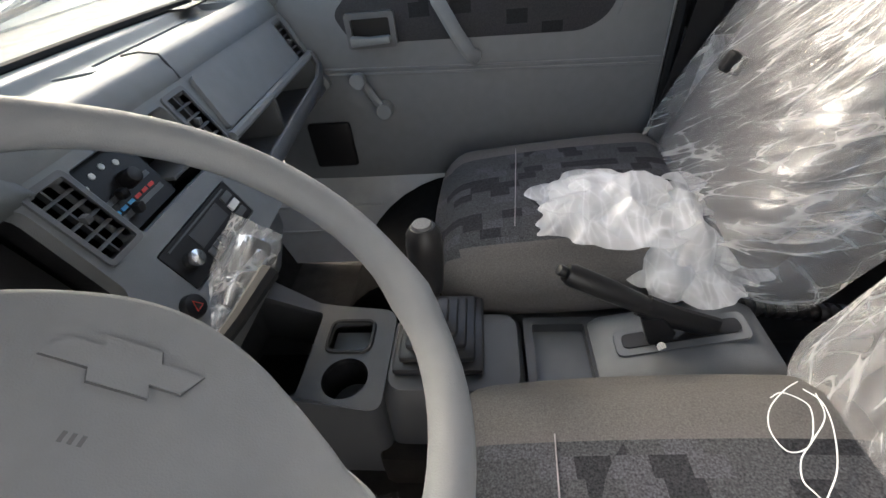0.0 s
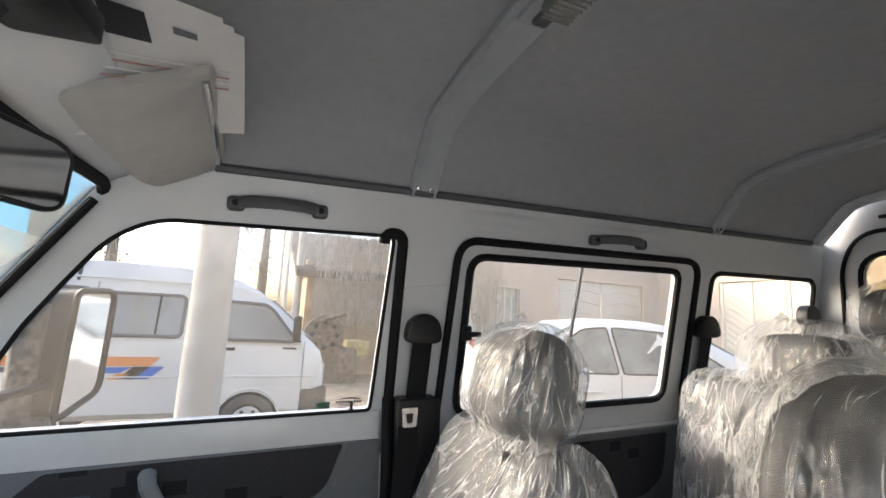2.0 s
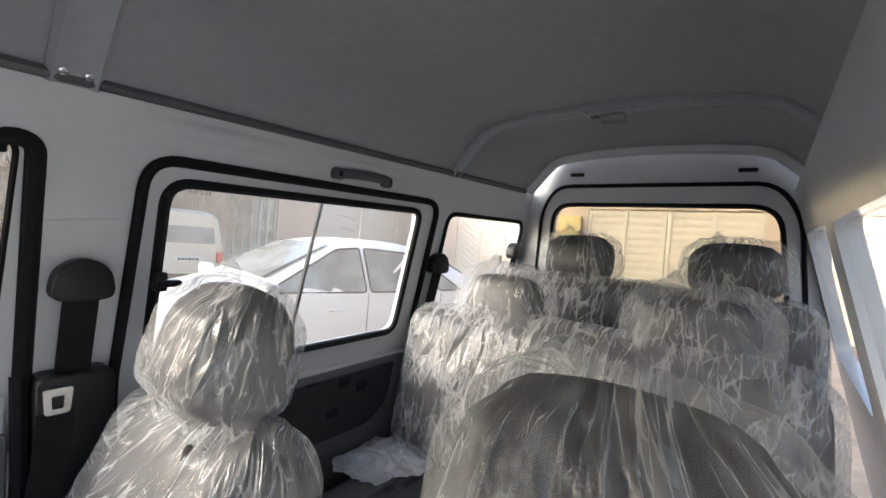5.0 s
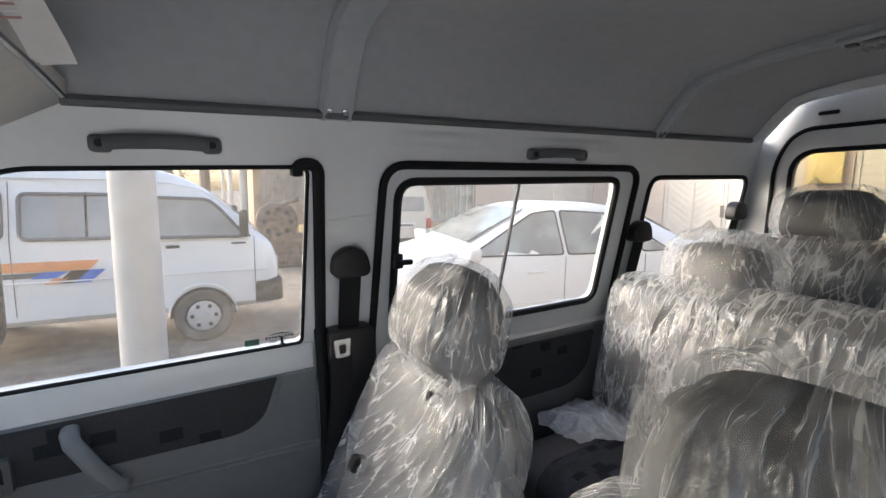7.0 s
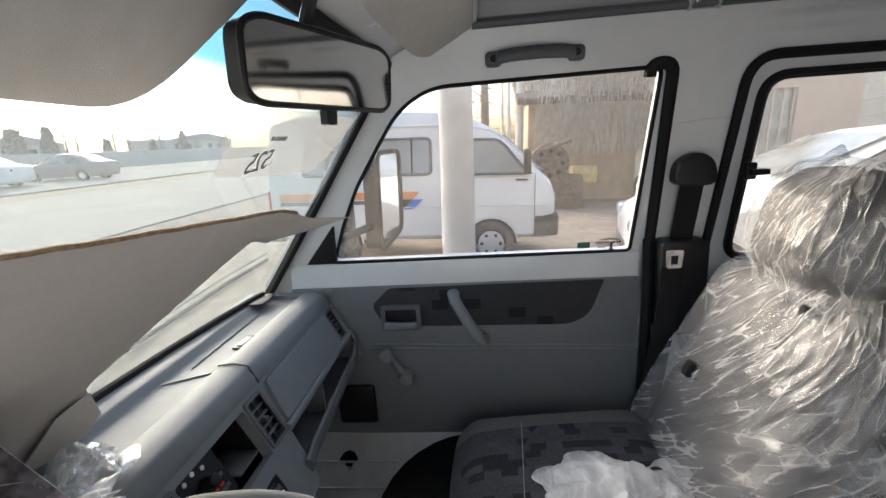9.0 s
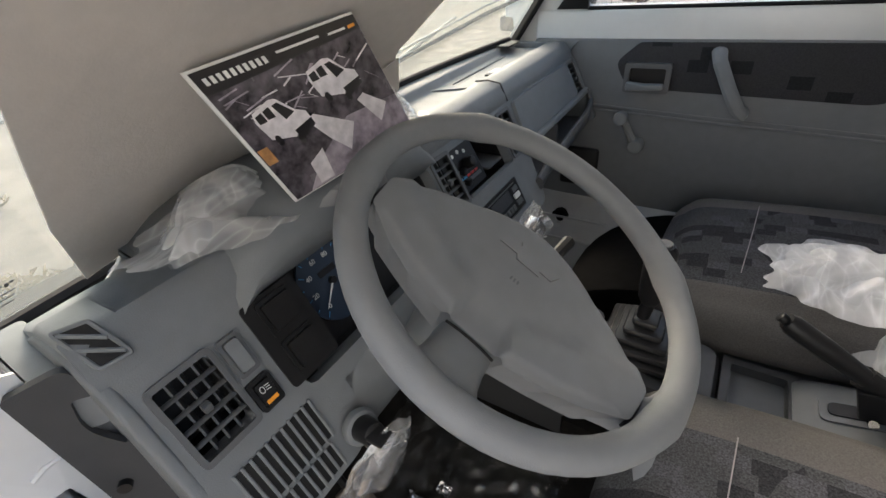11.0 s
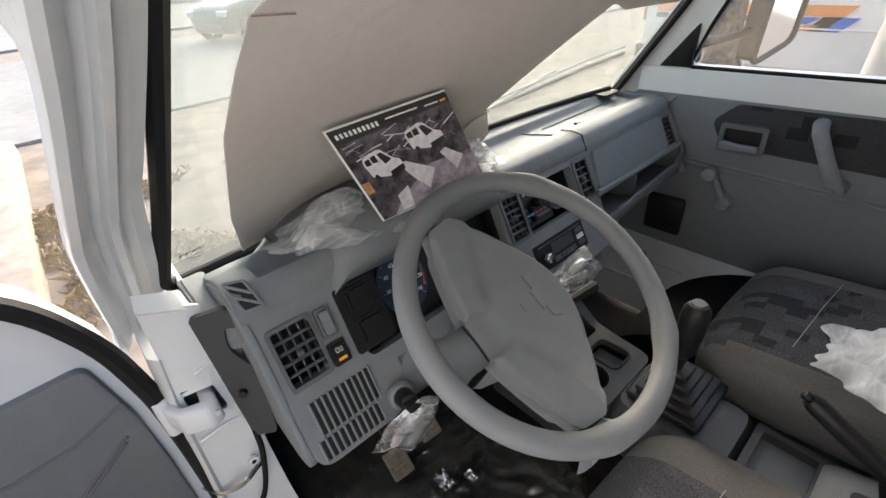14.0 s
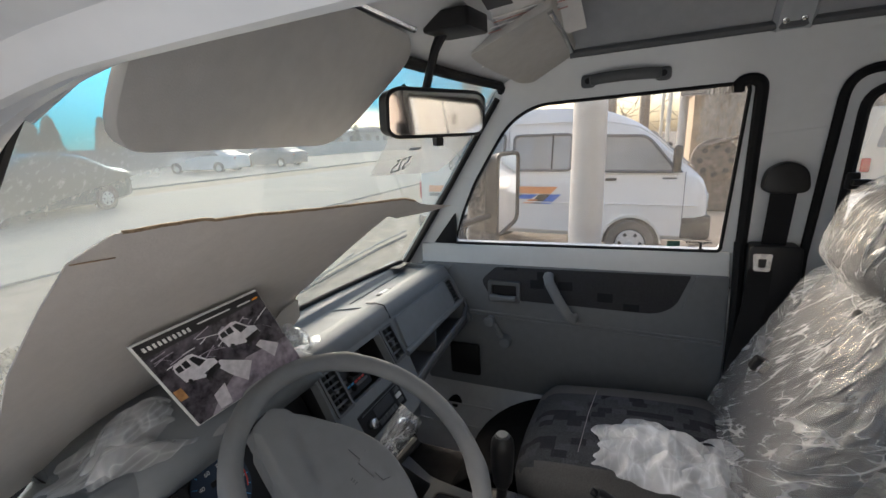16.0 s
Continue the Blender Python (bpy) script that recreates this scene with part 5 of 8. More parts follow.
# slotted grilles on the driver's lower dash: dark slots between ribs
for z0, z1, y0, y1 in ((0.862, 0.91, -0.095, 0.008), (0.828, 0.856, -0.105, 0.0)):
    gr = part("slot_grille", plate(rect(y0, y1, z0, z1, 0.004), [], lambda y, z: df(y, z, 0.0015), (-0.006, 0, -0.003)), BLACK, dash, "dark slotted grille")
    k = 10
    for i in range(k + 1):
        y = y0 + (y1 - y0) * i / k
        part("rib", tube([df(y, z0 - 0.002, 0.002), df(y, z1 + 0.002, 0.002)], 0.002, 6), PLASTIC, gr)
ign = part("ignition_lock", rod((-0.245, 0.035, 0.855), (-0.215, 0.03, 0.868), 0.017, 0.014, 20, 0.003), BLACK, dash, "black ignition lock")
part("lock_ring", rod((-0.25, 0.036, 0.853), (-0.24, 0.034, 0.857), 0.024, 0.022, 24, 0.002), PLASTIC, ign)
part("key", box(-0.222, -0.198, 0.018, 0.042, 0.866, 0.874, 0.003), BLACK, ign)

# ---- steering wheel ----
SW_C, SW_N = Vector((-0.087, 0.173, 1.072)), Vector((0.55, 0, 0.835)).normalized()
SU = Vector((0, 1, 0))
SV = SW_N.cross(SU).normalized()
SW = Matrix.Translation(SW_C) @ Matrix((SU, SV, SW_N)).transposed().to_4x4() @ Matrix.Rotation(radians(-90), 4, "Z") @ Matrix.Translation((0.004, 0.003, 0))
wheel = thing("steering_wheel", SW, "grey three-spoke steering wheel turned to one side", "steering wheel")


def wpart(name, bm, m, parent=None, label="", angle=35):
    return part(name, bm, m, parent or wheel, label, local=True, angle=angle)


rim_pts = []
for k in range(72):
    a = 2 * math.pi * k / 72
    rim_pts.append((0.1825 * math.cos(a), 0.1825 * math.sin(a), 0))
rads = [0.0147 + 0.0026 * sum(math.exp(-((math.degrees(2 * math.pi * k / 72) - c + 180) % 360 - 180) ** 2 / 40) for c in (40, 140, 200, 340)) for k in range(72)]
bm = tube(rim_pts, rads, 14, True)
wpart("rim", bm, WHEEL)
PAD = rounded([(-0.153, -0.042), (-0.146, -0.081), (-0.085, -0.1), (-0.03, -0.112), (0.03, -0.112), (0.085, -0.1), (0.146, -0.081), (0.153, -0.042), (0.13, -0.012), (0.07, 0.036), (0, 0.058), (-0.07, 0.036), (-0.13, -0.012)],
              [0.006, 0.006, 0.03, 0.006, 0.006, 0.03, 0.006, 0.006, 0.04, 0.05, 0.05, 0.05, 0.04], 11)
def soft(a, b, v):
    t = max(0.0, min(1.0, (v - a) / (b - a)))
    return t * t * (3 - 2 * t)


def pad_height(x, y, k):
    """Domed pad: the two arms' lower lobes stand proud of it, the place before the third spoke lies deeper."""
    z = -0.012 - 0.3 * (x * x + (y + 0.02) ** 2) + max(0.0, abs(x) - 0.08) * 0.24
    w = abs(x)
    # each lobe is a drop that widens from the spoke's root out to the arm's end
    edge = -0.072 + 0.45 * max(0.0, w - 0.03)
    lobe = soft(0.02, 0.034, w) * soft(edge + 0.012, edge - 0.012, y)
    return z + 0.009 * lobe * (1 - 0.7 * soft(0.09, 0.15, w)) - 0.004 * soft(0.03, 0.016, w) * soft(-0.06, -0.09, y) - 0.014 * soft(0.92, 1.0, k) ** 2 * (1 - 0.9 * soft(0.12, 0.14, w)) * (1 - 0.9 * soft(0.036, 0.026, w) * soft(-0.08, -0.1, y))


rings = [[(x * k, y * k - 0.02 * (1 - k), pad_height(x * k, y * k - 0.02 * (1 - k), k)) for x, y in PAD] for k in (1.0, 0.995, 0.985, 0.97, 0.94, 0.9, 0.85, 0.8, 0.74, 0.68, 0.62, 0.56, 0.5, 0.43, 0.36, 0.28, 0.2, 0.1, 0.03)]
pad = wpart("hub_pad", loft([[(x * 0.88, y * 0.88 - 0.004, -0.06) for x, y in PAD]] + rings), WHEEL, angle=70)


def spoke_ring(w, q):
    """Half-round section of a spoke: half width w, its crown at height q."""
    return [(w, -0.02 + q), (w * 0.96, -0.009 + q), (w * 0.8, -0.002 + q), (w * 0.45, 0.002 + q), (0, 0.003 + q), (-w * 0.45, 0.002 + q), (-w * 0.8, -0.002 + q), (-w * 0.96, -0.009 + q), (-w, -0.02 + q), (0, -0.032 + q)]


for s in (-1, 1):
    wpart("spoke", loft([[(s * x, y + h, z) for h, z in spoke_ring(w, q)] for x, y, w, q in ((0.125, -0.062, 0.018, -0.024), (0.14, -0.062, 0.0195, -0.012), (0.149, -0.0615, 0.0198, -0.008), (0.157, -0.061, 0.0225, -0.005), (0.164, -0.0605, 0.028, -0.003), (0.171, -0.06, 0.038, -0.002), (0.178, -0.059, 0.05, -0.004))]), WHEEL)
wpart("spoke", loft([[(h, y, z) for h, z in spoke_ring(w, q)] for y, w, q in ((-0.085, 0.027, -0.032), (-0.106, 0.0285, -0.0235), (-0.114, 0.0288, -0.0212), (-0.13, 0.0285, -0.0165), (-0.146, 0.03, -0.0105), (-0.158, 0.034, -0.006), (-0.168, 0.042, -0.003), (-0.18, 0.058, -0.003))]), WHEEL)
wpart("spoke_gap", tube([(x, -0.1135 + 2.0 * x * x, -0.018 - 7.0 * x * x) for x in [-0.026 + 0.0052 * k for k in range(11)]], 0.0014, 5), BLACK)
for s in (-1, 1):
    wpart("spoke_gap", tube([(s * 0.1545, -0.041, -0.014), (s * 0.1525, -0.05, -0.0055), (s * 0.1505, -0.062, -0.004), (s * 0.1485, -0.073, -0.0055), (s * 0.147, -0.082, -0.014)], 0.002, 5), BLACK)
# raised emblem, a plain slanted cross shape
EMB = [(-0.035, -0.006), (-0.0135, -0.006), (-0.0105, -0.0125), (0.0175, -0.0125), (0.0145, -0.006), (0.030, -0.006), (0.036, 0.006), (0.0145, 0.006), (0.0115, 0.0125), (-0.0165, 0.0125), (-0.0135, 0.006), (-0.029, 0.006)]
EMB = [(x, y + 0.007) for x, y in EMB]
wpart("emblem", plate(EMB, [], lambda x, y: (x, y, -0.0102 - 0.3 * (x * x + (y + 0.02) ** 2)), (0, 0, -0.006)), WHEEL, pad)
# dark tube round the emblem's foot stands in for its contact shadow
wpart("emblem_shade_line", tube([(x, y, -0.0122 - 0.3 * (x * x + (y + 0.02) ** 2)) for x, y in EMB], 0.0012, 5, True), CONSOLE, pad)
wpart("small_mark", join(*[box(-0.005 + 0.004 * i, -0.003 + 0.004 * i, -0.0335, -0.0285, -0.016, -0.0118) for i in range(3)]), PLASTIC_D, pad)
wpart("column_cover", loft([[(r * math.cos(a) * 1.15, r * math.sin(a), z) for a in [k * math.pi / 8 for k in range(16)]] for r, z in ((0.045, -0.05), (0.055, -0.075), (0.055, -0.2), (0.05, -0.27))]), PLASTIC)
for s, e in ((1, 0.5), (-1, 0.3)):
    st = wpart("stalk", tube([(0.02, s * 0.03, -0.09), (0.03, s * 0.1, -0.08), (0.035, s * 0.15, -0.07)], [0.006, 0.007, 0.009], 8), BLACK, None, "black column stalk")

# ---- centre console ----
con = thing("centre_console", (0.05, 0.5, 0.42), "grey plastic centre console with cup holder and trays", "console")
TOPL = rounded([(-0.40, 0.40), (-0.075, 0.40), (-0.075, 0.60), (-0.20, 0.615), (-0.40, 0.66)], [0.02, 0.02, 0.03, 0.03, 0.02], 4)
cup_ring = [(-0.143 + 0.038 * math.cos(k * math.pi / 14), 0.457 + 0.038 * math.sin(k * math.pi / 14)) for k in range(28)]
part("top", plate(TOPL, [rect(-0.385, -0.215, 0.425, 0.60, 0.015), rect(-0.19, -0.112, 0.507, 0.575, 0.018), cup_ring], lambda x, y: (x, y, 0.64 + max(0, -0.25 - x) * 0.55), (0, 0, -0.012)), CONSOLE, con)
part("body", plate(TOPL, [], lambda x, y: (x, y, 0.50), (0, 0, -0.06)), CONSOLE, con)
rim = [Vector((x, y, 0.64 + max(0, -0.25 - x) * 0.55)) for x, y in TOPL]
bm = bmesh.new()
lo, hi = [bm.verts.new((p.x, p.y, 0.5)) for p in rim], [bm.verts.new((p.x, p.y, p.z - 0.011)) for p in rim]
for i in range(len(rim)):
    j = (i + 1) % len(rim)
    bm.faces.new((lo[i], lo[j], hi[j], hi[i]))
part("skirt", bm, CONSOLE, con)
part("bin", box(-0.387, -0.213, 0.423, 0.602, 0.50, 0.507), BLACK, con)
part("bin_ridge", tube([(-0.232, 0.425, 0.60), (-0.225, 0.6, 0.60)], 0.006, 8), PLASTIC, con)
part("small_tray", box(-0.192, -0.11, 0.505, 0.577, 0.60, 0.606), PLASTIC, con)
part("tray_frame", tube([(x, y, 0.641) for x, y in rect(-0.19, -0.112, 0.507, 0.575, 0.018)], 0.004, 6, True), BLACK, con)
part("cup_holder", loft([[(x, y, 0.64 if k == 0 else 0.56) for x, y in cup_ring] for k in range(2)], False), BLACK, con)
part("cup_floor", rod((-0.143, 0.457, 0.552), (-0.143, 0.457, 0.565), 0.039, seg=28), PLASTIC, con)
part("gear_cover", loft([[(x, y, z) for x, y in rounded([(x0, y0), (x1, y0), (x1, y1), (x0, y1)], 0.03, 4)] for x0, x1, y0, y1, z in ((-0.085, 0.15, 0.41, 0.60, 0.52), (-0.08, 0.145, 0.415, 0.595, 0.622), (-0.07, 0.135, 0.43, 0.58, 0.648))]), CONSOLE, con)
bt = part("gear_boot", rod((0.0, 0.508, 0.655), (0.0, 0.508, 0.66), 0.01), RUBBER, con, "black ribbed rubber gear boot")
for i in range(5):
    w = 0.072 - i * 0.0125
    part("bellow", box(0.008 - w, 0.008 + w, 0.535 - i * 0.005 - w * 1.12, 0.535 - i * 0.005 + w * 1.12, 0.648 + i * 0.019, 0.664 + i * 0.019, 0.007, 2), BOOT, bt)
part("gear_stick", rod((0.0, 0.508, 0.73), (0.008, 0.508, 0.80), 0.011, 0.013), BLACK, con)
kn = part("gear_knob", loft([[(0.006 + r * math.cos(a) + (z - 0.78) * 0.03, 0.508 + r * math.sin(a), z) for a in [k * math.pi / 10 for k in range(20)]] for r, z in ((0.014, 0.775), (0.021, 0.79), (0.024, 0.83), (0.025, 0.87), (0.023, 0.888), (0.016, 0.899), (0.006, 0.902))]), BLACK, con, "black gear knob")
part("knob_plate", rod((0.009, 0.508, 0.898), (0.009, 0.508, 0.9035), 0.015, 0.012, 18), CONSOLE, kn)
part("rear_tray", plate(rect(0.148, 0.268, 0.43, 0.585, 0.008), [rect(0.162, 0.25, 0.445, 0.57, 0.006)], lambda x, y: (x, y, 0.632), (0, 0, -0.06)), CONSOLE, con)
part("rear_tray_floor", box(0.15, 0.265, 0.432, 0.583, 0.60, 0.612), CONSOLE_M, con)
hbx = part("handbrake_cover", loft([[(x, y, z) for y, z in rounded([(0.41, 0.5), (0.60, 0.5), (0.585, top), (0.425, top)], [0.0, 0.0, 0.035, 0.035], 5)] for x, top in ((0.255, 0.635), (0.275, 0.648), (0.42, 0.685), (0.47, 0.69), (0.50, 0.675), (0.515, 0.62))]), CONSOLE_M, con, "grey handbrake cover")
zt = lambda x: 0.648 + (x - 0.275) * 0.255
part("slot_plate", plate(rect(0.285, 0.465, 0.485, 0.535, 0.012), [], lambda x, y: (x, y, zt(x) + 0.0035), (0, 0, -0.006)), CONSOLE_M, hbx)
part("slot", plate(rect(0.295, 0.455, 0.497, 0.523, 0.01), [], lambda x, y: (x, y, zt(x) + 0.006), (0, 0, -0.006)), BLACK, hbx)
part("cover_screw", rod((0.345, 0.495, 0.666), (0.345, 0.49, 0.672), 0.007, seg=12), CHROME, hbx)
hb = thing("handbrake", (0.41, 0.51, 0.69), "black handbrake lever pulled half up", "handbrake")
part("lever", tube([(0.42, 0.51, 0.69), (0.36, 0.51, 0.715), (0.31, 0.51, 0.742)], 0.014, 10, flat=(0.011, 0.02)), BLACK, hb)
part("grip", tube([(0.315, 0.51, 0.74), (0.26, 0.51, 0.773), (0.205, 0.51, 0.805), (0.197, 0.51, 0.81)], [0.014, 0.0165, 0.0165, 0.013], 12), BLACK, hb)
part("button", rod((0.197, 0.51, 0.81), (0.186, 0.51, 0.8165), 0.008, bev=0.002), BLACK, hb)
part("bracket", prism([(0.31, 0.72), (0.34, 0.725), (0.365, 0.69), (0.355, 0.66), (0.33, 0.665)], "y", 0.498, 0.522, 0.003), BLACK, hb)

# tunnel between the seats and boxes under them
solo("tunnel", box(-0.1, 1.0, 0.38, 0.63, 0.42, 0.52, 0.02), MAT, "black covered engine tunnel between the seats", "tunnel", kind="structure")
for y0, nm in ((0.62, "passenger"), (-0.12, "driver")):
    solo("seat_box_" + nm, box(0.06, 0.58, y0, y0 + 0.5, 0.42, 0.56, 0.015), TRIM, "black boxed seat base", "seat base", kind="structure")
arch = solo("wheel_arch_passenger", prism([(x, z) for x, z in [(-0.26 + 0.0, 0.42)] + [(0.08 - 0.34 * math.cos(radians(a)), 0.42 + 0.2 * math.sin(radians(a))) for a in range(10, 91, 10)] + [(0.3, 0.62), (0.3, 0.42)]], "y", 0.74, 1.13, 0.01), MATTE,
            "black covered front wheel arch beside the seat", "wheel arch", kind="structure")
# dusty white paint with the footwell's shade put into its base grey
KICKM = mat("dusty dimmed white paint", (0.32, 0.33, 0.34), 0.4, var=0.08, scale=20, dirt=(0.33, 0.32, 0.31), dscale=6.0)
kick = thing("kick_panel", (-0.4, 1.1, 0.42), "white painted footwell side with a round hole", "kick panel", kind="structure")
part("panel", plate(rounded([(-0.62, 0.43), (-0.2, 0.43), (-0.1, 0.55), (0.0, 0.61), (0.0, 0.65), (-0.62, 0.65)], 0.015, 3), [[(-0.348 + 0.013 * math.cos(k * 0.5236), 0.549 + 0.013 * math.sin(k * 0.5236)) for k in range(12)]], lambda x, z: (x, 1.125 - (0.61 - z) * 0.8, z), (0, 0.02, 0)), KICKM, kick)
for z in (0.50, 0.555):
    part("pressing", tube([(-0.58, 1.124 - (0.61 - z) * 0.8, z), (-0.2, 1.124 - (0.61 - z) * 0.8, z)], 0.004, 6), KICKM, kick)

part("hole_backing", rod((-0.348, 1.08, 0.549), (-0.348, 1.10, 0.549), 0.03, seg=12), MATTE, kick)

# pedals
STUD = mat("worn brown pedal rubber", (0.12, 0.1, 0.08), 0.7, var=0.3, scale=90)
for i, (x, y, z) in enumerate(((-0.384, 0.068, 0.475), (-0.40, 0.17, 0.50))):
    pd = thing("pedal", (x, y, z - 0.04), "worn rubber foot pedal on a black arm", "pedal", "pedals")
    mm = Matrix.Translation((x, y, z)) @ Matrix.Rotation(radians(50), 4, "Y") @ Matrix.Rotation(radians(10), 4, "X")
    b = box(-0.035, 0.035, -0.026, 0.026, -0.007, 0.007, 0.004)
    b.transform(mm)
    pp = part("pad", b, mat("worn pedal rubber", (0.13, 0.11, 0.09), 0.7, var=0.3, scale=90), pd)
    for a in range(6):
        for c in range(4):
            b = box(-0.03 + a * 0.0105, -0.023 + a * 0.0105, -0.022 + c * 0.0115, -0.0135 + c * 0.0115, 0.006, 0.0095)
            b.transform(mm)
            part("stud", b, STUD, pp)
    part("arm", tube([(x - 0.01, y, z), (x - 0.06, y, z + 0.1), (x - 0.05, y - 0.01, z + 0.3)], 0.008, 8), BLACK, pd)

# ---- seats ----
def seat_mesh(size, r, m, half, n=14, bulge=0.03):
    bm = cushion(size, r, n, m, bulge)
    lo, hi = half if isinstance(half, tuple) else (-half, half)
    for f in bm.faces:
        f.material_index = 0 if lo < f.calc_center_median().y - m.translation.y < hi else 1
    return bm


def front_seat(yc, dx=0.0, dy=0.0):
    s = thing("front_seat", (0.25, yc, 0.56), "grey and patterned cloth front seat with headrest", "car seat", "front seats")
    part("cushion", seat_mesh((0.50, 0.45, 0.17), 0.07, Matrix.Translation((0.245 + dx, yc + dy, 0.665)) @ Matrix.Rotation(radians(-4), 4, "Y"), (-0.185, 0.11), 20), [FABRIC, FELT], s, angle=80)
    part("piping", tube([(x + dx, y + dy, 0.645 + (x - 0.245) * 0.07) for x, y in rect(0.003, 0.49, yc - 0.222, yc + 0.222, 0.07, 5)], 0.005, 6, True), PIPING, s, "mauve piping")
    lean = Matrix.Translation((0.62, yc, 0.91)) @ Matrix.Rotation(radians(24), 4, "Y")
    part("backrest", seat_mesh((0.10, 0.45, 0.5), 0.05, lean, 0.14, bulge=0.01), [DARKCLOTH, DARKCLOTH], s, angle=80)
    part("headrest", cushion((0.13, 0.28, 0.215), 0.06, 10, Matrix.Translation((0.73, yc, 1.25 if yc > 0.5 else 1.235)) @ Matrix.Rotation(radians(14), 4, "Y"), 0.035), DARKCLOTH, s, angle=80)
    for q in (-0.06, 0.06):
        part("headrest_post", rod((0.70, yc + q, 1.12), (0.73, yc + q, 1.22), 0.006), CHROME, s)
    part("seat_line", tube([(0.14, yc - 0.145, 0.753), (0.15, yc, 0.768), (0.16, yc + 0.145, 0.753)], 0.0009, 5), PIPING, s)
    return s


front_seat(0.84)
front_seat(0.165, 0.03, 0.018)


def cover(parts, label, seed, amount=0.008, material=None, taper=0.0, slant=0.0, hood=None):
    """Film over a seat: each sheet is pleated away from the neck, or round the headrest."""
    t = thing("plastic_seat_cover", parts[0][3].translation, label, "plastic cover", "seat covers")
    for name, size, r, m, bulge in parts:
        b = cushion(size, r, 90, m, bulge)
        mid, inv = m.translation, m.inverted()
        if name == "back_sheet":
            for v in b.verts:
                k = (v.co.z - mid.z) / size[2]
                v.co.y = mid.y + (v.co.y - mid.y) * (1 - taper * max(0.0, k + 0.1))
            crumple(b, amount * 0.3, 7.0, (1.0, 1.6, 0.6), seed)
            pleat(b, m, size[2] * 0.5, 0.22 if size[1] < 1 else 0, seed, amount * 0.42, slant)
        else:
            # the bag is drawn in under the headrest, spreads again as a short frill and has a stray tip on top
            for v in b.verts:
                p = inv @ v.co
                k = p.z / size[2]
                pinch = 1 - 0.16 * math.exp(-((k + 0.36) / 0.1) ** 2)
                p.x, p.y = p.x * pinch, p.y * pinch
                p.z += 0.03 * max(0.0, 1 - math.hypot(p.x - 0.01, p.y - size[1] * 0.2) / 0.025) if k > 0.3 else 0.0
                v.co = m @ p
            crumple(b, amount * 0.4, 11.0, (1.0, 1.3, 0.8), seed)
            crumple(b, amount * 0.12, 34.0, (1.0, 1.4, 0.7), seed + 2)
            pleat(b, m, size[2] * 0.5, 0.3, seed, amount * 0.35, slant * 0.5)
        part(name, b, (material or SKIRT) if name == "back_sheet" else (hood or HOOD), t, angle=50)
        seed += 7.7
    return t


def lean(x, y, z, a):
    return Matrix.Translation((x, y, z)) @ Matrix.Rotation(radians(a), 4, "Y")


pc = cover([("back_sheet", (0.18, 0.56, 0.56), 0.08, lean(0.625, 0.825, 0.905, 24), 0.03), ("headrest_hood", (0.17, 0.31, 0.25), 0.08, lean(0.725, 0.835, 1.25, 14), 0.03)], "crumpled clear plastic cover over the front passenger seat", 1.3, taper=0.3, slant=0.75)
for at, r in (((0.528, 0.89, 0.945), 0.014), ((0.64, 0.735, 1.135), 0.01)):
    b = cushion((0.03, r * 1.6, r * 2.2), 0.004, 6, lean(*at, 24))
    part("torn_hole", crumple(b, 0.003, 60, (1, 1, 1), at[1]), RUBBER, pc, "small dark hole torn in the film")
cover([("back_sheet", (0.18, 0.56, 0.56), 0.08, lean(0.625, 0.175, 0.905, 24), 0.03), ("headrest_hood", (0.17, 0.33, 0.25), 0.08, lean(0.735, 0.165, 1.235, 14), 0.03)],
      "clear plastic cover over the driver's seat and headrest", 21.3, 0.009, taper=0.3, slant=-0.5, hood=SKIRT_D)


def bench(x, z, rows, label, hz):
    b = thing("rear_bench", (x - 0.2, 0.5, z - 0.14), label, "bench seat", "rear benches")
    part("cushion", seat_mesh((0.46, 1.12, 0.16), 0.06, Matrix.Translation((x - 0.2, 0.5, z - 0.08)), 0.4), [FABRIC, FELT], b, angle=80)
    part("backrest", seat_mesh((0.13, 1.12, 0.5), 0.06, lean(x + 0.06, 0.5, z + 0.23, 12), 0.4), [DARKCLOTH, DARKCLOTH], b, angle=80)
    part("piping", tube([(x - 0.43, 0.0, z - 0.1), (x - 0.43, 1.0, z - 0.1), (x - 0.40, 1.055, z - 0.1)], 0.005, 6), PIPING, b)
    for y in rows:
        part("headrest", cushion((0.10, 0.25, 0.17), 0.045, 8, lean(x + 0.13, y, hz, 10), 0.02), DARKCLOTH, b, angle=80)
    part("base", box(x - 0.38, x + 0.05, -0.04, 1.04, 0.42, z - 0.14, 0.01), TRIM, b)
    return b


bench(1.49, 0.74, (0.76, 0.2), "second row bench in grey patterned cloth", 1.27)
bench(1.95, 0.86, (0.68, 0.155), "third row bench in dark cloth with headrests", 1.42)
cover([("back_sheet", (0.22, 1.16, 0.52), 0.08, lean(1.56, 0.5, 0.98, 12), 0.03), ("headrest_hood", (0.17, 0.31, 0.24), 0.07, lean(1.62, 0.76, 1.27, 10), 0.03), ("headrest_hood", (0.17, 0.33, 0.24), 0.07, lean(1.62, 0.2, 1.27, 10), 0.03)], "crumpled clear plastic over the second row bench", 41.0, material=SKIRT_R)
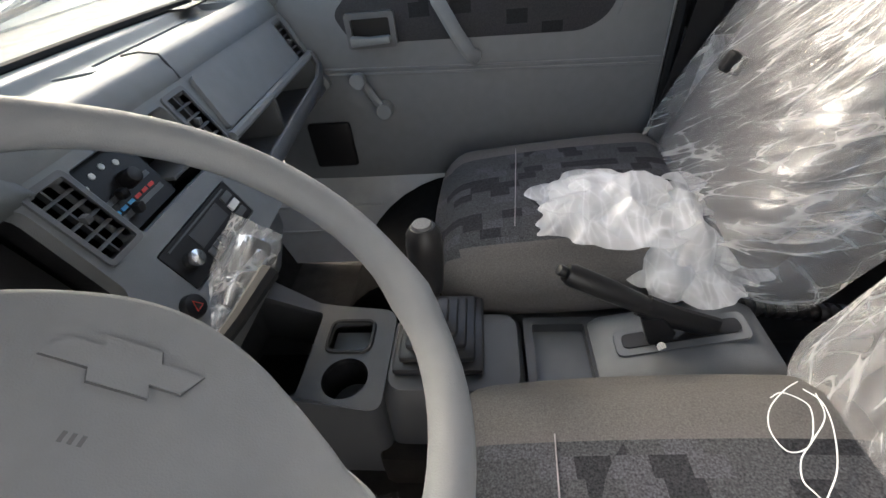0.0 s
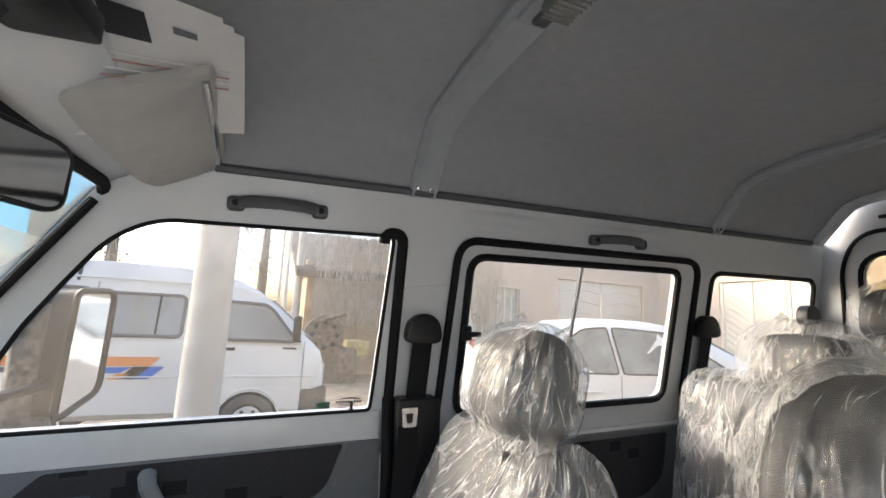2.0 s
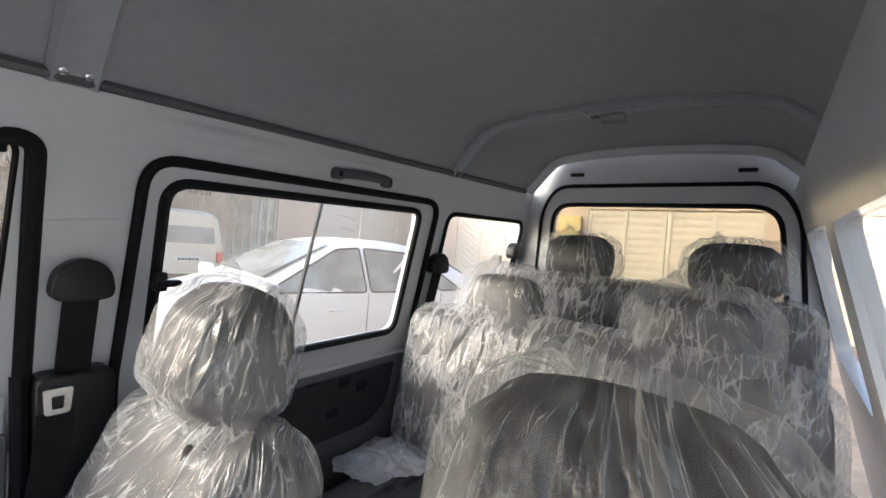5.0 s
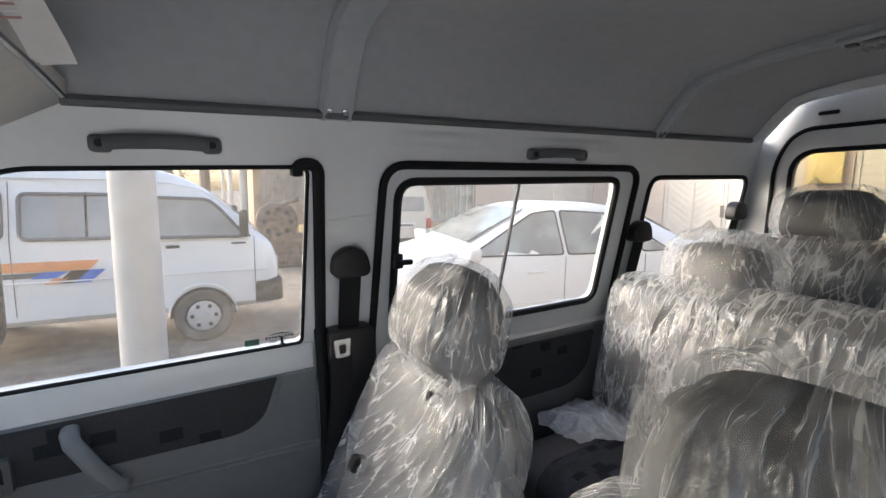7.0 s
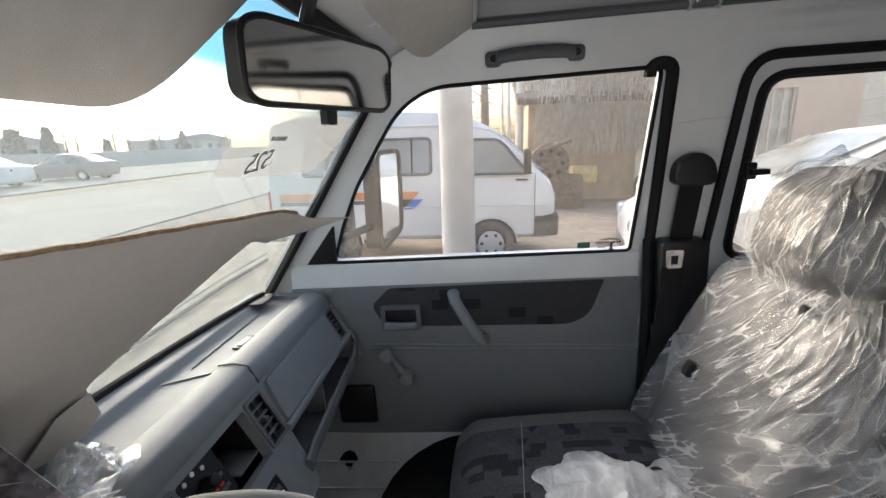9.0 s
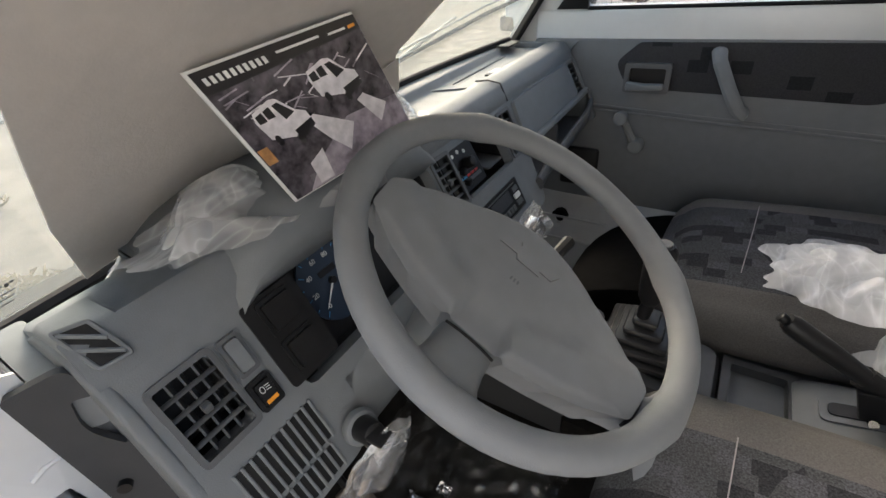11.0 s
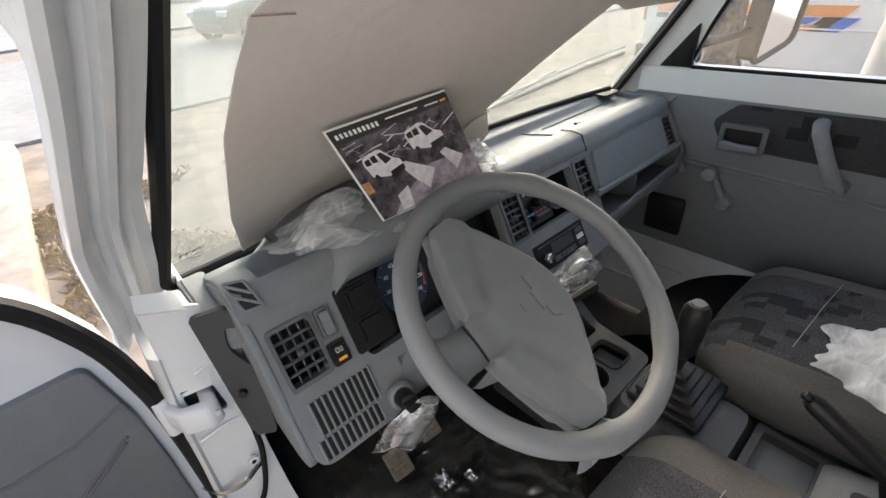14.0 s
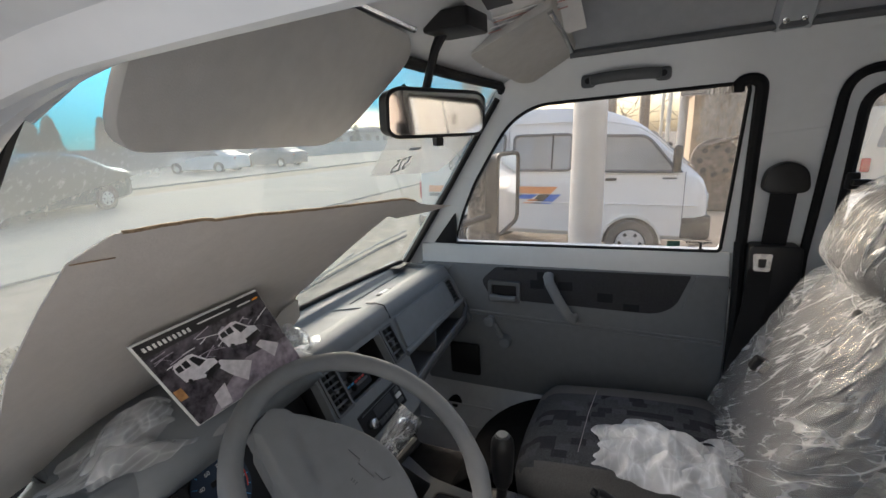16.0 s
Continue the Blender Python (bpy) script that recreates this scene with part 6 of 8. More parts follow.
cover([("back_sheet", (0.2, 1.16, 0.5), 0.08, lean(2.0, 0.5, 1.10, 12), 0.03), ("headrest_hood", (0.16, 0.30, 0.2), 0.06, lean(2.08, 0.68, 1.42, 10), 0.02), ("headrest_hood", (0.16, 0.30, 0.2), 0.06, lean(2.08, 0.155, 1.42, 10), 0.02)], "crumpled clear plastic over the third row bench", 61.0, material=SKIRT_R)


def bunch(name, cx, cy, cz, sx, sy, sz, seed, label, material=None, amt=0.03, n=40):
    """A heap of bunched film: three thin sheets over one another, folded hard, with ragged rims."""
    heap = thing(name, (cx, cy, cz - sz), label, "plastic sheet")
    N = int(n * 1.6)
    for layer in range(3):
        bm = bmesh.new()
        q = seed + 3.7 * layer
        size, lift = (1.25, 1.0, 0.72)[layer], (0.1, 0.55, 1.0)[layer]
        grid = []
        for i in range(N + 1):
            row = []
            for j in range(N + 1):
                u, v = 2 * i / N - 1, 2 * j / N - 1
                # square to disc, then a ragged rim
                x, y = u * math.sqrt(1 - v * v / 2), v * math.sqrt(1 - u * u / 2)
                r, a = math.hypot(x, y), math.atan2(y, x)
                rim = 1 + 0.4 * noise.noise(Vector((math.cos(a) * 1.4 + q, math.sin(a) * 1.4, q))) + 0.16 * r * noise.noise(Vector((math.cos(a) * 4 + q, math.sin(a) * 5, q)))
                p = Vector((x * sx * size * rim, y * sy * size * rim, 0))
                g = p * 8 + Vector((q, q, q))
                w = noise.noise_vector(g * 0.7) * 0.8
                f = 0.7 * (1 - 2.2 * abs(noise.noise(g + w))) + 0.26 * (1 - 2.2 * abs(noise.noise(g * 2.2 - w))) + 0.04 * noise.noise(g * 6 + w)
                p += noise.noise_vector(g * 0.9) * amt * 0.8
                p.z = sz * lift * (1 - r ** 3) * 1.2 + amt * 0.9 * f * (1 - 0.6 * r ** 4) + 0.2 * amt
                row.append(bm.verts.new(p + Vector((cx, cy, cz - sz * 0.6))))
            grid.append(row)
        for a, b in zip(grid, grid[1:]):
            for j in range(N):
                bm.faces.new((a[j], a[j + 1], b[j + 1], b[j]))
        part("fold", bm, material or FILM_W, heap, angle=60)
    return heap


bunch("bunched_plastic_sheet", 0.325, 0.735, 0.772, 0.135, 0.095, 0.03, 3.1, "bunched white plastic film lying on the passenger seat")
bunch("bunched_plastic_sheet", 0.42, 0.66, 0.72, 0.10, 0.09, 0.05, 8.1, "gathered plastic film at the foot of the seat back")
bunch("bunched_plastic_sheet", 1.36, 1.0, 0.76, 0.14, 0.10, 0.02, 13.1, "loose white plastic film on the rear bench")

# ribbed cable behind the handbrake, cord on the driver's seat, film on the driver's floor
cb = thing("ribbed_cable", (0.58, 0.56, 0.66), "black ribbed cable sleeve behind the handbrake", "cable")
path = [Vector((0.50 + 0.028 * i, 0.585 - 0.006 * i, 0.655 + 0.002 * i)) for i in range(9)]
part("sleeve", tube(path, 0.011, 8), BLACK, cb)
for i in range(8):
    for k in (0.2, 0.7):
        p = path[i].lerp(path[i + 1], k)
        part("rib", rod(p - Vector((0.004, 0, 0)), p + Vector((0.004, 0, 0)), 0.0155, seg=12), BLACK, cb)
CORD = [[(0.427, 0.362), (0.407, 0.35), (0.383, 0.329), (0.371, 0.304), (0.378, 0.284), (0.396, 0.286), (0.412, 0.304), (0.422, 0.329), (0.417, 0.342), (0.402, 0.347), (0.39, 0.342)],
        [(0.428, 0.353), (0.437, 0.336), (0.433, 0.308), (0.413, 0.268), (0.391, 0.242), (0.37, 0.22)],
        [(0.438, 0.348), (0.431, 0.32), (0.408, 0.296), (0.386, 0.276), (0.378, 0.257), (0.382, 0.243), (0.40, 0.21)]]
solo("white_cord", join(*[tube(flowing([(x, y, 0.776 + 0.002 * (i % 2)) for i, (x, y) in enumerate(c)], 5), 0.0007, 6) for c in CORD]), PAPER, "thin white cord lying on the driver's seat", "cord")
bm = bmesh.new()
N = 70
g = [[bm.verts.new((-0.48 + 0.42 * i / N + 0.03 * noise.noise(Vector((j * 0.12, 2, 0))), -0.09 + 0.46 * j / N + 0.03 * noise.noise(Vector((i * 0.12, 5, 0))), 0.436)) for j in range(N + 1)] for i in range(N + 1)]
for a, b in zip(g, g[1:]):
    for j in range(N):
        bm.faces.new((a[j], a[j + 1], b[j + 1], b[j]))
crumple(bm, 0.012, 11, (1, 1.3, 1), 4.4)
crumple(bm, 0.006, 30, (1.3, 0.8, 1), 9.4)
solo("floor_plastic_sheet", bm, FILM_D, "crumpled clear plastic sheet over the driver's dirty floor mat", "plastic sheet", angle=30)


for x, y, w, seed in ((-0.29, 0.125, 0.045, 2.0), (-0.255, 0.175, 0.03, 6.0)):
    bm = bmesh.new()
    g = [[bm.verts.new((x + w * (i / 9 - 0.5) * (1 + 0.4 * noise.noise(Vector((j * 0.5, seed, 0)))), y + w * 0.7 * (j / 9 - 0.5) * (1 + 0.5 * noise.noise(Vector((i * 0.5, seed, 3)))), 0.452)) for j in range(10)] for i in range(10)]
    for a, b in zip(g, g[1:]):
        for j in range(9):
            bm.faces.new((a[j], a[j + 1], b[j + 1], b[j]))
    solo("foil_scrap", crumple(bm, 0.009, 45, (1, 1, 1), seed), FOIL, "crumpled silver foil scrap on the driver's floor", "foil scrap", "foil scraps", angle=20)


# ---- things at the windscreen ----
def card_at(y, z, d=0.0):
    """The cardboard: stands on the dash's far edge, leans back with the screen, bowed in its lower middle."""
    up = min(1.0, max(0.0, (z - 1.2) / 0.2))
    bow = 0.034 * max(0.0, 1 - ((y - 0.19) / 0.27) ** 2) * min(1.0, max(0.0, (1.40 - z) / 0.15))
    return (-0.405 + (z - 1.216) * 0.87 + 0.22 * (y + 0.05) * up - bow + 0.45 * max(0.0, y - 0.5) + d, y, z)


CARD_LINE = [(-0.012, 1.434), (-0.027, 1.424), (-0.043, 1.411), (-0.055, 1.363), (-0.069, 1.29), (-0.068, 1.214), (-0.066, 1.142), (-0.047, 1.038), (0.1, 1.055), (0.25, 1.06), (0.42, 1.06), (0.50, 1.075), (0.50, 1.11), (0.443, 1.19),
             (0.446, 1.215), (0.438, 1.31), (0.436, 1.345), (0.437, 1.373), (0.452, 1.371), (0.488, 1.361), (0.55, 1.364), (0.59, 1.372), (0.52, 1.384), (0.443, 1.393), (0.47, 1.398), (0.452, 1.402), (0.43, 1.407), (0.33, 1.413),
             (0.225, 1.42), (0.14, 1.427), (0.086, 1.43), (0.074, 1.433), (0.03, 1.434)]
bm = bmesh.new()
vs = [bm.verts.new((y, z, 0)) for y, z in CARD_LINE]
bm.faces.new(vs)
bmesh.ops.triangulate(bm, faces=bm.faces)
bmesh.ops.subdivide_edges(bm, edges=bm.edges, cuts=5, use_grid_fill=True)
bmesh.ops.triangulate(bm, faces=bm.faces)
ex = bmesh.ops.extrude_face_region(bm, geom=list(bm.faces))
back = {v for v in ex["geom"] if isinstance(v, bmesh.types.BMVert)}


def card_wave(y, z):
    fold = max(0.0, 1 - abs(y - 0.03 - (z - 1.1) * 0.16) / 0.012)
    lift = max(0.0, 1 - abs(y - 0.30 - (z - 1.2) * 1.0) / 0.010) if z > 1.2 else 0.0
    return 0.003 * noise.noise(Vector((y * 5, z * 6, 1.7))) + 0.0014 * fold + 0.0006 * lift


for v in bm.verts:
    y, z = v.co.x, v.co.y
    v.co = Vector(card_at(y, z, card_wave(y, z) + (0.0 if v in back else -0.004)))
card = solo("cardboard_sunshade", bm, CARD, "grey brown cardboard sheet leaning back from the windscreen", "cardboard sheet", angle=40)
top_edge = []
for (y0, z0), (y1, z1) in zip(CARD_LINE[24:], CARD_LINE[25:] + CARD_LINE[:2]):
    for k in range(6):
        y, z = y0 + (y1 - y0) * k / 6, z0 + (z1 - z0) * k / 6
        top_edge.append(card_at(y, z + 0.001 * random.random(), card_wave(y, z) - 0.002 + 0.0015 * random.random()))
part("torn_edge", tube(top_edge, 0.0021, 5), CARD_EDGE, card, "torn brown corrugated edge")
part("crease", tube([card_at(-0.043, 1.4105, 0.002), card_at(-0.006, 1.4085, 0.002)], 0.0007, 5), CARD_EDGE, card)
part("paper_flap", plate([(0.40, 1.085), (0.495, 1.085), (0.498, 1.12), (0.44, 1.188), (0.41, 1.17)], [], lambda y, z: card_at(y, z, 0.007), (0.002, 0, 0)), CARD, card)

# booklet: dark cover picture with two plain vehicle shapes, white spine
TL, TR, BL = Vector((-0.374, 0.061, 1.2595)), Vector((-0.340, 0.254, 1.279)), Vector((-0.352, 0.118, 1.106))
bu, bv = TR - TL, BL - TL
bn = bu.cross(bv).normalized()
bn = bn if bn.x > 0 else -bn
bk = lambda d: (lambda u, v: tuple(TL + bu * u + bv * v + bn * d))
book = thing("booklet", tuple(BL), "glossy booklet with a dark printed cover standing on the dashboard", "booklet")
COVER = mat("booklet cover print", (0.065, 0.057, 0.067), 0.25, var=0.9, scale=70, dirt=(0.26, 0.235, 0.265), dscale=26)
PALEP = mat("pale print", (0.72, 0.69, 0.72), 0.3, var=0.2, scale=90, dirt=(0.5, 0.46, 0.5), dscale=40)
INK, PLUM = mat("black print", (0.02, 0.018, 0.02), 0.3), mat("mauve print", (0.3, 0.26, 0.31), 0.3, var=0.6, scale=60, dirt=(0.6, 0.56, 0.62), dscale=25.0)
part("page_block", plate([(0, 0), (1, 0), (1, 1), (0, 1)], [], bk(0.0), tuple(bn * 0.005)), PAPER, book)
part("cover", plate([(0.015, 0.015), (0.995, 0.015), (0.995, 0.99), (0.015, 0.99)], [], bk(0.005), tuple(bn * 0.0012)), COVER, book, "dark cover picture")
part("title_band", plate([(0.015, 0.015), (0.995, 0.015), (0.995, 0.11), (0.015, 0.16)], [], bk(0.0062), tuple(bn * 0.0005)), INK, book)
part("floor_print", plate([(0.12, 0.985), (0.28, 0.82), (0.6, 0.62), (0.995, 0.64), (0.995, 0.99)], [], bk(0.0062), tuple(bn * 0.0004)), PLUM, book)
for k in range(10):
    part("title_bar", plate(rect(0.05 + 0.035 * k, 0.07 + 0.035 * k, 0.06, 0.105), [], bk(0.0067), tuple(bn * 0.0004)), MARK, book)
part("subtitle_bar", plate(rect(0.45, 0.72, 0.06, 0.075), [], bk(0.0067), tuple(bn * 0.0004)), MARK, book)
part("maker_bar", plate(rect(0.78, 0.9, 0.07, 0.085), [], bk(0.0067), tuple(bn * 0.0004)), MARK, book)
part("maker_mark", plate([(0.92, 0.07), (0.97, 0.065), (0.97, 0.085), (0.92, 0.09)], [], bk(0.0067), tuple(bn * 0.0004)), AMBER, book)
for u0, v0, w, h in ((0.1, 0.3, 0.3, 0.34), (0.5, 0.2, 0.32, 0.32)):
    P = lambda pts: [(u0 + w * a, v0 + h * b) for a, b in pts]
    part("printed_vehicle", plate(P([(0.05, 0.3), (0.1, 0.12), (0.5, 0.0), (0.62, 0.03), (0.82, 0.36), (0.98, 0.46), (1.0, 0.72), (0.62, 0.88), (0.1, 0.7)]), [], bk(0.0068), tuple(bn * 0.0004)), PALEP, book)
    part("printed_glass", plate(P([(0.48, 0.12), (0.6, 0.1), (0.78, 0.38), (0.56, 0.46)]), [], bk(0.0073), tuple(bn * 0.0004)), INK, book)
    for a in (0.1, 0.28):
        part("printed_glass", plate(P([(a, 0.22 - a * 0.25), (a + 0.14, 0.18 - a * 0.25), (a + 0.15, 0.36 - a * 0.1), (a, 0.36 - a * 0.1)]), [], bk(0.0073), tuple(bn * 0.0004)), INK, book)
    part("printed_bumper", plate(P([(0.56, 0.72), (0.99, 0.62), (0.99, 0.78), (0.6, 0.94)]), [], bk(0.0073), tuple(bn * 0.0004)), INK, book)
    for a, b in ((0.2, 0.76), (0.58, 0.92)):
        part("printed_wheel", plate([(u0 + w * (a + 0.06 * math.cos(t)), v0 + h * (b + 0.12 * math.sin(t))) for t in [k * 0.6283 for k in range(10)]], [], bk(0.0076), tuple(bn * 0.0004)), INK, book)
part("printed_box", plate(rect(0.02, 0.08, 0.56, 0.68), [], bk(0.0068), tuple(bn * 0.0004)), mat("brown print", (0.4, 0.2, 0.08), 0.3, var=0.5, scale=90), book)
for pts in ([(0.36, 0.52), (0.42, 0.5), (0.62, 0.68), (0.5, 0.86), (0.42, 0.7)], [(0.72, 0.55), (0.78, 0.52), (0.9, 0.66), (0.8, 0.78)], [(0.22, 0.8), (0.34, 0.74), (0.3, 0.97), (0.2, 0.97)]):
    part("printed_glow", plate(pts, [], bk(0.0070), tuple(bn * 0.0002)), PALEP, book)
rng = random.Random(8)
for k in range(34):
    a, b, c = rng.uniform(0.03, 0.9), rng.uniform(0.15, 0.45), rng.uniform(-0.9, 0.9)
    e = rng.uniform(0.05, 0.16)
    u1, v1 = min(0.985, a + e * math.cos(c)), max(0.13, b + e * math.sin(c))
    part("printed_beam", plate([(a, b), (u1, v1), (u1 + 0.004, v1 + 0.009), (a + 0.004, b + 0.009)], [], bk(0.0066), tuple(bn * 0.0002)), PLUM if k % 3 else PALEP, book)

bunch("plastic_bag", -0.425, 0.08, 1.105, 0.05, 0.10, 0.03, 17.0, "crumpled clear plastic bag on the dashboard", BAGF, 0.022, 36)
bunch("plastic_bag", -0.345, 0.27, 1.13, 0.03, 0.085, 0.035, 23.0, "crumpled clear plastic bag beside the booklet", BAGF, 0.02, 40)
bunch("plastic_bag", -0.41, 0.375, 1.12, 0.035, 0.06, 0.05, 29.0, "crumpled clear plastic bag on the dashboard top", FILM, 0.02, 30)


def small_bag(at, end, w, label, seed):
    """A flat clear bag with something silver in it."""
    a, b = Vector(at), Vector(end)
    d = (b - a)
    s = d.cross(Vector((1, 0, 0.4))).normalized() * w
    bm = bmesh.new()
    n = 14
    rows = []
    for i in range(n + 1):
        t = i / n
        k = (0.35 + 0.65 * min(1, t * 2.2))
        rows.append([bm.verts.new(a + d * t + s * (j / 6 - 1) * k + Vector((1, 0, 0.5)) * 0.014 * math.sin(math.pi * min(1, t * 1.1)) * (1 - (j / 6 - 1) ** 2)) for j in range(13)])
    for p, q in zip(rows, rows[1:]):
        for j in range(12):
            bm.faces.new((p[j], p[j + 1], q[j + 1], q[j]))
    crumple(bm, 0.006, 40, (1, 1, 1), seed)
    g = thing("small_plastic_bag", tuple(a), label, "plastic bag", "small bags")
    part("film", bm, FILM, g, angle=60)
    inner = cushion((0.085, 0.02, 0.045), 0.008, 6, Matrix.Translation(a + d * 0.55 + Vector((0.002, 0, -0.002))) @ d.to_track_quat("X", "Z").to_matrix().to_4x4())
    crumple(inner, 0.004, 50, (1, 1, 1), seed)
    part("packet", inner, FOIL, g, "silver packet")
    return g


small_bag((-0.215, 0.37, 0.86), (-0.185, 0.475, 0.935), 0.04, "small clear bag hanging from the radio", 3.3)
small_bag((-0.20, 0.06, 0.875), (-0.235, -0.005, 0.765), 0.042, "small clear bag hanging from the ignition key", 5.1)

# sheet with printed number bars on the screen
pl = thing("paper_sheet", ws(0.8, 1.44), "white paper sheet stuck to the windscreen", "paper sheet")
THIN = film("thin paper", 0.34, 0.4, 3.0, 2.0, (0.5, 0.51, 0.5), gloss=0.03, uv=False)
SHEET = [(0.592, 1.441), (0.68, 1.436), (0.82, 1.428), (0.94, 1.424), (0.985, 1.45), (1.012, 1.49), (1.025, 1.535), (0.8, 1.54), (0.582, 1.535)]
part("sheet", plate(SHEET, [], lambda y, z: ws(y, z, 0.006), (0.0008, 0, 0)), THIN, pl)
cu = bpy.data.curves.new("figures", "FONT")
cu.body, cu.size, cu.align_x, cu.align_y, cu.extrude = "525", 0.046, "CENTER", "CENTER", 0.0003
tmp = new("figures", cu)
me = bpy.data.meshes.new_from_object(tmp.evaluated_get(bpy.context.evaluated_depsgraph_get()))
bpy.data.objects.remove(tmp)
bm = bmesh.new()
bm.from_mesh(me)
bpy.data.meshes.remove(me)
for v in bm.verts:
    # printed on the outer side: reads mirrored from within
    v.co = Vector(ws(0.703 - v.co.x, 1.458 + v.co.y + 0.12 * -v.co.x, 0.0078 + v.co.z))
bmesh.ops.reverse_faces(bm, faces=bm.faces)
part("figures", bm, mat("faint grey ink", (0.3, 0.31, 0.32), 0.7), pl)
for k in range(5):
    part("bar", plate(rect(0.70 + 0.011 * k, 0.707 + 0.011 * k, 1.492, 1.499), [], lambda y, z: ws(y, z, 0.008), (0.0008, 0, 0)), PLASTIC, pl)
wm = thing("screen_marking", ws(-0.12, 1.06, 0.004), "small dark printed marks low in the windscreen's corner", "marking")
for k in range(8):
    part("bar", plate(rect(-0.144 + 0.0052 * k, -0.1405 + 0.0052 * k, 1.083 + 0.003 * (k % 2), 1.089), [], lambda y, z: ws(y, z, 0.004), (0.0008, 0, 0)), BLACK, wm)
for k in range(3):
    part("bar", plate(rect(-0.138 + 0.006 * k, -0.106 - 0.003 * k, 1.074 - 0.008 * k, 1.0755 - 0.008 * k), [], lambda y, z: ws(y, z, 0.004), (0.0008, 0, 0)), BLACK, wm)

wiper = thing("windscreen_wiper", ws(0.77, 1.12, -0.03), "grey windscreen wiper resting outside the glass", "wiper")
WIPE = [(0.60, 1.128), (0.70, 1.141), (0.78, 1.152), (0.92, 1.174), (1.065, 1.19)]
part("blade", tube([ws(y, z, -0.012) for y, z in WIPE], 0.004, 6, flat=(0.003, 0.005)), RUBBER, wiper)
part("frame", tube([ws(y, z + 0.012, -0.022) for y, z in WIPE], 0.0028, 6), PLASTIC_D, wiper)
part("arm", tube([ws(0.5, 1.06, -0.02), ws(0.62, 1.10, -0.03), ws(0.83, 1.172, -0.032)], [0.007, 0.005, 0.0035], 6), PLASTIC_D, wiper)

# ---- overhead: mirror, visors, papers ----
im = thing("interior_mirror", (-0.08, 0.49, 1.51), "black framed interior mirror on a stalk", "interior mirror")
MC, MD, MN = Vector((-0.08, 0.493, 1.551)), Vector((0.353, 0.936, 0.0)).normalized(), Vector((0.936, -0.353, -0.08)).normalized()
MU = MN.cross(MD).normalized()
MU = MU if MU.z > 0 else -MU
mface = lambda d: (lambda u, v: tuple(MC + MD * u + MU * v + MN * d))
IM = rounded([(-0.122, -0.028), (-0.105, -0.037), (0.105, -0.037), (0.122, -0.028), (0.122, 0.032), (0.10, 0.04), (-0.10, 0.04), (-0.122, 0.03)], 0.012, 3)
part("housing", plate(IM, [], mface(-0.001), tuple(MN * -0.02)), BLACK, im)
part("frame", tube([mface(0.0)(u, v) for u, v in IM], 0.0036, 8, True), BLACK, im)
part("mirror_glass", plate([(u * 0.98, v * 0.95) for u, v in IM], [], mface(0.002), tuple(MN * -0.002)), MIRROR, im, "silvered mirror glass")
part("tab", plate(rect(-0.006, 0.012, -0.056, -0.034, 0.003), [], mface(-0.004), tuple(MN * -0.01)), BLACK, im)
part("stalk", tube([tuple(MC - MN * 0.02 + MU * 0.02), (-0.105, 0.495, 1.60), (-0.075, 0.475, 1.655), (-0.045, 0.46, 1.69)], [0.012, 0.008, 0.008, 0.011], 8), BLACK, im)
part("clip", tube([tuple(MC - MN * 0.02 + MU * 0.03 - MD * 0.05), (-0.13, 0.45, 1.60)], 0.006, 8), BLACK, im)
part("mount", prism(rounded([(-0.075, 0.425), (0.005, 0.42), (0.015, 0.50), (-0.065, 0.505)], 0.01, 3), "z", 1.672, 1.70, 0.006), BLACK, im, "black mounting plate")

vd = thing("sun_visor", ws(0.2, 1.51, 0.04), "warm grey sun visor folded down over the windscreen", "sun visor", "sun visors")
VIS = rounded([(-0.03, 1.513), (0.325, 1.513), (0.40, 1.60), (0.435, 1.645), (0.40, 1.672), (0.0, 1.668), (-0.025, 1.60)], [0.04, 0.05, 0.06, 0.03, 0.02, 0.02, 0.03], 5)
bm = plate(VIS, [], lambda y, z: (ws(y, z)[0] + 0.045 - (z - 1.513) * 0.1, y, z), (0.017, 0, -0.006))
part("panel", bevel(bm, 0.005, 2, 50), VISOR, vd)
part("hinge_rod", tube([(-0.075, 0.02, 1.667), (-0.08, 0.2, 1.676), (-0.08, 0.41, 1.676)], 0.006, 8), CHROME, vd)
part("clip", cushion((0.02, 0.03, 0.016), 0.006, 4, Matrix.Translation((-0.045, 0.04, 1.66))), BLACK, vd)
vp = thing("sun_visor", (0.0, 0.82, 1.64), "warm grey sun visor folded up under the roof", "sun visor", "sun visors")
q = [Vector(p) for p in ((-0.085, 0.655, 1.668), (-0.03, 0.965, 1.632), (0.092, 0.995, 1.705), (0.095, 0.63, 1.73))]


def quad_at(u, v):
    return tuple((q[0] * (1 - u) + q[1] * u) * (1 - v) + (q[3] * (1 - u) + q[2] * u) * v)


bm = plate(rounded([(0, 0.05), (0.2, 0), (0.85, 0), (1, 0.12), (1, 0.9), (0.93, 1), (0, 1)], [0.05, 0.1, 0.08, 0.08, 0.06, 0.05, 0.05], 4), [], quad_at, (0.004, 0, 0.017))
part("panel", bevel(bm, 0.005, 2, 50), VISOR, vp)
part("hinge_rod", tube([quad_at(0.04, 0.96), quad_at(0.5, 0.97), quad_at(0.96, 0.95)], 0.006, 8), CHROME, vp)
pp = thing("paper_stack", (0.1, 0.7, 1.73), "stack of printed white papers tucked above the visor", "papers")
PINKM = mat("faded red print", (0.45, 0.28, 0.25), 0.7)


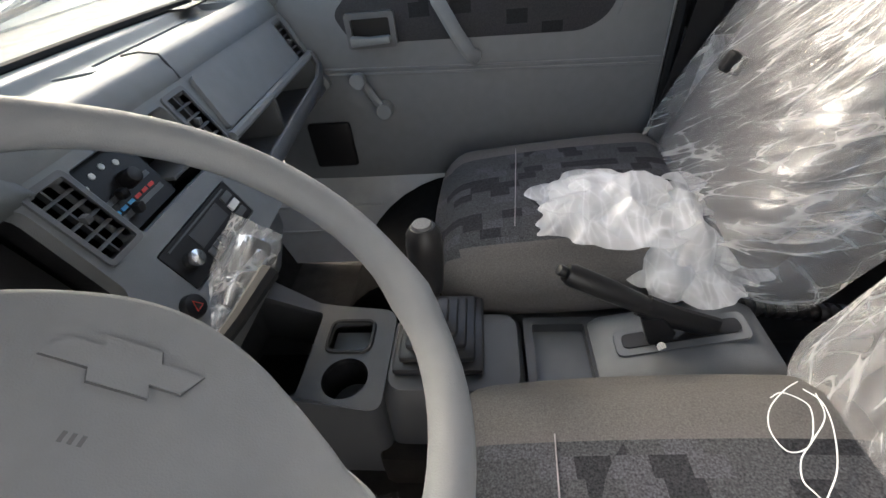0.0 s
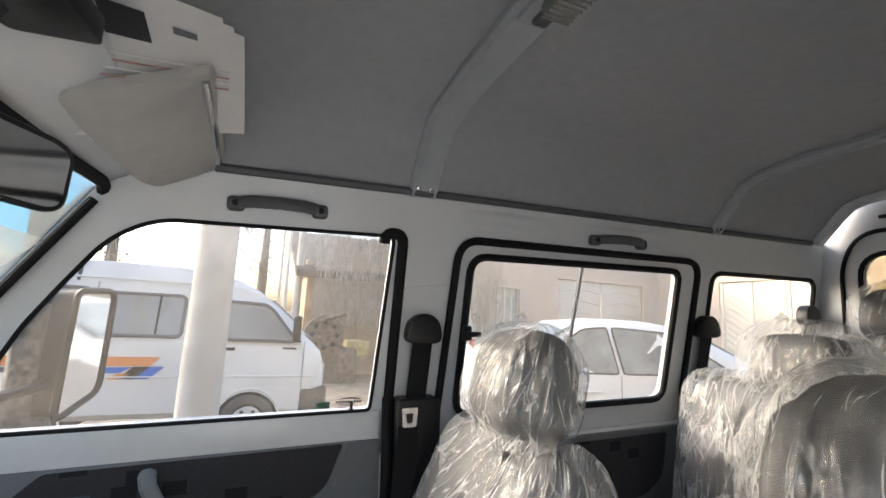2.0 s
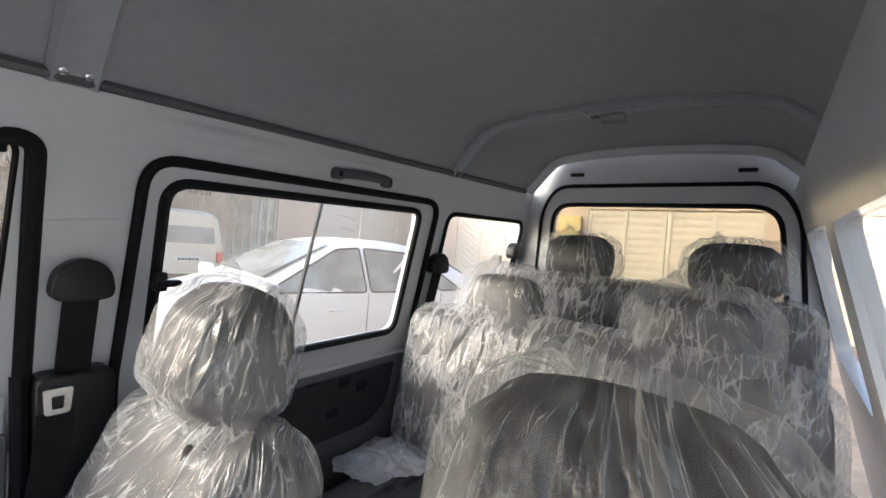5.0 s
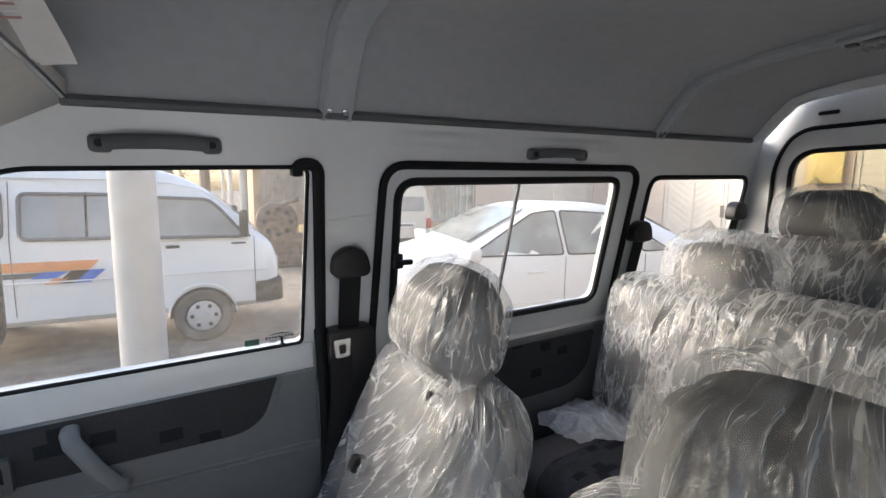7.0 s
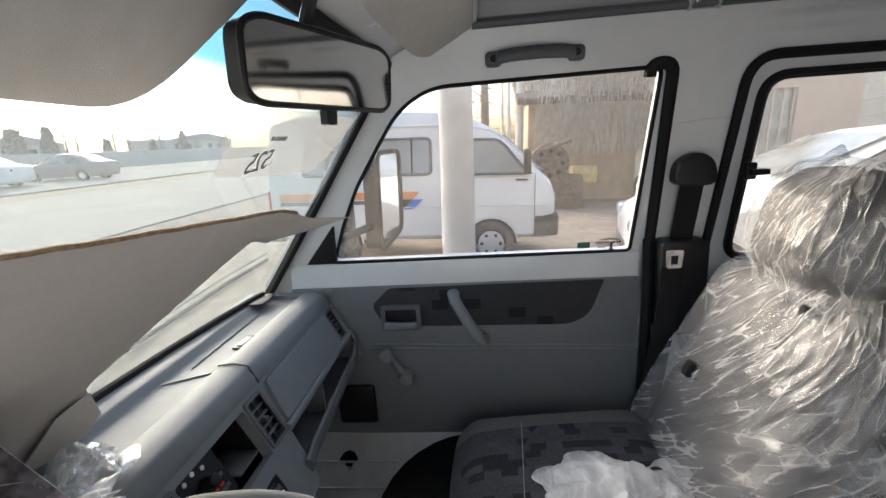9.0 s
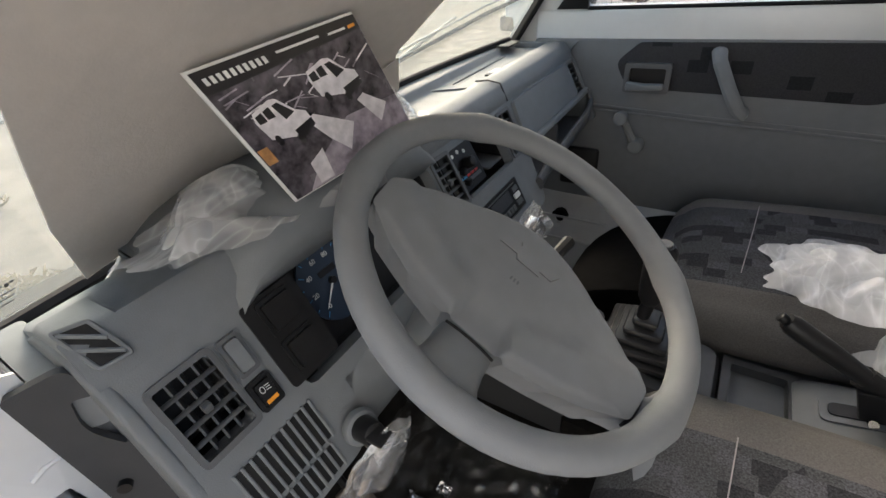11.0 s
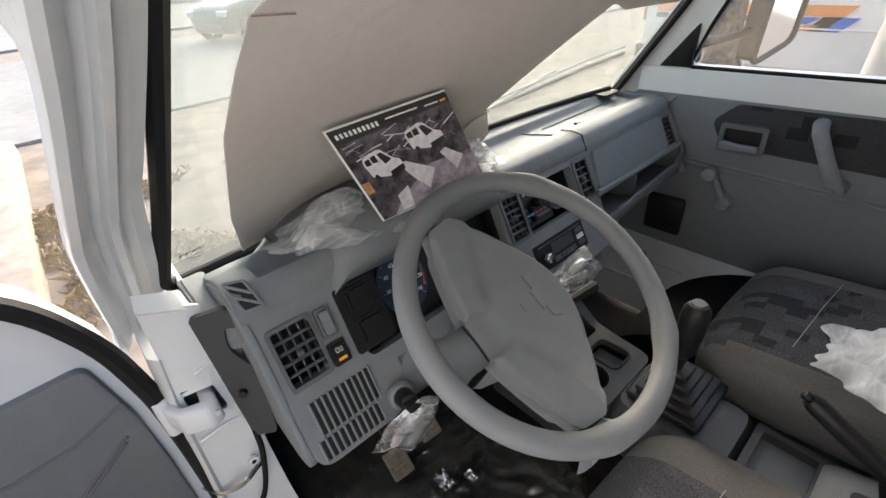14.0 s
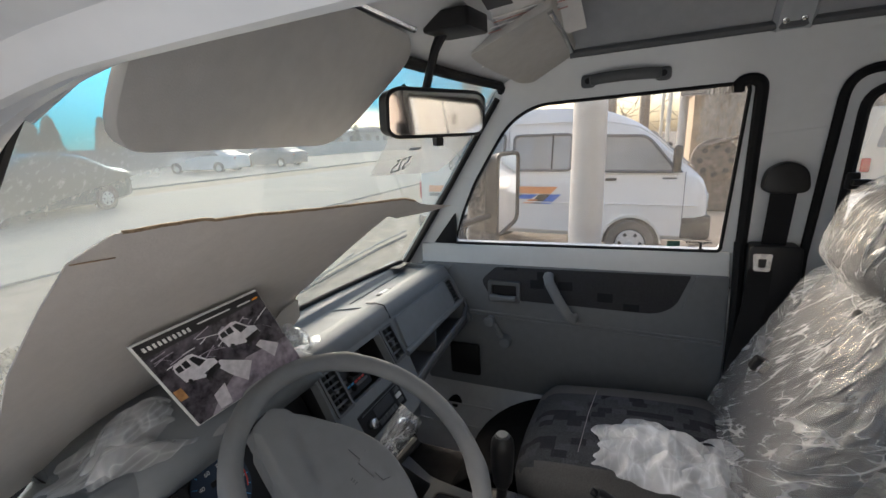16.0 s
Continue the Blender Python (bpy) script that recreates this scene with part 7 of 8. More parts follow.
def sheet_at(u, v, d=0.0):
    """Papers lying on the visor: u runs across to the passenger side, v back to the seats; the far rear corner droops."""
    x, y = -0.07 + 0.205 * v + 0.0 * u, 0.47 + 0.13 * v + (0.36 - 0.13 * v) * u
    return (x, y, 1.752 + 0.32 * (x - 0.0) - 0.173 * (y - 0.5) - 0.012 * (u * v) ** 4 + d)


for k in range(3):
    bm = bmesh.new()
    g = [[bm.verts.new((Vector(sheet_at(i / 14, j / 10, -0.003 * k)) + Vector((-0.012 * k, -0.02 * k, 0)))) for j in range(11)] for i in range(15)]
    for a, b in zip(g, g[1:]):
        for j in range(10):
            bm.faces.new((a[j], a[j + 1], b[j + 1], b[j]))
    bm2 = bmesh.ops.extrude_face_region(bm, geom=list(bm.faces))
    bmesh.ops.translate(bm, verts=[v for v in bm2["geom"] if isinstance(v, bmesh.types.BMVert)], vec=(-0.001, 0, 0.001))
    part("sheet", bm, PAPER, pp)
for k in range(4):
    part("folded_edge", tube([Vector(sheet_at(0.3 + 0.04 * k, v / 10, -0.010 - 0.002 * k)) for v in range(2, 10)], 0.0014, 5), PINKM if k % 2 else PAPER, pp)
part("printed_bar", plate(rect(0.03, 0.2, 0.12, 0.5), [], lambda u, v: Vector(sheet_at(u, v, -0.0085)), (0, 0, -0.0006)), INK, pp)
part("printed_bar", plate(rect(0.06, 0.1, 0.62, 0.74), [], lambda u, v: Vector(sheet_at(u, v, -0.0085)), (0, 0, -0.0006)), PLASTIC, pp)


# ---- outside: all of it stands on ground that falls 1.9 degrees towards the van's tail ----
SLOPE = Matrix.Rotation(radians(1.9), 4, "Y")


def spot(x, y, turn=0.0):
    """A pose on the sloping ground, turned about its upright."""
    return SLOPE @ Matrix.Translation((x, y, 0)) @ Matrix.Rotation(radians(turn), 4, "Z")


DIRT = mat("pale dusty ground", (0.235, 0.2, 0.165), 0.95, var=0.25, scale=5, bump=0.9, bscale=25, spec=0.1, dirt=(0.19, 0.16, 0.13), dscale=0.7)
ASPHALT = mat("dusty grey asphalt", (0.23, 0.225, 0.213), 0.9, var=0.12, scale=6, bump=0.5, bscale=60, spec=0.1, dirt=(0.38, 0.35, 0.31), dscale=0.25)
CONC = mat("weathered concrete", (0.5, 0.48, 0.45), 0.85, var=0.1, scale=8, bump=0.4, bscale=40, dirt=(0.36, 0.35, 0.34), dscale=1.5)
DRY = mat("dry straw grass", (0.36, 0.29, 0.185), 0.9, var=0.4, scale=9)
PAINT = mat("white car paint", (0.84, 0.825, 0.79), 0.25, var=0.02, dirt=(0.62, 0.6, 0.57), dscale=1.2)
CREAM = mat("cream car paint", (0.68, 0.65, 0.55), 0.3, var=0.02)
GREEN = mat("dark green car paint", (0.03, 0.075, 0.07), 0.3, var=0.05, dirt=(0.12, 0.12, 0.11))
GREYC = mat("grey car paint", (0.16, 0.17, 0.18), 0.3, var=0.05)
SALOONGLASS = mat("grey car glass", (0.2, 0.225, 0.225), 0.06, var=0.5, scale=3, dirt=(0.36, 0.37, 0.36), dscale=2.5)
CARGLASS = mat("dark vehicle glass", (0.06, 0.07, 0.07), 0.08, var=0.2, scale=2)
VANGLASS = mat("pale van glass", (0.3, 0.31, 0.31), 0.05, var=0.12, scale=5, dirt=(0.42, 0.42, 0.41), dscale=2.0)
DUSTY = mat("dusty black plastic", (0.035, 0.033, 0.03), 0.7, var=0.6, scale=30, dirt=(0.16, 0.14, 0.12), dscale=12.0)
TYRE = mat("dusty tyre", (0.1, 0.093, 0.085), 0.85, var=0.3, scale=12, dirt=(0.2, 0.17, 0.14))
RIM = mat("silver wheel cover", (0.6, 0.6, 0.6), 0.35, metal=0.4)
LAMP_R, LAMP_C = mat("red lamp", (0.5, 0.02, 0.02), 0.2), mat("clear lamp", (0.6, 0.62, 0.62), 0.12, metal=0.3)
ORANGE, BLUE = mat("orange stripe", (0.8, 0.3, 0.1), 0.4), mat("blue stripe", (0.03, 0.15, 0.6), 0.4)
BARK = mat("dark rough bark", (0.1, 0.09, 0.08), 0.95, var=0.7, scale=25, bump=1.0, bscale=25)
LEAF = mat("dull green needles", (0.17, 0.18, 0.15), 0.9, var=0.4, scale=6)
BARE = mat("bare grey branches", (0.22, 0.19, 0.16), 0.95)
WALLP = mat("peach plaster", (0.62, 0.5, 0.41), 0.9, var=0.05, scale=5, dirt=(0.55, 0.46, 0.39), dscale=0.8)
GATE = mat("cream painted gate", (0.66, 0.61, 0.52), 0.6, var=0.06, scale=8, dirt=(0.52, 0.47, 0.4))
BEIGE = mat("beige clay wall", (0.45, 0.35, 0.25), 0.95, var=0.2, scale=4, dirt=(0.33, 0.26, 0.2))
KERBM = mat("worn earthy concrete", (0.3, 0.265, 0.225), 0.9, var=0.2, scale=9, bump=0.6, bscale=30, spec=0.1, dirt=(0.22, 0.19, 0.16), dscale=2.5)
ROOFD = mat("dark weathered roof", (0.1, 0.085, 0.075), 0.9, var=0.4, scale=5)


def lift(bm, m=SLOPE):
    bm.transform(m)
    return bm


ground = solo("ground", lift(plate([(-900, -900), (900, -900), (900, 900), (-900, 900)], [], lambda x, y: (x, y, 0), (0, 0, -0.3))), DIRT, "pale dusty earth reaching to the horizon", "ground", kind="structure")
solo("road", lift(plate([(-5.2, -60), (-13.0, -60), (-15.5, 60), (-7.5, 60)], [], lambda x, y: (x, y, 0.004), (0, 0, 0.03))), ASPHALT, "pale dusty asphalt road", "road", kind="structure")
solo("far_pavement", lift(plate([(-15.5, -60), (-30, -60), (-32, 60), (-18, 60)], [], lambda x, y: (x, y, 0.004), (0, 0, 0.06))), ASPHALT, "dusty grey paved forecourt beyond the road", "pavement", kind="structure")
solo("kerb", lift(box(-6.0, -1.35, -0.95, -0.62, -0.1, 0.16, 0.02)), KERBM, "worn concrete kerb beside the dry grass", "kerb", kind="structure")

# dry grass by the kerb and before the van
bm = bmesh.new()
rng = random.Random(5)
for i in range(16000):
    x, y = rng.uniform(-4.1, -1.0), rng.uniform(-0.62, 1.9)
    if noise.noise(Vector((x * 1.3, y * 1.3, 0))) < -0.05:
        continue
    a, h = rng.uniform(0, 6.28), rng.uniform(0.015, 0.085)
    dx, dy = math.cos(a), math.sin(a)
    b0, b1 = bm.verts.new((x - dy * 0.0016, y + dx * 0.0016, 0)), bm.verts.new((x + dy * 0.0016, y - dx * 0.0016, 0))
    k = rng.uniform(0.3, 1.4)
    m0, tp = bm.verts.new((x + dx * h * k * 0.4, y + dy * h * k * 0.4, h * 0.7)), bm.verts.new((x + dx * h * k, y + dy * h * k, h * 0.8))
    bm.faces.new((b0, b1, m0)), bm.faces.new((b1, tp, m0))
solo("dry_grass", lift(bm), DRY, "tufts of dry straw coloured grass", "grass", kind="stuff")


def wheel_at(car, x, y, r, w, side_sign, hub=RIM):
    ring = [(r, -w / 2 + 0.02), (r, w / 2 - 0.02), (r - 0.025, w / 2), (r * 0.66, w / 2), (r * 0.62, w / 2 - 0.02), (r * 0.62, -w / 2), (r - 0.02, -w / 2)]
    rings = [[(x + q * math.cos(a), y + p * side_sign, r + q * math.sin(a)) for q, p in ring] for a in [2 * math.pi * k / 28 for k in range(29)]]
    wh = part("wheel", loft(rings, False), TYRE, car, local=True)
    disc = rod((x, y + side_sign * (w / 2 - 0.05), r), (x, y + side_sign * (w / 2 - 0.008), r), r * 0.63, r * 0.55, 24, 0.006)
    part("rim", disc, hub, wh, local=True)
    for k in range(6):
        a = k * math.pi / 3
        part("slot", rod((x + r * 0.4 * math.cos(a), y + side_sign * (w / 2 - 0.02), r + r * 0.4 * math.sin(a)), (x + r * 0.4 * math.cos(a), y + side_sign * (w / 2 - 0.004), r + r * 0.4 * math.sin(a)), r * 0.075, seg=10), BLACK, wh, local=True)
    part("cap", rod((x, y + side_sign * (w / 2 - 0.01), r), (x, y + side_sign * (w / 2 + 0.004), r), r * 0.16, r * 0.12, 14), hub, wh, local=True)


def ring_body(stations, cap=True):
    """Body from cross sections: x, half width low, half width high, z low, z belt, z top, half width top."""
    rings = []
    for x, wl, wb, wt, z0, zb, zt in stations:
        pts = [(wl * 0.9, z0), (wl, z0 + 0.06), (wb, (z0 + zb) / 2), (wb, zb), (wt, zb + (zt - zb) * 0.85), (wt * 0.86, zt), (wt * 0.4, zt + 0.012)]
        rings.append([(x, y, z) for y, z in pts] + [(x, -y, z) for y, z in reversed(pts)])
    return loft(rings, cap)


def van(m, paint, label, striped=False, group="parked vans"):
    """A small one-box van, nose to +x, wheels at x 0 and -1.84, right side at -y, seen from there."""
    v = thing("parked_van", m, label, "van", group)
    st = [(0.74, 0.60, 0.62, 0.55, 0.36, 0.62, 0.74), (0.72, 0.66, 0.67, 0.60, 0.34, 0.78, 0.9), (0.68, 0.68, 0.69, 0.63, 0.33, 0.92, 0.99), (0.62, 0.69, 0.70, 0.63, 0.32, 1.0, 1.05), (0.4, 0.69, 0.70, 0.61, 0.32, 1.05, 1.26), (0.13, 0.69, 0.70, 0.58, 0.32, 1.07, 1.51), (0.0, 0.69, 0.70, 0.57, 0.32, 1.08, 1.6),
          (-0.18, 0.69, 0.70, 0.57, 0.32, 1.08, 1.69), (-0.4, 0.69, 0.70, 0.57, 0.32, 1.08, 1.76), (-0.8, 0.69, 0.70, 0.57, 0.32, 1.08, 1.8), (-1.4, 0.69, 0.70, 0.57, 0.32, 1.08, 1.81), (-2.3, 0.69, 0.70, 0.57, 0.32, 1.08, 1.79), (-2.62, 0.68, 0.69, 0.55, 0.34, 1.06, 1.7)]
    body = part("body", ring_body(st), paint, v, local=True, angle=40)
    skin = lambda z: 0.706 - max(0.0, z - 1.08) * 0.2
    def on(x, z, d=0.004):
        return (x, -(skin(z) + d), z)
    wins = [[(-0.5, 1.09), (0.42, 1.08), (0.16, 1.4), (0.08, 1.46), (-0.48, 1.48)], [(-1.36, 1.1), (-0.68, 1.1), (-0.68, 1.5), (-1.36, 1.5)], [(-2.2, 1.11), (-1.48, 1.11), (-1.48, 1.53), (-2.12, 1.53)]]
    for k, w in enumerate(wins):
        wo = rounded(w, 0.06, 4)
        g = part("window", plate(wo, [], lambda x, z: on(x, z, 0.006), (0, 0.012, 0)), VANGLASS, v, local=True)
        part("window_rubber", tube([on(x, z, 0.008) for x, z in wo], 0.018, 6, True), PLASTIC_D, g, local=True)
    part("window_bar", tube([on(-0.9, 1.12, 0.012), on(-0.9, 1.52, 0.012)], 0.01, 6), RUBBER, v, local=True)
    part("windscreen", plate(rounded([(-0.55, 1.08), (0.55, 1.08), (0.48, 1.5), (-0.48, 1.5)], 0.05, 4), [], lambda y, z: (0.632 - (z - 1.06) * 1.07, y, z + 0.02), (-0.01, 0, 0)), VANGLASS, v, local=True)
    for x in (-0.57, -1.43, 0.50):
        part("door_line", tube([on(x, 0.42, 0.001), on(x, 1.08, 0.001), on(x, 1.60 if x < 0.5 else 1.05, -0.002)], 0.004, 5), PLASTIC_D, v, local=True)
    part("body_crease", tube([on(0.62, 0.72, 0.0), on(-2.55, 0.72, 0.0)], 0.008, 6), paint, v, local=True)
    part("roof_gutter", tube([(0.5, -0.66, 1.16), (0.2, -0.612, 1.44), (0.02, -0.60, 1.56), (-0.25, -0.60, 1.62), (-0.6, -0.605, 1.64), (-2.5, -0.605, 1.64)], 0.012, 6), paint, v, local=True)
    for s in (-1, 1):
        for x in (0.0, -1.84):
            wheel_at(v, x, s * 0.645, 0.272, 0.15, s)
            part("wheel_arch", tube([(x + 0.31 * math.cos(a), s * 0.70, 0.29 + 0.31 * math.sin(a)) for a in [math.pi * k / 10 for k in range(11)]], 0.009, 6), paint, v, local=True)
            part("arch_shadow", prism([(x + 0.30 * math.cos(a), 0.27 + 0.30 * math.sin(a)) for a in [math.pi * k / 10 for k in range(11)]], "y", s * 0.69, s * 0.705), BLACK, v, local=True)
    part("front_bumper", box(0.48, 0.78, -0.70, 0.70, 0.35, 0.62, 0.04, 3), DUSTY, v, "dusty black bumper", local=True)
    part("rear_bumper", box(-2.7, -2.5, -0.69, 0.69, 0.32, 0.5, 0.04, 3), BLACK, v, "black bumper", local=True)
    for s in (-1, 1):
        part("headlamp", box(0.62, 0.745, s * 0.5 - 0.13, s * 0.5 + 0.18, 0.66, 0.86, 0.03, 3), LAMP_C, v, local=True)
        part("tail_lamp", box(-2.66, -2.58, s * 0.62 - 0.06, s * 0.62 + 0.06, 0.72, 0.95, 0.015), LAMP_R, v, local=True)
        mr = part("door_mirror", box(0.36, 0.44, s * 0.8 - 0.07, s * 0.8 + 0.05, 1.08, 1.36, 0.03, 3), BLACK, v, local=True)
        part("mirror_arm", tube([(0.46, s * 0.68, 1.08), (0.40, s * 0.78, 1.12)], 0.014, 6), BLACK, mr, local=True)
    part("door_handle", box(-0.3, -0.18, -0.725, -0.70, 0.98, 1.01, 0.008), BLACK, v, local=True)
    part("door_handle", box(-0.57, -0.54, -0.725, -0.70, 0.86, 0.98, 0.008), BLACK, v, local=True)
    part("side_marker", box(-0.42, -0.37, -0.712, -0.70, 1.25, 1.30, 0.006), LAMP_R, v, local=True)
    part("window_ledge", box(-0.5, 0.44, -0.712, -0.69, 1.045, 1.066, 0.004), GATE, v, local=True)
    part("badge_bar", box(0.28, 0.42, -0.712, -0.70, 1.0, 1.02, 0.003), PLASTIC_D, v, local=True)
    for x in (-0.55, -1.6):
        part("roof_bar", tube([(x, -0.58, 1.6), (x, -0.57, 1.8), (x, 0.57, 1.8)], 0.018, 6), PLASTIC_D, v, local=True)
    part("rear_window", plate(rounded([(-0.52, 1.12), (0.52, 1.12), (0.46, 1.55), (-0.46, 1.55)], 0.06, 4), [], lambda y, z: (-2.632 + (z - 1.06) * 0.03, y, z), (0.01, 0, 0)), VANGLASS, v, local=True)
    pt = part("number_plate", box(-2.64, -2.62, -0.26, 0.26, 0.74, 0.85, 0.004), PAPER, v, "white plate with dark bars", local=True)
    for k in range(6):
        part("bar", box(-2.645, -2.638, -0.2 + 0.07 * k, -0.15 + 0.07 * k, 0.77, 0.82), BLACK, pt, local=True)
    if striped:
        for pts, mt in (([(-2.5, 0.905), (-0.82, 0.905), (-0.90, 0.82), (-2.5, 0.82)], ORANGE), ([(-2.5, 0.81), (-1.22, 0.81), (-1.32, 0.765), (-2.5, 0.765)], PLASTIC_D),
                        ([(-1.26, 0.81), (-1.05, 0.81), (-1.14, 0.755), (-1.32, 0.755)], BLUE), ([(-1.04, 0.815), (-0.9, 0.815), (-1.02, 0.70), (-1.14, 0.70)], BLACK), ([(-0.9, 0.815), (-0.78, 0.815), (-0.90, 0.70), (-1.02, 0.70)], BLUE), ([(-1.16, 0.75), (-1.05, 0.75), (-1.12, 0.70), (-1.24, 0.70)], ORANGE)):
            part("stripe", plate(pts, [], lambda x, z: on(x, z, 0.0035), (0, 0.003, 0)), mt, v, local=True)
    return v


def sedan(m, paint, label, group="parked cars", length=4.45):
    """A saloon, nose to -x, its left side at -y: front axle at x 0.9, rear axle at 3.5."""
    c = thing("parked_car", m, label, "car", group)
    st = [(0.30, 0.5, 0.55, 0.5, 0.32, 0.55, 0.62), (0.36, 0.68, 0.71, 0.64, 0.24, 0.64, 0.72), (0.5, 0.78, 0.81, 0.71, 0.21, 0.70, 0.79), (0.75, 0.84, 0.86, 0.75, 0.2, 0.77, 0.86), (1.05, 0.85, 0.87, 0.76, 0.2, 0.85, 0.93), (1.28, 0.85, 0.87, 0.74, 0.2, 0.90, 1.0), (1.36, 0.85, 0.87, 0.72, 0.2, 0.91, 1.045),
          (1.7, 0.85, 0.87, 0.71, 0.2, 0.92, 1.215), (1.98, 0.85, 0.87, 0.68, 0.2, 0.93, 1.35), (2.2, 0.85, 0.87, 0.67, 0.2, 0.935, 1.415), (2.5, 0.85, 0.87, 0.67, 0.2, 0.94, 1.445), (2.8, 0.85, 0.87, 0.67, 0.2, 0.945, 1.44), (3.1, 0.85, 0.87, 0.67, 0.2, 0.95, 1.40), (3.35, 0.85, 0.87, 0.68, 0.2, 0.955, 1.33), (3.65, 0.85, 0.87, 0.7, 0.2, 0.96, 1.19), (3.88, 0.84, 0.86, 0.73, 0.22, 0.95, 1.07),
          (4.15, 0.82, 0.84, 0.71, 0.24, 0.92, 1.03), (4.38, 0.76, 0.78, 0.66, 0.3, 0.86, 0.99), (4.45, 0.66, 0.68, 0.6, 0.36, 0.75, 0.9)]
    part("body", ring_body(st), paint, c, local=True, angle=45)

    def skin(x, z):
        for (x0, _, b0, t0, _, zb0, zt0), (x1, _, b1, t1, _, zb1, zt1) in zip(st, st[1:]):
            if x0 <= x <= x1:
                k = (x - x0) / (x1 - x0)
                b, t, zb, zt = b0 + (b1 - b0) * k, t0 + (t1 - t0) * k, zb0 + (zb1 - zb0) * k, zt0 + (zt1 - zt0) * k
                return b if z <= zb else b + (t - b) * min(1, (z - zb) / max(0.01, (zt - zb) * 0.85))
        return 0.8
    on = lambda x, z, d=0.004: (x, -(skin(x, z) + d), z)
    for w in ([(1.36, 0.955), (2.30, 0.96), (2.29, 1.37), (2.04, 1.345)], [(2.35, 0.96), (3.18, 0.965), (3.14, 1.27), (2.98, 1.34), (2.34, 1.37)], [(3.21, 0.97), (3.54, 0.98), (3.18, 1.22)]):
        wo = rounded(w, 0.035, 3)
        g = part("window", plate(wo, [], lambda x, z: on(x, z, 0.006), (0, 0.01, 0)), SALOONGLASS, c, local=True)
        part("window_rubber", tube([on(x, z, 0.006) for x, z in wo], 0.009, 5, True), RUBBER, g, local=True)
    part("windscreen", plate([(1.38, -0.66), (1.38, 0.66), (2.0, 0.57), (2.0, -0.57)], [], lambda x, y: (x, y, 1.072 + (x - 1.38) * 0.497), (0, 0, 0.012)), SALOONGLASS, c, local=True)
    part("rear_window", plate([(3.32, -0.54), (3.32, 0.54), (3.78, 0.6), (3.78, -0.6)], [], lambda x, y: (x, y, 1.365 - (x - 3.32) * 0.48), (0, 0, 0.015)), SALOONGLASS, c, local=True)
    for x in (1.32, 2.32, 3.24):
        part("door_line", tube([on(x, 0.32, 0.001), on(x, 0.94, 0.001)], 0.004, 5), PLASTIC_D, c, local=True)
    for x in (1.92, 2.9):
        part("door_handle", tube([on(x, 0.80, 0.0), on(x + 0.02, 0.805, 0.03), on(x + 0.16, 0.81, 0.03), on(x + 0.18, 0.81, 0.0)], 0.014, 6), paint, c, local=True)
    part("sill_line", tube([on(0.9, 0.5, 0.0), on(3.4, 0.53, 0.0)], 0.01, 6), paint, c, local=True)
    for s in (-1, 1):
        part("door_mirror", cushion((0.13, 0.18, 0.13), 0.04, 5, Matrix.Translation((1.33, s * 0.97, 1.0))), paint, c, local=True)
        part("headlamp", cushion((0.3, 0.3, 0.14), 0.05, 5, Matrix.Translation((0.44, s * 0.58, 0.65))), LAMP_C, c, local=True)
        part("tail_lamp", cushion((0.12, 0.3, 0.14), 0.04, 5, Matrix.Translation((4.38, s * 0.58, 0.80))), LAMP_R, c, local=True)
        for x in (0.88, 3.48):
            wheel_at(c, x, s * 0.795, 0.305, 0.18, s)
            part("arch_shadow", prism([(x + 0.34 * math.cos(a), 0.30 + 0.34 * math.sin(a)) for a in [math.pi * k / 10 for k in range(11)]], "y", s * 0.85, s * 0.872), BLACK, c, local=True)
    part("bumper", box(0.29, 0.4, -0.52, 0.52, 0.28, 0.46, 0.03), PLASTIC_D, c, local=True)
    return c


van(spot(0.18, 5.76), PAINT, "white parked one-box van with orange and blue stripes", True)
van(spot(4.35, 12.1, 90) , CREAM, "cream parked one-box van seen from behind")
sedan(spot(1.16, 4.44, -12) @ Matrix.Translation((0, 0, 0.03)), PAINT, "white parked saloon car beside the building")
a0 = math.degrees(math.atan2(2.63, -0.75))
sedan(spot(-11.95, 3.0, a0), GREEN, "dark green parked saloon across the road")
sedan(spot(-24.6, 17.4, 15), PAINT, "white parked saloon on the far forecourt", length=4.3)
sedan(spot(-24.4, 22.6, 5), GREYC, "dark grey parked saloon on the far forecourt")

# pole, tree trunk, thin posts
pole = solo("concrete_pole", lift(loft([[(x0 + r * math.cos(a), 2.85 + r * math.sin(a), z) for a in [k * math.pi / 8 + math.pi / 8 for k in range(16)]] for x0, r, z in ((-0.10, 0.115, -0.2), (-0.10, 0.11, 1.0), (-0.10, 0.105, 2.0), (-0.10, 0.09, 6.0), (-0.10, 0.07, 9.0))])), CONC, "pale weathered concrete street pole", "pole")
bm = loft([[(-1.13 + dx + r * math.cos(a) * (1 + 0.12 * math.sin(3 * a)), 3.6 + r * math.sin(a), z) for a in [k * math.pi / 8 for k in range(16)]] for dx, r, z in ((0.02, 0.15, -0.1), (0.0, 0.11, 0.3), (0.0, 0.1, 0.9), (-0.03, 0.085, 1.5), (-0.08, 0.07, 2.4), (-0.1, 0.05, 3.5))])
crumple(bm, 0.012, 9, (1, 1, 0.5), 2)
trunk = thing("street_tree", spot(-1.13, 3.6), "rough dark tree trunk with bare branches", "tree")
part("trunk", lift(bm), BARK, trunk)
rng = random.Random(11)
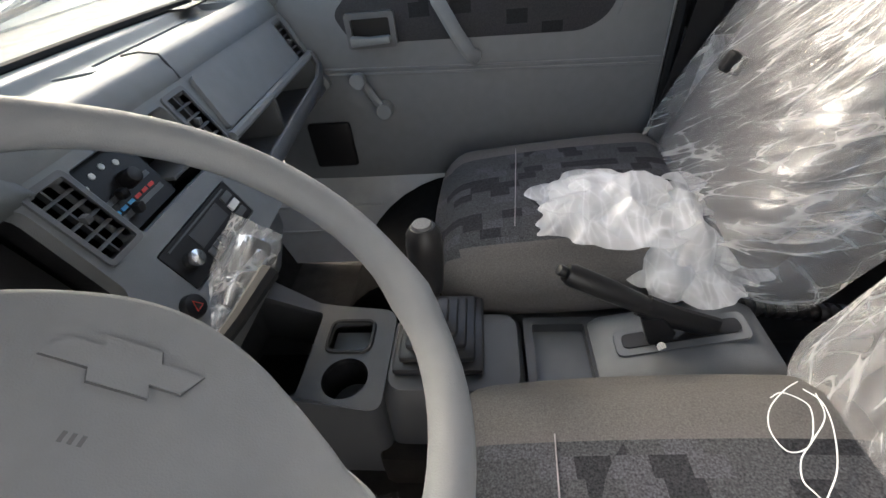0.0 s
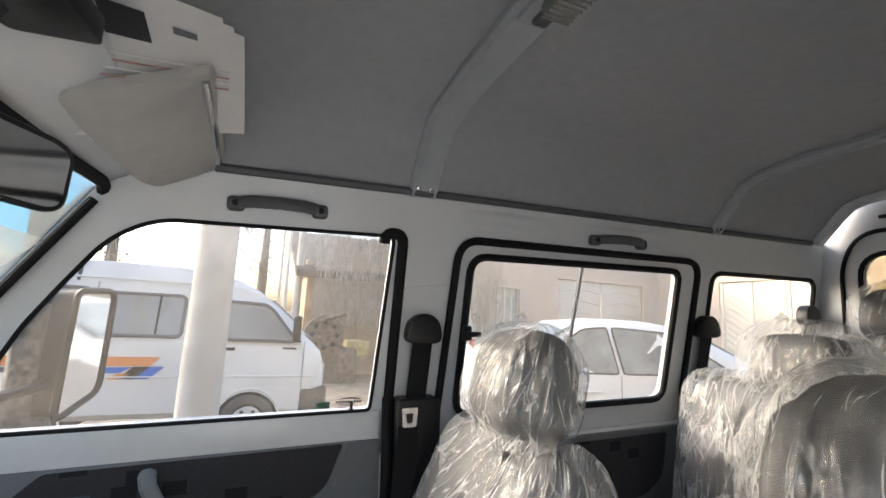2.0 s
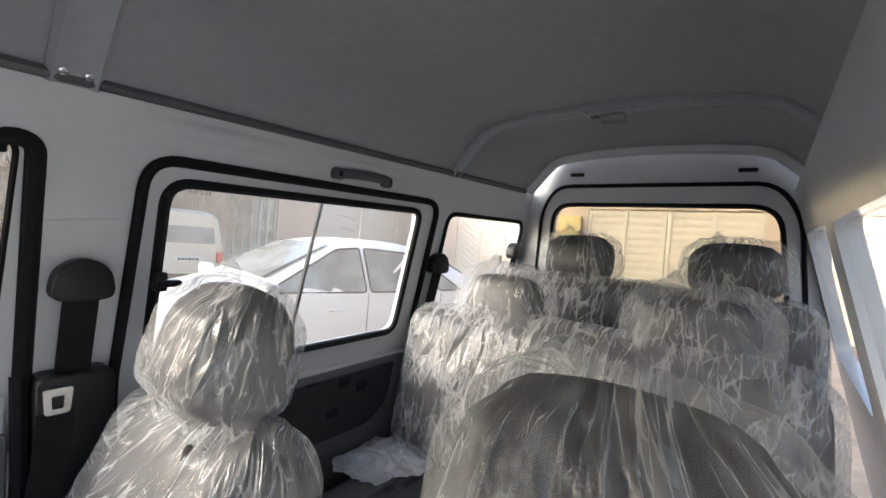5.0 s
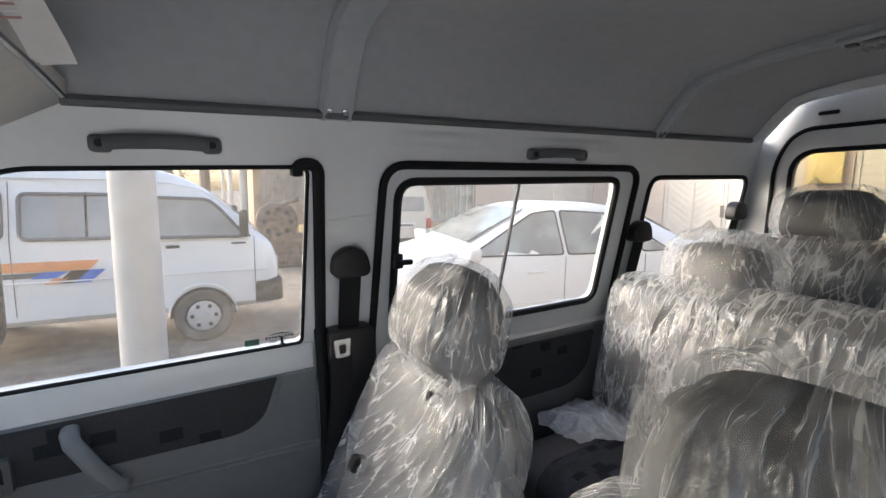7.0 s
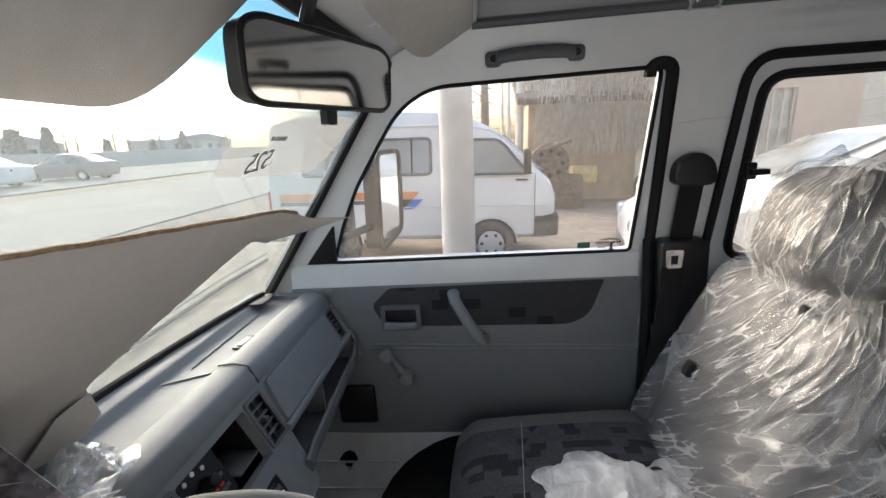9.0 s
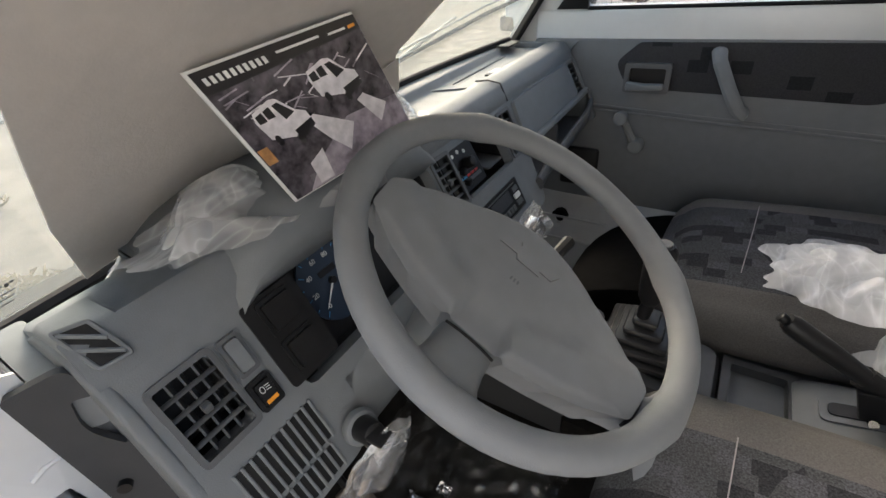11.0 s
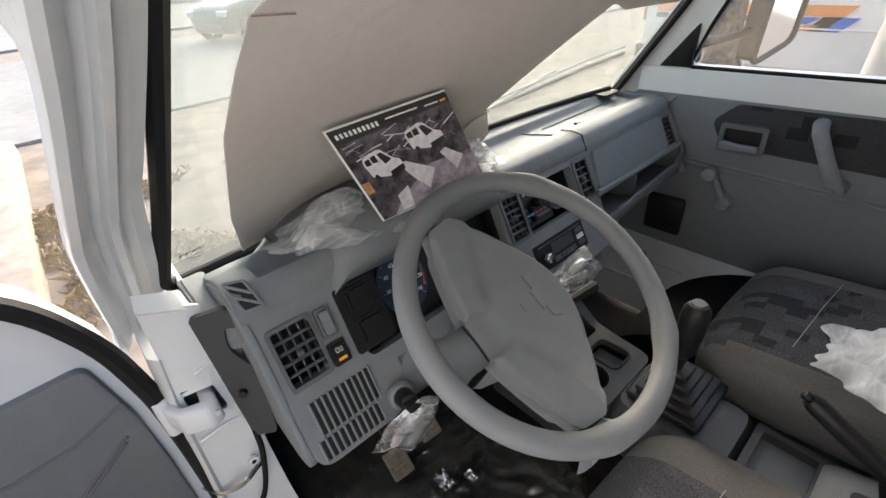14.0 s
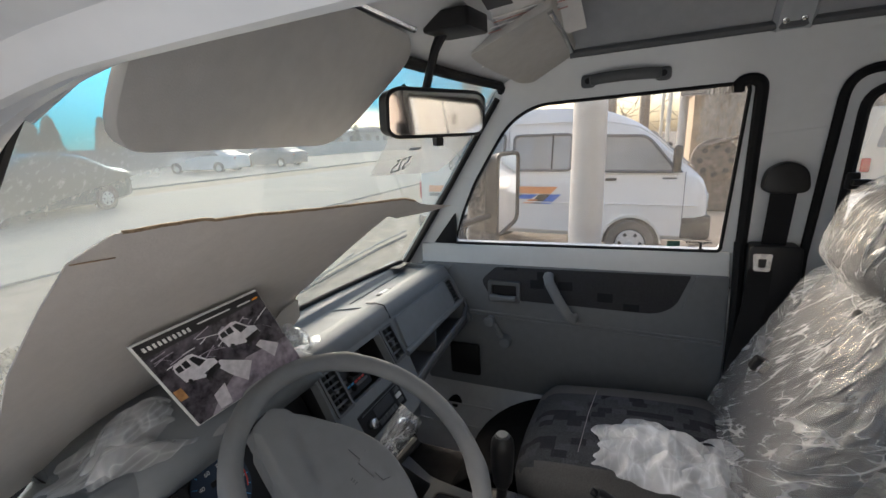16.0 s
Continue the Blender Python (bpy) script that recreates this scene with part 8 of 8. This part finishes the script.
for k in range(14):
    z0, a = rng.uniform(2.3, 3.6), rng.uniform(0, 6.28)
    p0 = Vector((-1.22, 3.6, z0))
    p1 = p0 + Vector((math.cos(a) * 0.5, math.sin(a) * 0.5, 0.7))
    p2 = p1 + Vector((math.cos(a + 0.4) * 0.5, math.sin(a + 0.4) * 0.5, 0.9))
    part("branch", lift(tube([p0, p1, p2], [0.03, 0.018, 0.006], 6)), BARK, trunk)
for x, y, h, w, mt, lb in ((1.0, 10.4, 7.0, 0.09, CONC, "thin pale street post"), (0.72, 10.0, 3.2, 0.05, GATE, "thin pale fence post"), (0.62, 10.6, 7.0, 0.04, GATE, "thin pale gas pipe upright")):
    solo("thin_post", lift(rod((x, y, -0.2), (x, y, h), w, w * 0.8, 10)), mt, lb, "post")

# clay shed with a dark roof, machinery before it
shed = thing("clay_shed", spot(2.6, 11.0), "beige clay shed with a dark weathered roof", "shed")
part("wall", lift(box(1.2, 4.9, 10.6, 14.0, -0.2, 2.25, 0.03)), BEIGE, shed)
part("roof", lift(prism([(10.0, 2.15), (10.0, 2.3), (14.5, 3.9), (14.5, 3.7)], "x", 0.9, 5.0, 0.02)), ROOFD, shed)
part("gable", lift(box(1.15, 1.25, 10.5, 14.0, 2.2, 2.6, 0.02)), BEIGE, shed)
mach = thing("rusty_machine", spot(1.5, 9.3), "rusty engine parts piled beside the shed", "machine")
MACHM = mat("rusty iron", (0.14, 0.11, 0.09), 0.7, metal=0.3, var=0.5, scale=15)
part("drum", lift(rod((1.5, 9.2, 0.95), (1.5, 9.5, 0.95), 0.4, 0.38, 24, 0.02)), MACHM, mach)
for k in range(8):
    a = k * math.pi / 4
    part("bolt_hole", lift(rod((1.5 + 0.25 * math.cos(a), 9.18, 0.95 + 0.25 * math.sin(a)), (1.5 + 0.25 * math.cos(a), 9.21, 0.95 + 0.25 * math.sin(a)), 0.05, seg=10)), BLACK, mach)
part("block", lift(box(1.3, 2.2, 9.3, 9.9, 0.0, 0.7, 0.05)), MACHM, mach)
part("yellow_part", lift(box(2.0, 2.5, 9.4, 9.8, 0.5, 0.85, 0.04)), mat("faded yellow paint", (0.42, 0.33, 0.15), 0.7, var=0.3, scale=12), mach)
part("shaft", lift(tube([(1.3, 9.2, 1.2), (1.9, 9.1, 1.4)], 0.04, 8)), MACHM, mach)

# plastered house beside the parked car, with window and garage doors; yard wall with cream gates
house = thing("plastered_house", spot(9.0, 12.0), "peach plastered house with barred window and garage doors", "house")
HX = lambda x, z: (x, 12.0, z)
HW, HG = rect(6.35, 7.9, 0.75, 2.45), rect(9.4, 13.2, -0.25, 2.9)
part("wall", lift(plate([(5.2, -0.6), (17.5, -0.6), (17.5, 4.2), (5.2, 4.2)], [HW, HG], HX, (0, 0.3, 0))), WALLP, house)
part("roof", lift(prism([(11.6, 4.15), (11.6, 4.3), (16.0, 5.6), (16.0, 4.15)], "x", 4.9, 17.8, 0.03)), ROOFD, house)
w = part("window", lift(box(6.3, 7.95, 12.15, 12.2, 0.7, 2.5)), mat("pale curtained glass", (0.45, 0.5, 0.46), 0.2, var=0.3, scale=3), house)
for k in range(7):
    part("window_bar", lift(box(6.35 + k * 0.25, 6.39 + k * 0.25, 12.05, 12.1, 0.75, 2.45)), GATE, w)
part("window_sill", lift(box(6.25, 8.0, 11.9, 12.1, 0.66, 0.75, 0.01)), CONC, house)
for k in range(2):
    gd = part("garage_door", lift(box(9.42 + 1.9 * k, 11.28 + 1.9 * k, 12.08, 12.14, -0.3, 2.88, 0.01)), GATE, house)
    for j in range(7):
        part("rail", lift(tube([(9.5 + 1.9 * k, 12.07, 0.1 + 0.4 * j), (10.35 + 1.9 * k, 12.07, 0.25 + 0.4 * j), (11.2 + 1.9 * k, 12.07, 0.1 + 0.4 * j)], 0.02, 6)), GATE, gd)
GX = 13.6
yard = thing("yard_gates", spot(GX, 3.0), "cream boarded yard gates in a plastered wall", "gates")
part("wall", lift(plate([(-9, -0.9), (11.7, -0.9), (11.7, 3.6), (-9, 3.6)], [rect(0.2, 4.6, -0.95 + 0.06, 2.95), rect(5.6, 9.4, -0.95 + 0.06, 2.95), rect(-6.5, -1.5, -0.89, 2.9)], lambda y, z: (GX, y, z), (0.3, 0, 0))), WALLP, yard)
for y0, y1 in ((0.2, 2.4), (2.4, 4.6), (5.6, 7.5), (7.5, 9.4), (-6.5, -4.0), (-4.0, -1.5)):
    gt = part("gate_leaf", lift(box(GX + 0.08, GX + 0.12, y0 + 0.02, y1 - 0.02, -0.85, 2.93)), GATE, yard)
    for k in range(22):
        z = -1.6 + 0.21 * k
        pts = [(GX + 0.07, y0 + 0.08, z + (0.55 if y0 > 5 else 0.0)), (GX + 0.07, (y0 + y1) / 2, z), (GX + 0.07, y1 - 0.08, z + (0.55 if y0 > 5 else 0.0))]
        if min(p[2] for p in pts) > -0.8 and max(p[2] for p in pts) < 2.9:
            part("board", lift(tube(pts, 0.03, 4, flat=(0.02, 0.085))), GATE, gt)
    for y in (y0 + 0.06, (y0 + y1) / 2, y1 - 0.06):
        part("stile", lift(box(GX + 0.03, GX + 0.08, y - 0.05, y + 0.05, -0.85, 2.93, 0.005)), GATE, gt)
for y in (0.9, 7.5):
    part("lock", lift(box(GX - 0.01, GX + 0.05, y - 0.05, y + 0.05, 0.95, 1.3, 0.01)), MACHM, yard)
part("meter_box", lift(box(GX - 0.15, GX, 4.75, 5.45, 1.9, 2.7, 0.02)), mat("yellow meter box", (0.7, 0.55, 0.2), 0.5), yard, "yellow meter box")

# beyond the road: wall, trees, low buildings
solo("far_wall", lift(box(-36, -34, -30, 80, -0.2, 1.5, 0.05)), CONC, "long low concrete wall beyond the forecourt", "wall", kind="structure")


def far_building(x, y, w, d, h, label):
    b = thing("far_building", spot(x, y), label, "building", "far buildings")
    part("wall", lift(box(x, x + d, y, y + w, -0.2, h, 0.05)), CONC, b)
    part("roof", lift(prism([(y - 0.6, h), (y + w / 2, h + 1.6), (y + w + 0.6, h)], "x", x - 0.4, x + d + 0.4)), mat("grey roof sheet", (0.3, 0.3, 0.31), 0.6), b)
    for k in range(int(w / 4)):
        part("window", lift(box(x + d, x + d + 0.05, y + 1 + 4 * k, y + 2.6 + 4 * k, h * 0.35, h * 0.75)), CARGLASS, b)


far_building(-75, 92, 24, 10, 3.6, "long low grey building with a pitched roof")
far_building(-82, 60, 16, 8, 3.0, "low grey building with a pitched roof")


def conifer(x, y, h, seed, leaf):
    t = thing("roadside_tree", spot(x, y), "tall roadside tree with a thin uneven crown", "tree", "roadside trees")
    part("trunk", lift(loft([[(x + r * math.cos(a), y + r * math.sin(a), z) for a in [k * math.pi / 4 for k in range(8)]] for r, z in ((0.18, -0.2), (0.14, h * 0.4), (0.03, h))])), BARE, t)
    rr = random.Random(seed)
    bm = bmesh.new()
    for i in range(650 if leaf else 160):
        z = h * (0.18 + 0.82 * rr.random() ** 0.8)
        reach = (1 - z / h) * h * 0.22 + 0.25
        a, q = rr.uniform(0, 6.28), reach * rr.random() ** 0.5
        c = Vector((x + q * math.cos(a), y + q * math.sin(a), z + rr.uniform(-0.2, 0.2)))
        s = rr.uniform(0.12, 0.34) if leaf else rr.uniform(0.02, 0.035)
        u = Vector((rr.uniform(-1, 1), rr.uniform(-1, 1), rr.uniform(-0.6, 0.8))).normalized() * (s if leaf else rr.uniform(0.6, 1.3))
        w = u.orthogonal().normalized() * s * 0.6
        vs = [bm.verts.new(c + e) for e in (-u, w, u, -w)]
        bm.faces.new((vs[0], vs[1], vs[2])), bm.faces.new((vs[0], vs[2], vs[3]))
    part("crown", lift(bm), LEAF if leaf else BARE, t)


rng = random.Random(3)
for k in range(16):
    conifer(-40 - rng.uniform(0, 6), 6 + k * 2.4 + rng.uniform(-0.6, 0.6), rng.uniform(2.6, 4.6), 40 + k, True)
for k in range(12):
    conifer(-44 - rng.uniform(0, 8), 48 + k * 3.0, rng.uniform(2.6, 4.4), 80 + k, k % 3 == 0)
for x, y, h in ((-0.6, 14.0, 6.5), (0.3, 15.5, 7.0), (-3.2, 13.0, 5.5)):
    conifer(x, y, h, int(x * 10) + 300, False)

# dry reeds hanging over the shed's front; unseen driver-side wall added to block skylight
bm = bmesh.new()
rng = random.Random(21)
for i in range(5200):
    x, y, z = rng.uniform(1.3, 6.0), rng.uniform(9.7, 10.45), rng.uniform(1.3, 3.3)
    d = Vector((rng.uniform(-0.25, 0.25), rng.uniform(-0.2, 0.2), 1)).normalized() * rng.uniform(0.1, 0.34)
    w = Vector((1, 0.3, 0)).normalized() * rng.uniform(0.005, 0.012)
    c = Vector((x, y, z))
    vs = [bm.verts.new(c + e) for e in (-d - w, -d + w, d)]
    bm.faces.new(vs)
solo("dry_reeds", lift(bm), mat("dry grey reeds", (0.4, 0.365, 0.325), 0.95, var=0.4, scale=8), "dense dry grey reeds hanging before the shed", "reeds", kind="stuff")
solo("wall_sky_block", lift(box(-1.0, 12.0, -2.9, -2.6, -0.5, 9.0, 0.02)), mat("dark grey plaster", (0.2, 0.2, 0.2), 0.95, var=0.2, scale=4), "unseen plain dark grey wall added to block skylight", "wall", kind="structure")


def van_wheel(x, y):
    """A road wheel under the van that the camera stands in."""
    w = thing("road_wheel", spot(x, y), "black road wheel under the van", "wheel", "road wheels")
    ring = [(0.26, -0.07), (0.26, 0.07), (0.16, 0.075), (0.16, -0.075)]
    part("tyre", lift(loft([[(x + q * math.cos(a), y + p, 0.26 + q * math.sin(a)) for q, p in ring] for a in [2 * math.pi * k / 24 for k in range(25)]], False)), TYRE, w)
    part("rim", lift(rod((x, y - 0.06, 0.26), (x, y + 0.06, 0.26), 0.162, seg=20)), RIM, w)


for x in (0.08, 1.9):
    for y in (-0.06, 1.06):
        van_wheel(x, y)
